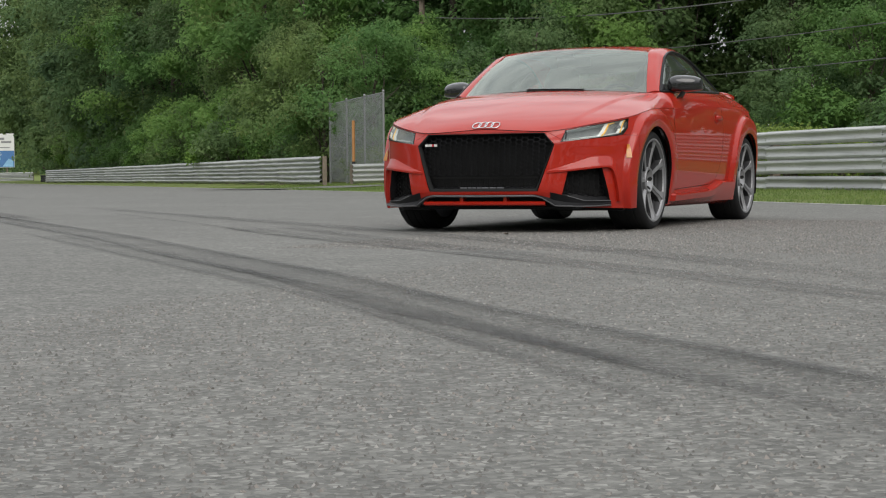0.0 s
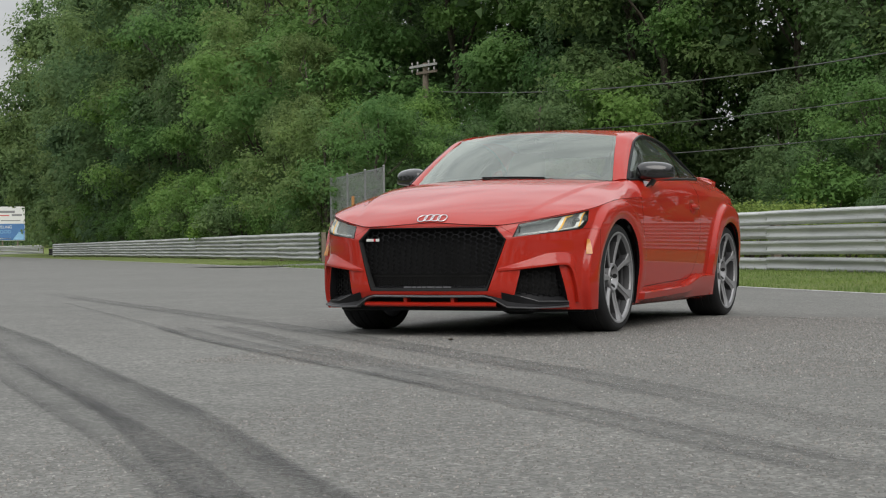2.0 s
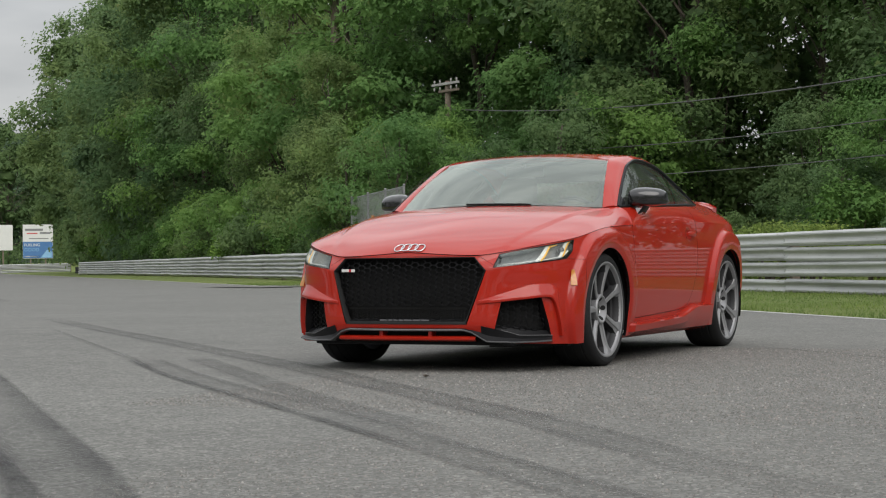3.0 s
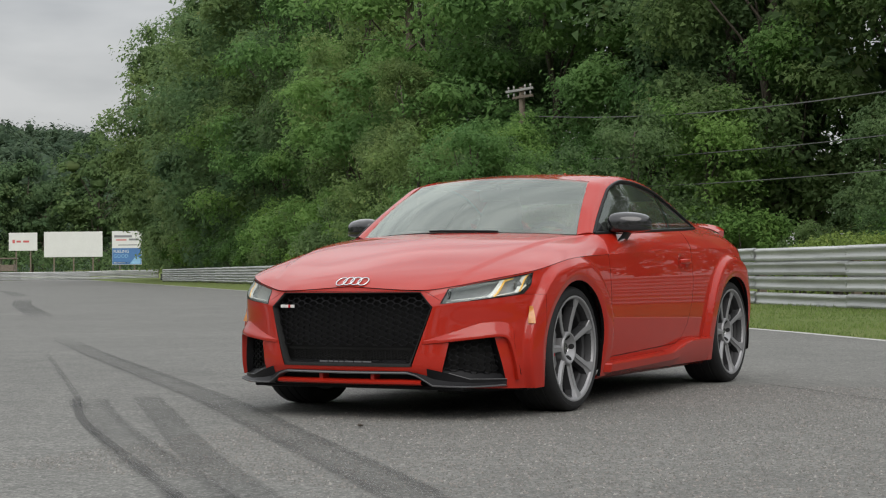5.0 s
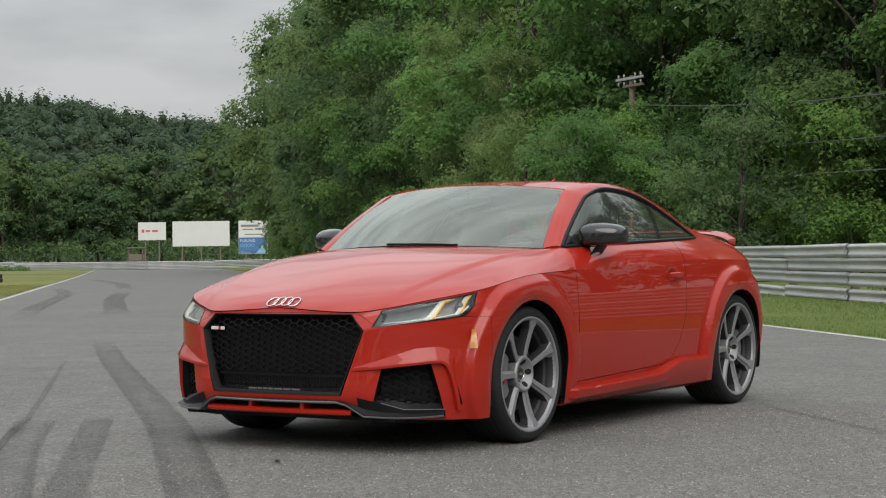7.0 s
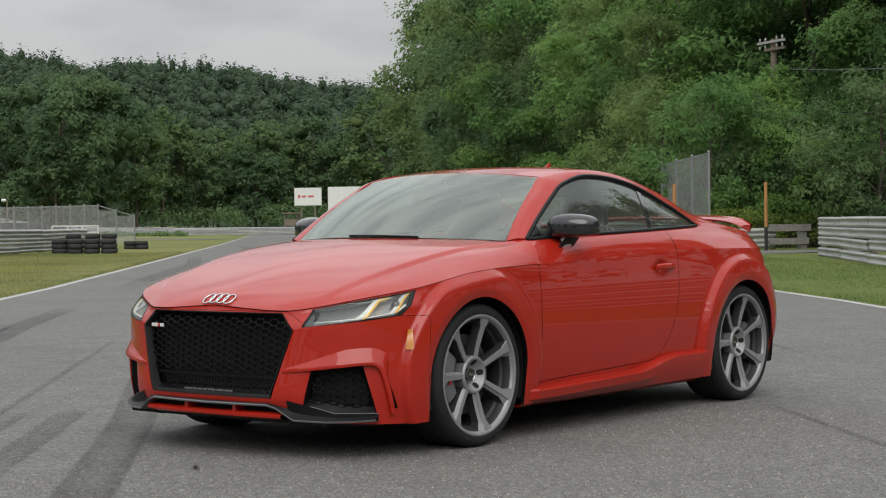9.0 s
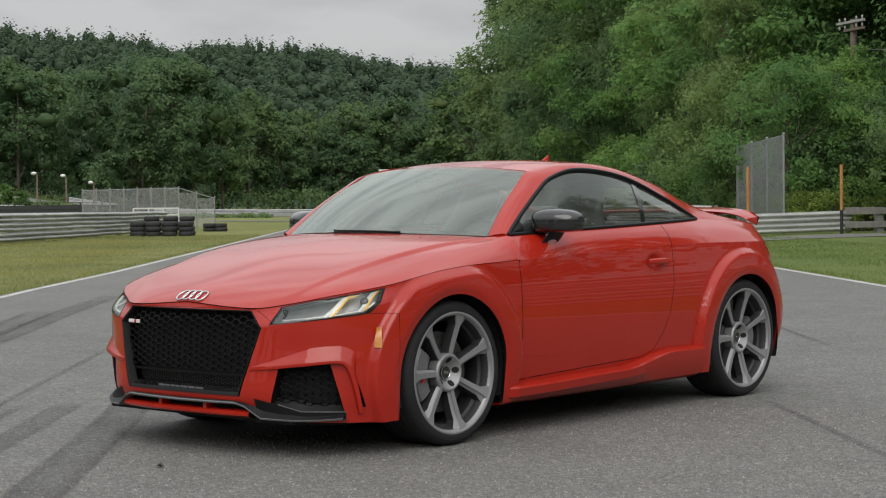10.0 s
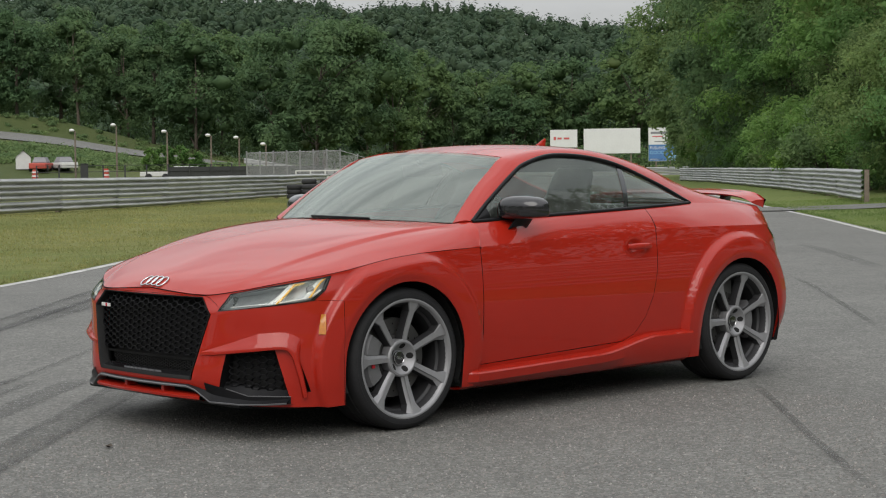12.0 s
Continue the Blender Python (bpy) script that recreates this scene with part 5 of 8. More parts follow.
for x, y, h, mat, nm, lb in [(bx, by, 1.05, FADED_RED, "traffic_barrel", "orange-red traffic barrel with white bands") for bx, by in ((-76.9, -139.4), (-83.6, -137.6), (-91.0, -137.0))]:
    root = thing(nm, lb, "barrel", Matrix.Translation((x, y, gz(x, y))), group="traffic barrels")
    bm = bmesh.new()
    tube(bm, [(0, 0, 0), (0, 0, h * 0.3), (0, 0, h * 0.62), (0, 0, h)], [0.32, 0.29, 0.27, 0.22], 14)
    part("drum", bm, mat, root)
    for z in (0.35, 0.7):
        bm = bmesh.new()
        tube(bm, [(0, 0, z * h), (0, 0, z * h + 0.13)], [0.297, 0.285], 14)
        part("band", bm, SIGN_WHITE, root)
tr = thing("flat_trailer", "low white trailer beside the paddock fence", "trailer", Matrix.Translation((-87.0, -134.0, gz(-87.0, -134.0))) @ Matrix.Rotation(radians(-32), 4, "Z"))
bm = bmesh.new()
box(bm, -1.6, 1.6, -0.7, 0.7, 0.40, 0.85, 0.06)
part("body", bm, SHED_WHITE, tr)
for xx in (-0.8, 0.8):
    bm = bmesh.new()
    bmesh.ops.create_cone(bm, cap_ends=True, segments=14, radius1=0.34, radius2=0.34, depth=0.2, matrix=Matrix.Translation((xx, 0.7, 0.34)) @ Matrix.Rotation(radians(90), 4, "X"))
    part("wheel", bm, RUBBER_OLD, tr)
bin_ = thing("waste_skip", "tall dark waste container beside the paddock fence", "container", Matrix.Translation((-81.7, -138.4, gz(-81.7, -138.4))) @ Matrix.Rotation(radians(-30), 4, "Z"))
bm = bmesh.new()
box(bm, -0.34, 0.34, -0.34, 0.34, 0.0, 1.45, 0.04)
part("body", bm, DARK_FENCE, bin_)
bm = bmesh.new()
box(bm, -0.37, 0.37, -0.37, 0.37, 1.45, 1.53, 0.02)
part("lid", bm, DARK_FENCE, bin_)
cabinet_group = "row of brown cabinets in the paddock"
for i in range(5):
    cx, cy = -91.0 - 0.42 * i, -136.6 + 0.27 * i
    cab_ = thing("yard_cabinet", "narrow brown cabinet with a white cap in the paddock", "cabinet", Matrix.Translation((cx, cy, gz(cx, cy))) @ Matrix.Rotation(radians(-32), 4, "Z"), group=cabinet_group)
    bm = bmesh.new()
    box(bm, -0.20, 0.20, -0.2, 0.2, 0.0, 1.0, 0.02)
    part("body", bm, POST_WOOD, cab_)
    bm = bmesh.new()
    box(bm, -0.23, 0.23, -0.23, 0.23, 1.0, 1.18, 0.04)
    part("cap", bm, LAMP_WHITE, cab_)
hut = thing("marshal_hut", "small brown marshal stand by the end of the straight", "hut", Matrix.Translation((-150.5, -142.6, gz(-150.5, -142.6))) @ Matrix.Rotation(radians(-58), 4, "Z"))
bm = bmesh.new()
box(bm, -0.9, 0.9, -0.6, 0.6, 1.1, 1.9, 0.03)
part("box", bm, POST_WOOD, hut)
bm = bmesh.new()
box(bm, -1.1, 1.1, -0.8, 0.8, 2.6, 2.75, 0.03)
for x in (-0.85, 0.85):
    for y in (-0.55, 0.55):
        box(bm, x - 0.05, x + 0.05, y - 0.05, y + 0.05, -0.3, 2.65)
part("roof", bm, POST_WOOD, hut)

small = [shrub("young_tree", "small pale green tree in the paddock", 51, 3.6, 1.5, 40, 50, 0.26, LEAF_V, "tree")]
scatter(small, [(-93.8, -145.5, 0.75), (-95.6, -145.2, 0.8), (-97.0, -144.6, 0.8), (-98.6, -143.8, 0.7), (-79.5, -153.0, 0.5), (-76.0, -150.0, 0.45)], trng, "young trees in the paddock")

# ---- a dry leaf on the track ----
leaf_ = thing("fallen_leaf", "small dark dry leaf lying on the asphalt", "leaf", Matrix.Translation((2.50, 0.32, 0.0)) @ Matrix.Rotation(0.7, 4, "Z"))
P = np.zeros((7, 5, 3))
for i, u in enumerate(np.linspace(0, 1, 7)):
    for j, v in enumerate(np.linspace(-1, 1, 5)):
        P[i, j] = (0.055 * (u - 0.5), 0.016 * math.sin(math.pi * (0.04 + 0.92 * u)) * v, 0.004 + 0.006 * abs(v) + 0.008 * (u - 0.5) ** 2 * 4)
put("blade", grid_mesh("blade", P), BARK, leaf_)

# ---- the car: shape ----
WB = 1.2525          # half the wheelbase
HUB_Z = 0.33


def curve(pts, n, closed=False):
    """A smooth line through a few points, in n even steps."""
    P = np.array(pts, dtype=float)
    t = np.concatenate([[0], np.cumsum(np.maximum(np.linalg.norm(np.diff(P, axis=0), axis=1), 1e-6))])
    M = np.zeros_like(P)
    M[1:-1] = (P[2:] - P[:-2]) / (t[2:] - t[:-2])[:, None]
    M[0], M[-1] = (P[1] - P[0]) / (t[1] - t[0]), (P[-1] - P[-2]) / (t[-1] - t[-2])
    u = np.linspace(0, t[-1], n)
    i = np.clip(np.searchsorted(t, u, "right") - 1, 0, len(P) - 2)
    h = (t[i + 1] - t[i])[:, None]
    k = ((u - t[i])[:, None]) / h
    return (2 * k ** 3 - 3 * k ** 2 + 1) * P[i] + (k ** 3 - 2 * k ** 2 + k) * h * M[i] + (-2 * k ** 3 + 3 * k ** 2) * P[i + 1] + (k ** 3 - k ** 2) * h * M[i + 1]


def plan_line():
    """Half the outline in plan, from the middle of the nose round the left side to the middle of the tail."""
    th = np.linspace(0, math.pi / 2, 900)
    fx, fy = 1.35 + 0.745 * np.cos(th) ** (2 / 3), 0.885 * np.sin(th) ** (2 / 3)
    sx = np.linspace(1.35, -1.30, 400)
    rx, ry = -1.30 - 0.735 * np.sin(th) ** (2 / 2.7), 0.885 * np.cos(th) ** (2 / 2.7)
    P = np.concatenate([np.stack([fx, fy], 1), np.stack([sx, 0 * sx + 0.885], 1)[1:], np.stack([rx, ry], 1)[1:]])
    s = np.concatenate([[0], np.cumsum(np.linalg.norm(np.diff(P, axis=0), axis=1))])
    return s, P


PS, PP = plan_line()
S_END = PS[-1]


def plan(s):
    x, y = np.interp(s, PS, PP[:, 0]), np.interp(s, PS, PP[:, 1])
    e = 0.012
    dx, dy = np.interp(s + e, PS, PP[:, 0]) - np.interp(s - e, PS, PP[:, 0]), np.interp(s + e, PS, PP[:, 1]) - np.interp(s - e, PS, PP[:, 1])
    ln = np.hypot(dx, dy)
    return x, y, dy / ln, -dx / ln


def s_at(x, y=None):
    """Where along the outline a place lies."""
    if y is None:
        return float(np.interp(-x, -PP[:, 0], PS))
    return float(PS[np.argmin((PP[:, 0] - x) ** 2 + (PP[:, 1] - y) ** 2)])


def table(s, rows):
    return np.interp(s, [r[0] for r in rows], [r[1] for r in rows])


SEAM = curve([(0.0, 0.668, -0.025), (s_at(2.07, 0.42), 0.648, -0.022), (s_at(2.0, 0.58), 0.668, -0.055), (s_at(1.9, 0.745), 0.700, -0.052), (s_at(1.66), 0.742, -0.018),
              (s_at(1.3), 0.802, 0.0), (s_at(0.77), 0.827, 0.0), (s_at(-0.54), 0.870, 0.0), (s_at(-1.4), 0.868, -0.004), (s_at(-1.8), 0.862, -0.03), (S_END, 0.865, -0.05)], 300)
LOW = [(0.0, 0.232), (s_at(2.09, 0.36), 0.232), (s_at(2.0, 0.55), 0.165), (s_at(1.7), 0.15), (s_at(1.3), 0.16), (s_at(-1.0), 0.165), (s_at(-1.5), 0.21), (S_END, 0.24)]


def seam_z(s):
    return np.interp(s, SEAM[:, 0], SEAM[:, 1])


def spline(z, zs, vs):
    """Smooth interpolation through a few values."""
    c = curve([(a, b) for a, b in zip(zs, vs)], 400)
    return np.interp(z, c[:, 0], c[:, 1])


def body(s, z):
    """The lower body: a place on its skin from the way along the outline and the height."""
    s, z = np.asarray(s, dtype=float), np.asarray(z, dtype=float)
    x, y, nx, ny = plan(s)
    front, rear = smooth01((x - 1.35) / 0.5), smooth01((-1.45 - x) / 0.4)
    side = 1 - np.maximum(front, rear)
    zt = seam_z(s)
    o_side = 0.010 - 0.29 * (z - 0.60) ** 2
    o_front = spline(z, [0.14, 0.20, 0.27, 0.40, 0.52, 0.64, 0.7], [-0.02, 0.0, 0.026, 0.020, 0.010, 0.0, -0.004])
    mid = smooth01((0.62 - y) / 0.2)
    o_front = o_front * (0.25 + 0.75 * mid)
    o_rear = spline(z, [0.2, 0.35, 0.5, 0.7, 0.87], [-0.06, 0.0, 0.012, -0.02, -0.05])
    off = o_side * side + o_front * front + o_rear * rear
    # roll in under the bonnet line
    off = off + np.interp(s, SEAM[:, 0], SEAM[:, 2]) * (1 - smooth01((zt - z) / 0.085))
    # wheel arch flares with a clear outer edge
    for xc in (WB + 0.012, -WB):
        rho = np.hypot(x - xc, z - HUB_Z)
        off = off + 0.036 * smooth01((zt - z + 0.012) / 0.06) * smooth01((0.508 - rho) / 0.034) * (1 - 0.35 * smooth01((0.40 - rho) / 0.05))
    # a shallow hollow above the side intake, and the cup behind the door handle
    off = off - 0.003 * np.exp(-(((z - 0.485) / 0.05) ** 2)) * smooth01((s - 0.50) / 0.16) * smooth01((1.06 - s) / 0.2)
    cup = np.hypot((x + 0.362) / 0.075, (z - 0.786) / 0.046)
    off = off - 0.015 * (1 - smooth01((cup - 0.3) / 0.7)) * side
    return np.stack([x + nx * off, y + ny * off, z], -1)


def inside(poly, p):
    c, n = False, len(poly)
    for i in range(n):
        (x1, y1), (x2, y2) = poly[i], poly[i - 1]
        if (y1 > p[1]) != (y2 > p[1]) and p[0] < (x2 - x1) * (p[1] - y1) / (y2 - y1) + x1:
            c = not c
    return c


def cut_sheet(S, Z, polys):
    """A flat sheet of (s, z) cells cut along polygons. Gives, by name, the corners and faces of each piece."""
    bm = bmesh.new()
    r, c = S.shape
    vs = [[bm.verts.new((S[i, j], Z[i, j], 0)) for j in range(c)] for i in range(r)]
    for i in range(r - 1):
        for j in range(c - 1):
            bm.faces.new((vs[i][j], vs[i + 1][j], vs[i + 1][j + 1], vs[i][j + 1]))
    for name, poly in polys:
        bx0, bx1 = min(p[0] for p in poly), max(p[0] for p in poly)
        by0, by1 = min(p[1] for p in poly), max(p[1] for p in poly)
        cand = [f for f in bm.faces if any(bx0 - 0.03 < v.co.x < bx1 + 0.03 and by0 - 0.03 < v.co.y < by1 + 0.03 for v in f.verts)]
        for k in range(len(poly)):
            p, q = Vector((*poly[k], 0)), Vector((*poly[k - 1], 0))
            if (p - q).length < 1e-6:
                continue
            x0, x1, y0, y1 = min(p.x, q.x) - 1e-4, max(p.x, q.x) + 1e-4, min(p.y, q.y) - 1e-4, max(p.y, q.y) + 1e-4
            fs = []
            for f in cand:
                xs, ys = [v.co.x for v in f.verts], [v.co.y for v in f.verts]
                if min(xs) <= x1 and max(xs) >= x0 and min(ys) <= y1 and max(ys) >= y0:
                    fs.append(f)
            if fs:
                geom = list({v for f in fs for v in f.verts}) + list({e for f in fs for e in f.edges}) + fs
                d = (p - q).normalized()
                r_ = bmesh.ops.bisect_plane(bm, geom=geom, dist=1e-5, plane_co=p, plane_no=(-d.y, d.x, 0))
                cand = list({f for f in cand if f.is_valid} | {f for f in r_["geom"] if isinstance(f, bmesh.types.BMFace)})
    out = {}
    for f in bm.faces:
        m = f.calc_center_median()
        name = next((nm for nm, poly in polys if inside(poly, m)), "rest")
        out.setdefault(name, []).append([tuple(v.co[:2]) for v in f.verts])
    bm.free()
    return out


def piece(faces, fn):
    """A bmesh out of flat faces, each corner carried onto the skin."""
    bm = bmesh.new()
    key, co, fl = {}, [], []
    for f in faces:
        ids = []
        for p in f:
            k = (round(p[0], 5), round(p[1], 5))
            if k not in key:
                key[k] = len(co)
                co.append(p)
            ids.append(key[k])
        fl.append(ids)
    A = np.array(co)
    vs = [bm.verts.new(p) for p in fn(A[:, 0], A[:, 1])]
    for ids in fl:
        if len(set(ids)) > 2:
            try:
                bm.faces.new([vs[i] for i in dict.fromkeys(ids)])
            except ValueError:
                pass
    return bm


def mirrored(bm):
    """Adds the other half, joined along the middle."""
    old = list(bm.faces)
    new_v = {}
    for v in list(bm.verts):
        new_v[v] = v if abs(v.co.y) < 2e-4 else bm.verts.new((v.co.x, -v.co.y, v.co.z))
    for f in old:
        bm.faces.new([new_v[v] for v in reversed(f.verts)])
    return bm


def flipped(bm):
    for v in bm.verts:
        v.co.y = -v.co.y
    bmesh.ops.reverse_faces(bm, faces=list(bm.faces))
    return bm


def orient(bm, centre=(0, 0, 0.5)):
    """Turns the skin's faces outward."""
    c = Vector(centre)
    t = sum((f.normal.dot(f.calc_center_median() - c)) * f.calc_area() for f in bm.faces)
    if t < 0:
        bmesh.ops.reverse_faces(bm, faces=list(bm.faces))


def edges_in(bm, gap=0.0016, depth=0.014, crease=False):
    """Draws free edges back by half a panel gap and turns them inward, so that joints read as dark grooves."""
    bm.normal_update()
    orient(bm)
    bm.normal_update()
    be = [e for e in bm.edges if len(e.link_faces) == 1 and not (abs(e.verts[0].co.y) < 2e-4 and abs(e.verts[1].co.y) < 2e-4)]
    if crease:
        # the shoulder crease is one fold, not a joint
        be = [e for e in be if not all(v.co.x < 0.79 and v.co.y ** 2 > 0 and abs(v.co.z - float(seam_z(s_at(v.co.x, abs(v.co.y))))) < 0.006 for v in e.verts)]
    bv = {v for e in be for v in e.verts}
    nrm = {v: v.normal.copy() for v in bv}
    mv = {}
    for v in bv:
        inner = [e.other_vert(v).co for e in v.link_edges if e not in be]
        if inner and gap:
            c = sum(inner, Vector()) / len(inner)
            d = c - v.co
            d -= nrm[v] * d.dot(nrm[v])
            if d.length > 1e-6:
                mv[v] = d.normalized() * gap
    for v, d in mv.items():
        if abs(v.co.y) < 2e-4:
            d.y = 0
        v.co += d
    low = {v: bm.verts.new(v.co - nrm[v] * depth) for v in bv}
    for e in be:
        f = e.link_faces[0]
        a, b = e.verts
        for l1 in f.loops:
            if l1.edge == e:
                a, b = l1.vert, l1.link_loop_next.vert
        # second material: black colours the shade inside the joint
        bm.faces.new((b, a, low[a], low[b])).material_index = 1
    return bm


def finish(bm, angle=38):
    bm.normal_update()
    for f in bm.faces:
        f.smooth = True
    for e in bm.edges:
        if len(e.link_faces) == 2 and e.calc_face_angle(0) > radians(angle):
            e.smooth = False
    return bm


def grid_bm(P):
    P = np.asarray(P)
    bm = bmesh.new()
    vs = [[bm.verts.new(P[i, j]) for j in range(P.shape[1])] for i in range(P.shape[0])]
    for i in range(P.shape[0] - 1):
        for j in range(P.shape[1] - 1):
            q = (vs[i][j], vs[i + 1][j], vs[i + 1][j + 1], vs[i][j + 1])
            if len({tuple(round(c, 6) for c in v.co) for v in q}) > 2:
                bm.faces.new(q)
    bmesh.ops.remove_doubles(bm, verts=bm.verts, dist=1e-5)
    return bm


def join_bm(*bms):
    out = bms[0]
    for b in bms[1:]:
        me = bpy.data.meshes.new("join")
        b.to_mesh(me)
        b.free()
        out.from_mesh(me)
        bpy.data.meshes.remove(me)
    return out


def both(name, make, mat, parent, label=""):
    """The same part on the left and the right."""
    a = part(name, make(), mat, parent, label)
    b = part(name, flipped(make()), mat, parent, label)
    return a, b


def panel_part(name, bm, parent, label=""):
    """A painted panel; its turned-in flange is black, the shade of the gap put into colour."""
    ob = part(name, bm, PAINT, parent, label)
    ob.data.materials.append(BLACK_PLASTIC)
    return ob


car = thing("sports_car", "glossy red two-door sports coupe with black grille, parked on the track", "car")

# --- skin of the lower body ---
nrow = 62
ss = np.concatenate([np.linspace(0, 1.36, 190), np.linspace(1.36, S_END, 250)[1:]])
kk = np.linspace(0, 1, nrow)
zb, zt = table(ss, LOW), seam_z(ss)
SS = np.repeat(ss[:, None], nrow, 1)
ZZ = zb[:, None] + (zt - zb)[:, None] * kk[None, :]


def ring(xc, r, n=44):
    return [(s_at(xc) - 0 + (xc - (xc + r * math.cos(a))) * 1.0, HUB_Z + r * math.sin(a)) for a in np.linspace(0, 2 * math.pi, n, endpoint=False)]


def arch(xc, r, n=48):
    return [(s_at(xc + r * math.cos(a)), max(0.0, HUB_Z + r * math.sin(a))) for a in np.linspace(0, math.pi, n)] + [(s_at(xc - r - 0.005), 0.0), (s_at(xc + r + 0.005), 0.0)]


GRILLE = [(-0.1, 0.640), (s_at(2.075, 0.408), 0.640), (s_at(2.05, 0.475), 0.566), (s_at(2.07, 0.372), 0.268), (-0.1, 0.268)]
INTAKE = [(s_at(2.04, 0.515), 0.222), (s_at(2.03, 0.555), 0.392), (s_at(1.915, 0.752), 0.412), (s_at(1.868, 0.792), 0.205), (s_at(1.97, 0.66), 0.172), (s_at(2.04, 0.53), 0.180)]
SLIT = [(s_at(1.855, 0.800), 0.400), (s_at(1.838, 0.812), 0.402), (s_at(1.783, 0.846), 0.222), (s_at(1.800, 0.837), 0.222)]
HEAD = [(s_at(2.045, 0.512), 0.580), (s_at(2.03, 0.545), 0.654), (s_at(1.94, 0.70), 0.685), (s_at(1.83), 0.706), (s_at(1.665), 0.733), (s_at(1.70), 0.672), (s_at(1.755), 0.626), (s_at(1.90, 0.75), 0.607)]
DOOR = [(s_at(0.775), 1.0), (s_at(0.755), 0.258), (s_at(-0.27), 0.292), (s_at(-0.36), 0.325), (s_at(-0.44), 0.41), (s_at(-0.50), 0.53), (s_at(-0.53), 0.66), (s_at(-0.545), 1.0)]
BUMPER = [(-0.2, 0.0), (-0.2, 0.645), (s_at(2.065, 0.43), 0.645), (s_at(2.03, 0.53), 0.585), (s_at(1.90, 0.75), 0.606), (s_at(1.755), 0.625), (s_at(1.635), 0.622), (s_at(1.625), 0.0)]
TAIL = [(s_at(-1.60), 0.845), (s_at(-1.66), 0.76), (s_at(-1.80), 0.735), (s_at(-2.0, 0.55), 0.735), (s_at(-2.0, 0.55), 0.80), (s_at(-1.75), 0.845)]
pieces = cut_sheet(SS, ZZ, [("arch", arch(WB + 0.008, 0.359)), ("arch2", arch(-WB, 0.359)), ("grille", GRILLE), ("intake", INTAKE), ("slit", SLIT), ("head", HEAD), ("tail", TAIL), ("door", DOOR), ("bumper", BUMPER)])

# --- upper skin ---
SEAM_F = s_at(0.77)
COWL = [(1.02, 0, 0.957), (1.0, 0.18, 0.956), (0.94, 0.40, 0.951), (0.85, 0.58, 0.944), (0.77, 0.692, 0.936), (0.72, 0.772, 0.944), (0.735, 0.828, 0.920), (0.755, 0.868, 0.875), (0.775, 0.885, 0.827)]
np_, nq = 150, 40
front_edge = body(np.linspace(0, SEAM_F, np_), seam_z(np.linspace(0, SEAM_F, np_)))
# the bonnet's lines run from the nose edge back to the foot of the windscreen
cowl_line = curve(COWL, np_)
q = np.linspace(0, 1, nq)[None, :, None]
pv = np.linspace(0, 1, np_)
rise = 0.062 * (1 - smooth01((pv - 0.42) / 0.5)) + 0.012 * (1 - smooth01((pv - 0.36) / 0.05)) * smooth01(pv / 0.2 + 0.5)
HOOD = front_edge[:, None] * (1 - q) + cowl_line[:, None] * q
HOOD[:, :, 2] += rise[:, None] * np.sin(math.pi * np.linspace(0, 1, nq)[None, :] ** 0.85)
# the edges stay where they are, the sheet between them is fair
qq = np.linspace(0, 1, nq)
ease = (smooth01(qq / 0.12) * smooth01((1 - qq) / 0.12))[None, :, None]
for _ in range(300):
    M = HOOD.copy()
    ext = np.concatenate([HOOD[1:2] * np.array([1, -1, 1]), HOOD, HOOD[-1:]], 0)
    M[:-1] = (ext[:-3] + 2 * ext[1:-2] + ext[2:-1]) / 4
    M[0, :, 1] = 0.0
    M[:, 1:-1] = (M[:, :-2] + 2 * M[:, 1:-1] + M[:, 2:]) / 4
    HOOD = HOOD * (1 - ease) + M * ease
# a fold on each side from the lamp's inner end to the foot of the pillar
fold = 0.27 + 0.52 * qq[None, :]
HOOD[:, :, 2] += 0.011 * (1 - smooth01((pv[:, None] - fold + 0.005) / 0.022)) * np.sin(math.pi * np.clip(qq[None, :], 0.0, 1)) ** 0.6
HOOD[:, :, 2] += 0.016 * (1 - smooth01((pv[:, None] - 0.30) / 0.35)) * (qq[None, :] / 0.11) * np.exp(1 - qq[None, :] / 0.11)
panel_part("bonnet", finish(edges_in(mirrored(grid_bm(HOOD)), 0.0048, 0.02)), car)

BELT = [(0.715, 0.772, 0.945), (0.3, 0.80, 0.960), (-0.1, 0.803, 0.972), (-0.5, 0.79, 0.984), (-0.8, 0.765, 0.993), (-1.0, 0.728, 1.0), (-1.4, 0.71, 0.985), (-1.72, 0.66, 0.955), (-1.90, 0.45, 0.925), (-1.95, 0.0, 0.93)]


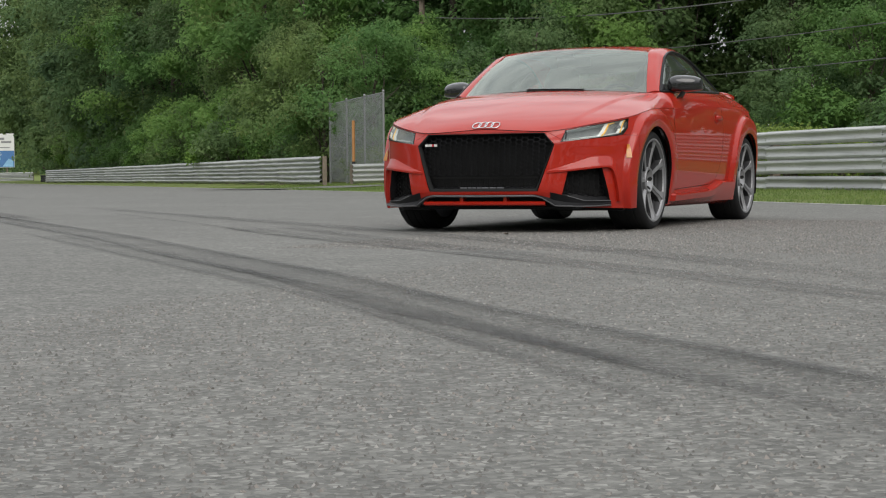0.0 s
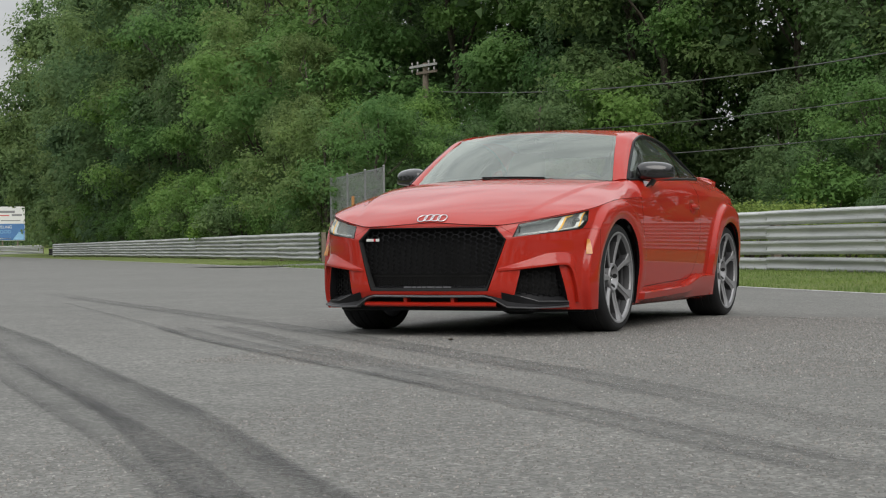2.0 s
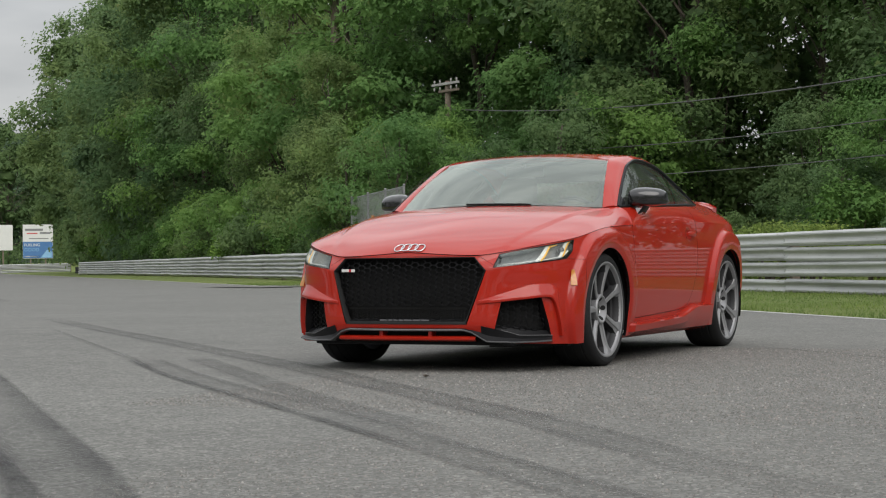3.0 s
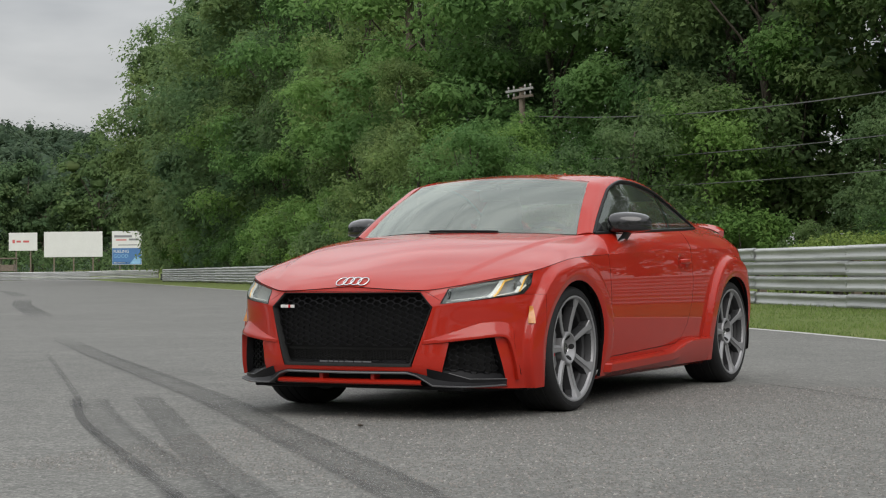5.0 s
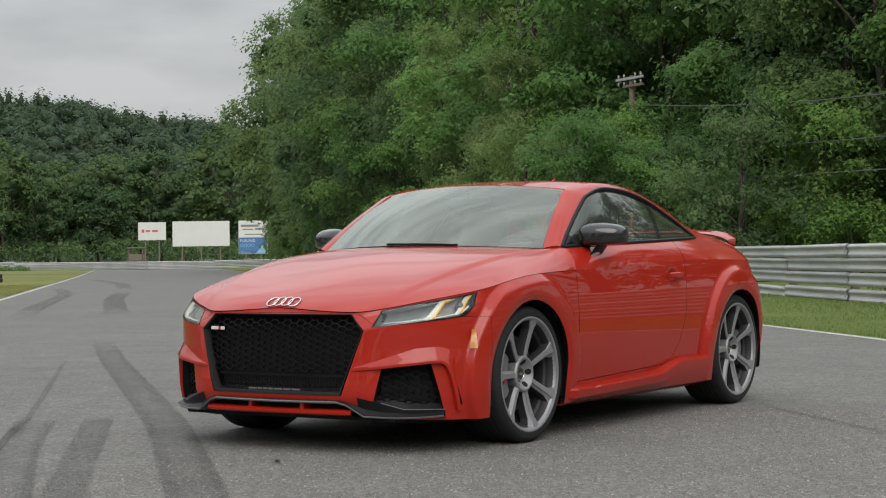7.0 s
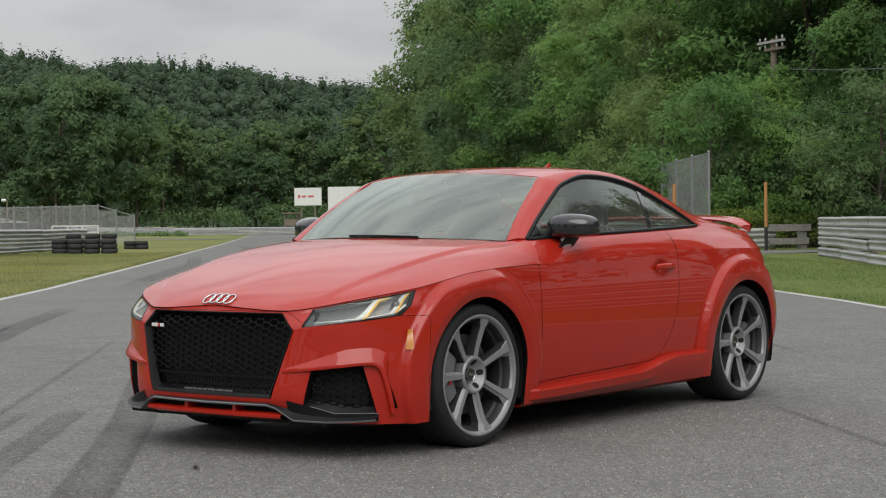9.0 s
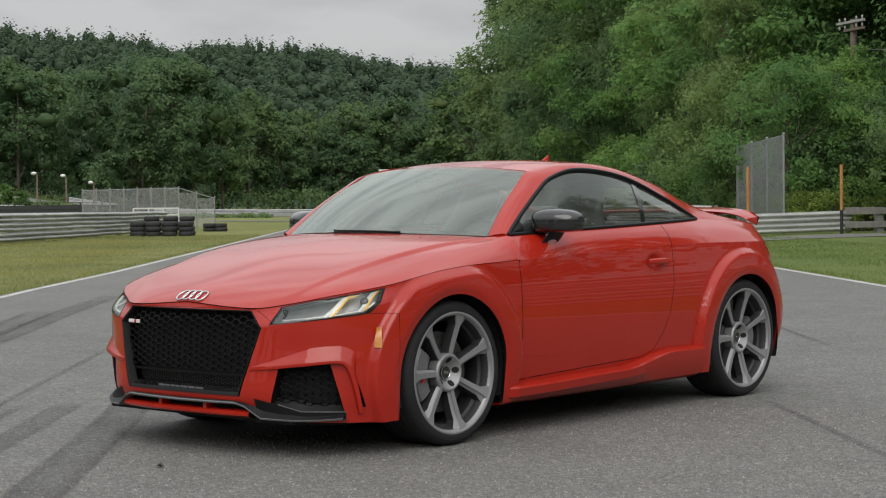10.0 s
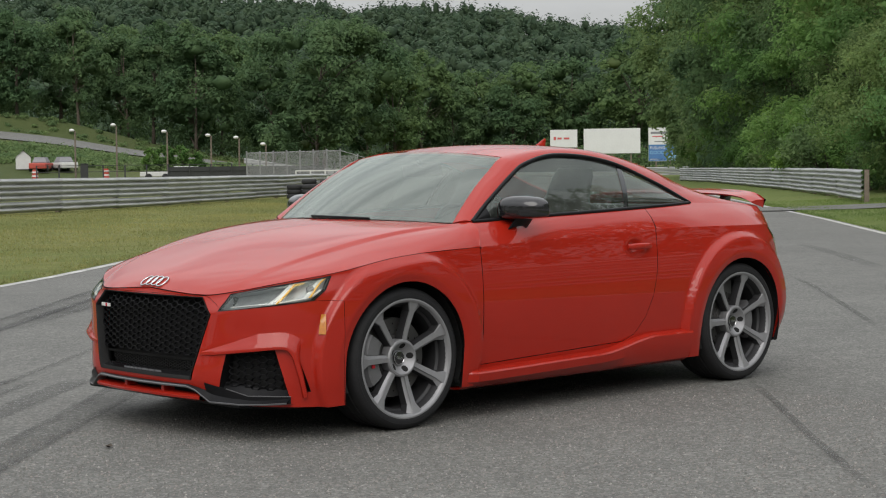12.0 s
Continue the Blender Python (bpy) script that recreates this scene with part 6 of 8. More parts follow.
def shoulder(x0, x1, n):
    """The rounded strip between the crease and the window line, from x0 back to x1."""
    b = curve(BELT, 400)
    if x1 is None:
        i0 = int(np.argmin(np.abs(b[:, 0] - x0)))
        t = np.linspace(0, 1, n)
        bb = np.stack([np.interp(i0 + t * (399 - i0), np.arange(400), b[:, k]) for k in range(3)], 1)
        sl = s_at(x0) + t * (S_END - s_at(x0))
    else:
        xs = np.linspace(x0, x1, n)
        bb = np.stack([np.interp(-xs, -b[:250, 0], b[:250, k]) for k in range(3)], 1)
        sl = np.array([s_at(max(x, -1.99)) for x in xs])
    a = body(sl, seam_z(sl))
    k = np.linspace(0, 1, 12)[None, :, None]
    P = a[:, None] * (1 - k) + bb[:, None] * k
    out = np.sin(math.pi * k[..., 0]) * 0.011
    _, _, nx, ny = plan(sl)
    P[:, :, 0] += nx[:, None] * out * 0.8
    P[:, :, 1] += ny[:, None] * out * 0.8
    P[:, :, 2] += out * 0.55
    return P


bumper = piece(pieces["bumper"], body)
panel_part("front_bumper", finish(edges_in(mirrored(bumper), 0.0008, 0.012)), car)
shell = join_bm(piece(pieces["rest"], body))
panel_part("body_shell", finish(edges_in(mirrored(shell), 0.0014, 0.02, True)), car)
panel_part("rear_quarter", finish(edges_in(mirrored(grid_bm(shoulder(-0.545, None, 90))), 0.001, 0.012, True), 26), car)


def door_panel():
    d = join_bm(piece(pieces["door"], body), grid_bm(shoulder(0.772, -0.542, 70)))
    bmesh.ops.remove_doubles(d, verts=d.verts, dist=0.0012)
    return finish(edges_in(d, 0.0028, 0.016, True), 30)


doors = both("door", door_panel, PAINT, car)
# black on the door flanges too, for the shade in their gaps
for d in doors:
    d.data.materials.append(BLACK_PLASTIC)

INNER = [(0.77, 0.690, 0.939), (0.661, 0.658, 1.032), (0.548, 0.627, 1.1165), (0.428, 0.595, 1.1905), (0.303, 0.564, 1.259), (0.0, 0.552, 1.305), (-0.4, 0.55, 1.290), (-0.8, 0.565, 1.205), (-1.1, 0.58, 1.100), (-1.45, 0.60, 1.005), (-1.72, 0.60, 0.962)]
OUTER = [(0.715, 0.772, 0.945), (0.603, 0.743, 1.021), (0.485, 0.715, 1.093), (0.370, 0.690, 1.161), (0.25, 0.668, 1.222), (0.0, 0.648, 1.268), (-0.4, 0.652, 1.232), (-0.75, 0.687, 1.115), (-1.0, 0.728, 1.0), (-1.4, 0.71, 0.985), (-1.72, 0.66, 0.955)]


def cant_rail():
    n = 120
    A, B = np.zeros((n, 3)), np.zeros((n, 3))
    ia, ib = np.array(INNER), np.array(OUTER)
    ua = np.linspace(0, len(INNER) - 1, n)
    ca, cb = curve(ia, 800), curve(ib, 800)
    ta = np.array([np.argmin(np.linalg.norm(ca - p, axis=1)) for p in ia])
    tb = np.array([np.argmin(np.linalg.norm(cb - p, axis=1)) for p in ib])
    for k in range(3):
        A[:, k] = np.interp(np.interp(ua, range(len(ia)), ta), range(800), ca[:, k])
        B[:, k] = np.interp(np.interp(ua, range(len(ib)), tb), range(800), cb[:, k])
    k = np.linspace(0, 1, 8)[None, :, None]
    P = A[:, None] * (1 - k) + B[:, None] * k
    o = np.sin(math.pi * k[..., 0]) * 0.012
    P[:, :, 1] += o
    P[:, :, 2] += o * 0.8
    return finish(edges_in(grid_bm(P), 0.0, 0.012))


both("roof_pillar", cant_rail, PAINT, car)


def crown_patch(edge, mids, n, m, sweep0=0.0, power=2.2):
    """A crowned sheet between two roof edges: edge is the left one, mids the heights along the middle."""
    e = curve(edge, n)
    zc = curve([(x, 0, z) for x, z in mids], n)[:, 2]
    p = np.linspace(0, 1, m)
    P = np.zeros((n, m, 3))
    for j, k in enumerate(p):
        P[:, j, 0] = e[:, 0] + sweep0 * (1 - k * k) * np.linspace(1, 0, n) ** 2
        P[:, j, 1] = e[:, 1] * k
        P[:, j, 2] = e[:, 2] + (zc - e[:, 2]) * (1 - k ** power)
    return P


part("roof", finish(edges_in(mirrored(grid_bm(crown_patch([(0.30, 0.565, 1.260), (0.0, 0.552, 1.305), (-0.4, 0.55, 1.290), (-0.8, 0.565, 1.205)], [(0.37, 1.292), (0.0, 1.330), (-0.4, 1.320), (-0.8, 1.242)], 40, 16, 0.07))), 0.001, 0.012)), PAINT, car)
part("rear_window", finish(mirrored(grid_bm(crown_patch([(-0.8, 0.565, 1.205), (-1.1, 0.58, 1.100), (-1.45, 0.60, 1.005)], [(-0.8, 1.242), (-1.1, 1.134), (-1.45, 1.015)], 24, 12)))), GLASS_SIDE, car)
part("tailgate", finish(mirrored(grid_bm(crown_patch([(-1.45, 0.60, 1.005), (-1.72, 0.60, 0.962), (-1.93, 0.42, 0.928)], [(-1.45, 1.015), (-1.72, 0.985), (-1.93, 0.94)], 14, 12)))), PAINT, car)


def screen_point(p, q):
    """The windscreen, from its foot (q = 0) to its top."""
    b = np.stack([1.015 - 0.245 * p ** 2.0, 0.688 * p, 0.962 - 0.022 * p ** 2], -1)
    t = np.stack([0.375 - 0.072 * p ** 2.0, 0.563 * p, 1.292 - 0.035 * p ** 2.2], -1)
    P = b * (1 - q)[..., None] + t * q[..., None]
    P[..., 2] += 0.018 * np.sin(math.pi * q)
    P[..., 0] += 0.010 * np.sin(math.pi * q)
    return P


pq = np.meshgrid(np.linspace(0, 1, 30), np.linspace(0, 1, 30), indexing="ij")
windscreen = part("windscreen", finish(mirrored(grid_bm(screen_point(*pq)))), GLASS, car)
windscreen.visible_shadow = False
# dark printed border under the edge of the glass
edge_l = []
for (p0, p1), (q0, q1) in (((0, 1), (0, 0.065)), ((0.966, 1), (0.065, 1.0)), ((0, 0.966), (0.965, 1.0))):
    g = np.meshgrid(np.linspace(p0, p1, 24), np.linspace(q0, q1, 24), indexing="ij")
    e = screen_point(*g)
    e[..., 2] -= 0.009
    e[..., 0] -= 0.009
    edge_l.append(grid_bm(e))
# its rounded lower corner
g = np.meshgrid(np.linspace(0.86, 0.966, 14), np.linspace(0, 1, 6), indexing="ij")
e = screen_point(g[0], 0.064 + 0.13 * g[1] * ((g[0] - 0.86) / 0.106) ** 2.2)
e[..., 2] -= 0.009
e[..., 0] -= 0.009
edge_l.append(grid_bm(e))
part("screen_border", finish(mirrored(join_bm(*edge_l))), BLACK_MATT, windscreen, "black printed border of the windscreen")


def window_patch(x0, x1, n=50, inset=0.008):
    top, low = curve(OUTER[:9], 300), curve(BELT[:6], 300)
    xs = np.linspace(x0, x1, n)
    xt = xs - 0.095 * np.clip(1 - np.abs(xs + 0.40) / 0.5, 0, 1)
    T = np.stack([np.interp(-xt, -top[:, 0], top[:, k]) for k in range(3)], 1)
    B = np.stack([np.interp(-xs, -low[:, 0], low[:, k]) for k in range(3)], 1)
    k = np.linspace(0, 1, 14)[None, :, None]
    P = B[:, None] * (1 - k) + T[:, None] * k
    P[:, :, 1] += 0.012 * np.sin(math.pi * k[..., 0]) - inset
    return P


panes = both("side_window", lambda: finish(grid_bm(window_patch(0.70, -0.390))), GLASS_SIDE, car)
panes += both("quarter_window", lambda: finish(grid_bm(window_patch(-0.410, -0.985))), GLASS_SIDE, car)


for p in panes:
    p.visible_shadow = False


def frame_strip():
    bm = bmesh.new()
    line = list(curve(OUTER[:9], 90)) + list(curve(BELT[:6][::-1], 60))[1:]
    for p in line:
        p[1] += 0.001
    tube(bm, line + [line[0]], 0.0105, 8, False)
    return finish(bm, 60)


both("window_trim", frame_strip, BLACK_PLASTIC, car, "black rubber window surround")


def b_pillar():
    P = window_patch(-0.380, -0.418, 4, 0.004)
    return finish(grid_bm(P))


both("b_pillar", b_pillar, BLACK_GLOSS, car)


def mirror_sail():
    P = window_patch(0.705, 0.60, 6, 0.003)
    return finish(grid_bm(P))


both("mirror_sail", mirror_sail, BLACK_PLASTIC, car)

# --- sills ---
def sill():
    xs = np.linspace(0.875, -0.80, 60)
    up = smooth01((-0.06 - xs) / 0.46)
    top = 0.238 + 0.02 * smooth01((0.9 - xs) / 1.2) + 0.062 * up
    prof = []
    for x, t, u in zip(xs, top, up):
        nose = smooth01((0.88 - x) / 0.06)
        w = 0.016 + 0.038 * nose
        prof.append([(x, 0.835, t + 0.006), (x, 0.858 + w * 0.55, t + 0.001), (x, 0.861 + w * 0.95, t - 0.008), (x, 0.863 + w, t - 0.016), (x, 0.858 + w * 0.92, t - 0.055 - 0.03 * u),
                     (x, 0.846 + w * 0.5, 0.166), (x, 0.836, 0.146), (x, 0.74, 0.138)])
    return finish(edges_in(grid_bm(np.array(prof)), 0.0, 0.01), 24)


both("side_sill", sill, PAINT, car)

# --- underside, wheel housings, cabin floor ---
bm = bmesh.new()
box(bm, -1.80, 1.60, -0.72, 0.72, 0.165, 0.40, 0.03)
for v in bm.verts:
    if abs(v.co.x) > 0.86 and abs(v.co.y) > 0.5 and abs(abs(v.co.x) - WB) < 0.4:
        v.co.y *= 0.78
part("underbody", bm, BLACK_MATT, car)


def housing(xc):
    bm = bmesh.new()
    rings = [[bm.verts.new((xc + r * math.cos(a), y, HUB_Z + r * math.sin(a))) for a in np.linspace(-0.35, math.pi + 0.35, 28)] for r, y in ((0.364, 0.885), (0.388, 0.86), (0.388, 0.56))]
    cen = bm.verts.new((xc, 0.56, HUB_Z))
    for r0, r1 in zip(rings, rings[1:]):
        for a in range(27):
            bm.faces.new((r0[a], r0[a + 1], r1[a + 1], r1[a]))
    for a in range(27):
        bm.faces.new((rings[-1][a], rings[-1][a + 1], cen))
    return bm


for xc in (WB + 0.012, -WB):
    both("wheel_housing", lambda xc=xc: housing(xc), BLACK_MATT, car)

# ---- the car: front end ----
def outline_strip(poly, fn, depth0, depth1, width, mat, name, parent, label="", close=True):
    """A frame that runs along an opening's edge: a band of some width, from one depth to another."""
    P = np.array(poly, dtype=float)
    n = len(P)
    c = P.mean(0)
    rows = []
    for i in range(n + (1 if close else 0)):
        p = P[i % n]
        d = c - p
        d = d / np.linalg.norm(d)
        rows.append([(p, depth0), (p + d * width, depth0), (p + d * width, depth1)])
    bm = bmesh.new()
    V = []
    for r in rows:
        line = []
        for p, dep in r:
            q = fn(np.array([p[0]]), np.array([p[1]]))[0]
            _, _, nx, ny = plan(np.array([abs(p[0])]))
            line.append(bm.verts.new((q[0] + nx[0] * dep, q[1] + (ny[0] * dep if p[0] > 0 else 0), q[2])))
        V.append(line)
    for a, b in zip(V, V[1:]):
        for j in range(2):
            bm.faces.new((a[j], b[j], b[j + 1], a[j + 1]))
    return bm


def hex_net(y0, y1, z0, z1, w, h, fn, ok, bar, deep):
    """Honeycomb bars: every cell wall a small bar, laid on the surface fn(y, z)."""
    bm = bmesh.new()
    done = set()
    nz, ny = int((z1 - z0) / h) + 2, int((y1 - y0) / (w * 0.72)) + 2
    for r in range(nz):
        for c in range(ny):
            cy, cz = y0 + c * w * 0.72, z0 + (r + 0.5 * (c % 2)) * h
            hexp = [(cy + w * 0.5 * a, cz + h * 0.5 * b) for a, b in ((1, 0), (0.44, 1), (-0.44, 1), (-1, 0), (-0.44, -1), (0.44, -1))]
            for i in range(6):
                p, q = hexp[i], hexp[(i + 1) % 6]
                k = tuple(sorted(((round(p[0], 3), round(p[1], 3)), (round(q[0], 3), round(q[1], 3)))))
                if k in done or not (ok(*p) and ok(*q)):
                    continue
                done.add(k)
                d = Vector((q[0] - p[0], q[1] - p[1]))
                nrm = Vector((-d.y, d.x)).normalized() * bar
                ends = []
                for e in (p, q):
                    a = fn(e[0] + nrm.x, e[1] + nrm.y)
                    b = fn(e[0] - nrm.x, e[1] - nrm.y)
                    ends.append([bm.verts.new(a), bm.verts.new(b), bm.verts.new((b[0] - deep, b[1], b[2])), bm.verts.new((a[0] - deep, a[1], a[2]))])
                for j in range(4):
                    bm.faces.new((ends[0][j], ends[1][j], ends[1][(j + 1) % 4], ends[0][(j + 1) % 4]))
    return bm


def fascia(y, z, back):
    p = body(np.array([s_of_y(abs(y))]), np.array([z]))[0]
    return (p[0] - back, y, z)


_fy = PP[:900, 1]


def s_of_y(y):
    return float(np.interp(y, _fy, PS[:900]))


def in_grille(y, z):
    y = abs(y)
    lim = np.interp(z, [0.27, 0.566, 0.64], [0.368, 0.470, 0.404])
    return 0.362 < z < 0.636 and y < lim


def in_lower(y, z):
    return 0.282 < z < 0.352 and abs(y) < np.interp(z, [0.27, 0.566], [0.362, 0.466])


grille = part("grille", hex_net(-0.49, 0.49, 0.345, 0.66, 0.053, 0.028, lambda y, z: fascia(y, z, 0.030), in_grille, 0.0018, 0.012), BLACK_PLASTIC, car, "gloss black honeycomb radiator grille")
part("lower_mesh", hex_net(-0.40, 0.40, 0.27, 0.36, 0.024, 0.013, lambda y, z: fascia(y, z, 0.075), in_lower, 0.0018, 0.008), BLACK_MATT, grille)
bm = bmesh.new()
box(bm, 1.90, 1.96, -0.52, 0.52, 0.25, 0.66, 0.01)
part("grille_backing", bm, BLACK_MATT, grille)
bm = bmesh.new()
for i in range(24):
    y0, y1 = -0.44 + i * 0.0367, -0.44 + (i + 1) * 0.0367
    vs = [bm.verts.new(fascia(y, z, b)) for y, z, b in ((y0, 0.362, 0.028), (y1, 0.362, 0.028), (y1, 0.350, 0.036), (y0, 0.350, 0.036))]
    lim = np.interp(0.355, [0.27, 0.566], [0.372, 0.470])
    if abs(y0) < lim and abs(y1) < lim:
        bm.faces.new(vs)
bmesh.ops.remove_doubles(bm, verts=bm.verts, dist=1e-4)
part("grille_crossbar", bm, BLACK_MATT, grille)


def grille_frame():
    """The gloss black surround, thicker along the foot."""
    pts = [(0.0, 0.640), (0.408, 0.640), (0.475, 0.566), (0.372, 0.268), (0.0, 0.268)]
    dense = []
    for a, b in zip(pts, pts[1:]):
        n = 14
        dense += [(a[0] + (b[0] - a[0]) * i / n, a[1] + (b[1] - a[1]) * i / n) for i in range(n)]
    dense.append(pts[-1])
    bm = bmesh.new()
    rows = []
    for y, z in dense:
        w = 0.006 if z > 0.30 else 0.016
        iy, iz = y * (1 - 0.018), 0.45 + (z - 0.45) * (1 - w / 0.18)
        rows.append([bm.verts.new(fascia(*p)) for p in ((y, z, -0.003), ((y + iy) / 2, (z + iz) / 2, -0.002), (iy, iz, 0.004), (iy, iz, 0.045))])
    for a, b in zip(rows, rows[1:]):
        for j in range(3):
            bm.faces.new((a[j], b[j], b[j + 1], a[j + 1]))
    return finish(mirrored(bm), 50)


part("grille_frame", grille_frame(), BLACK_MATT, grille)


def lip_strip(z0, z1, back0, back1, ymax, n=40):
    bm = bmesh.new()
    rows = []
    for y in np.linspace(-ymax, ymax, n):
        k = 1 - (abs(y) / ymax) ** 6 * 0.6
        rows.append([bm.verts.new(fascia(y, z0, back0)), bm.verts.new(fascia(y, (z0 + z1) / 2, back0 - 0.006 * k)), bm.verts.new(fascia(y, z1, back1))])
    for a, b in zip(rows, rows[1:]):
        for j in range(2):
            bm.faces.new((a[j], b[j], b[j + 1], a[j + 1]))
    return finish(bm)


part("grille_lip", lip_strip(0.272, 0.300, 0.012, 0.040, 0.352), BLACK_GLOSS, grille)
bm = bmesh.new()
tube(bm, [fascia(y, 0.2705 + 0.006 * smooth01((abs(y) - 0.28) / 0.07), 0.004) for y in np.linspace(-0.352, 0.352, 41)], 0.0024, 6)
part("grille_trim", bm, TRIM_GREY, grille, "thin satin grey line at the foot of the grille")
# the wording on the grille's foot is left as plain bars
bar_w = (0.050, 0.044, 0.050, 0.026, 0.026, 0.026, 0.048)
for i, w in enumerate(bar_w):
    y = 0.150 - sum(bar_w[:i]) - 0.006 * i
    x = fascia(y - w / 2, 0.286, 0.014)[0]
    bm = bmesh.new()
    box(bm, x, x + 0.004, y - w, y, 0.279, 0.294, 0.0015)
    part("lettering_bar", bm, BADGE_GREY, grille)
# badge in the grille's corner: plain bars
bm = bmesh.new()
for i, (w, o) in enumerate(((0.024, 0.0), (0.024, 0.028), (0.022, 0.068))):
    y = -0.425 + o
    x = fascia(y, 0.57, 0.018)[0]
    box(bm, x, x + 0.008, y, y + w, 0.561, 0.577, 0.002)
badge = part("model_badge", bm, LAMP_WHITE, grille, "small silver and red badge")
bm = bmesh.new()
box(bm, x, x + 0.008, -0.371, -0.361, 0.561, 0.577, 0.002)
part("badge_red", bm, RED_MARK, badge)

# four plain chrome rings on the nose
def on_bonnet(y, along):
    """A place on the bonnet some way back from its front edge."""
    i = int(np.argmin(np.abs(HOOD[:, 4, 1] - abs(y))))
    row = HOOD[i]
    t = np.concatenate([[0], np.cumsum(np.linalg.norm(np.diff(row, axis=0), axis=1))])
    return Vector((np.interp(along, t, row[:, 0]) + 0.003, y, np.interp(along, t, row[:, 2]) + 0.004))


bm = bmesh.new()
for i in range(4):
    cy = (i - 1.5) * 0.043
    tube(bm, [on_bonnet(cy + 0.0285 * math.cos(a), 0.046 + 0.034 * math.sin(a)) for a in np.linspace(0, 2 * math.pi, 40)], 0.0036, 8, False)
part("nose_badge", finish(bm, 80), CHROME, car, "four interlocking plain chrome rings")

# --- side intakes ---
def in_intake(s, z):
    return inside([(p[0] + (0.0 if i else 0), p[1]) for i, p in enumerate(INTAKE[:4])] + [(s_at(1.97, 0.66), 0.195), (s_at(2.04, 0.54), 0.205)], (s, z))


def skin_in(s, z, back):
    p = body(np.array([s]), np.array([z]))[0]
    _, _, nx, ny = plan(np.array([s]))
    return (p[0] - nx[0] * back, p[1] - ny[0] * back, p[2])


def intake():
    bm = hex_net(INTAKE[0][0] - 0.05, INTAKE[3][0] + 0.05, 0.19, 0.43, 0.050, 0.027, lambda s, z: skin_in(s, z, 0.035), in_intake, 0.0017, 0.010)
    return bm


sides = both("intake_mesh", intake, BLACK_PLASTIC, car, "black honeycomb side intake")


def intake_back():
    bm = bmesh.new()
    rows = [[bm.verts.new(skin_in(s, z, 0.075)) for z in (0.14, 0.44)] for s in np.linspace(INTAKE[0][0] - 0.04, INTAKE[3][0] + 0.07, 14)]
    for a, b in zip(rows, rows[1:]):
        bm.faces.new((a[0], b[0], b[1], a[1]))
    return bm


both("intake_backing", intake_back, BLACK_MATT, car)


def intake_walls(poly, depth):
    def make():
        bm = bmesh.new()
        P = body(np.array([p[0] for p in poly]), np.array([p[1] for p in poly]))
        a = [bm.verts.new(p) for p in P]
        b = [bm.verts.new(skin_in(p[0], p[1], depth)) for p in poly]
        n = len(poly)
        for i in range(n):
            bm.faces.new((a[i], a[(i + 1) % n], b[(i + 1) % n], b[i]))
        return bm
    return make


# the fin over and beside each intake: a ledge that grows out of the bumper and turns down
def intake_blade():
    line = curve([(s_at(2.075, 0.430), 0.388), (s_at(2.062, 0.482), 0.393), (s_at(2.03, 0.56), 0.401), (s_at(1.97, 0.66), 0.413), (s_at(1.905, 0.757), 0.423), (s_at(1.872, 0.787), 0.418), (s_at(1.852, 0.803), 0.392), (s_at(1.832, 0.817), 0.32), (s_at(1.808, 0.832), 0.200)], 80)
    tan = np.gradient(line, axis=0)
    tan /= np.linalg.norm(tan, axis=1)[:, None]
    bm = bmesh.new()
    rows = []
    for i, ((s, z), (a, b)) in enumerate(zip(line, tan)):
        k = i / 79
        outw = np.array([-b, a])
        p = 0.003 + 0.022 * min(1, k / 0.4)
        flat = smooth01((a - 0.15) / 0.6)
        w = (0.010 + 0.062 * min(1, k / 0.45)) * flat + 0.016 * (1 - flat)
        back = -0.002 * flat - 0.030 * (1 - flat)
        sec = ((w, -back), (w * 0.72, -p * 0.20 * flat - 0.6 * p * (1 - flat)), (w * 0.42, -p * 0.52 * flat - p * 0.9 * (1 - flat)), (0.008, -p * 0.98), (0.0, -p), (-0.007, -p * 0.92), (-0.010, -p * 0.4), (-0.013, 0.05))
        rows.append([bm.verts.new(skin_in(s + outw[0] * d, z + outw[1] * d, dep)) for d, dep in sec])
    for a, b in zip(rows, rows[1:]):
        for j in range(7):
            bm.faces.new((a[j], a[j + 1], b[j + 1], b[j]))
    bm.normal_update()
    orient(bm, (1.6, 0.5, 0.35))
    return finish(bm, 50)


both("intake_blade", intake_blade, PAINT, car)


SILL_LINE = [(s_at(2.072, 0.452), 0.262), (s_at(2.035, 0.555), 0.236), (s_at(1.985, 0.645), 0.206), (s_at(1.862, 0.797), 0.203)]


def intake_sill():
    """The gloss black panel between the splitter and the side intake."""
    S = np.linspace(SILL_LINE[0][0], SILL_LINE[-1][0], 30)
    top = np.interp(S, [p[0] for p in SILL_LINE], [p[1] for p in SILL_LINE])
    P = [[skin_in(s_, 0.172 + (t_ - 0.172) * k, -0.004 if k < 0.99 else 0.012) for k in (0.0, 0.5, 0.985, 1.0)] for s_, t_ in zip(S, top)]
    return finish(grid_bm(np.array(P)), 40)


def intake_trim():
    bm = bmesh.new()
    tube(bm, [skin_in(s_, z_ + 0.001, -0.004) for s_, z_ in SILL_LINE[1:]], 0.0022, 6)
    return bm


both("intake_sill", intake_sill, BLACK_PLASTIC, car, "gloss black panel below the side intake")
both("intake_trim", intake_trim, TRIM_GREY, car, "thin satin grey line below the side intake")
both("intake_duct", intake_walls(INTAKE, 0.07), BLACK_PLASTIC, car)
both("slit_duct", intake_walls(SLIT, 0.05), BLACK_MATT, car)

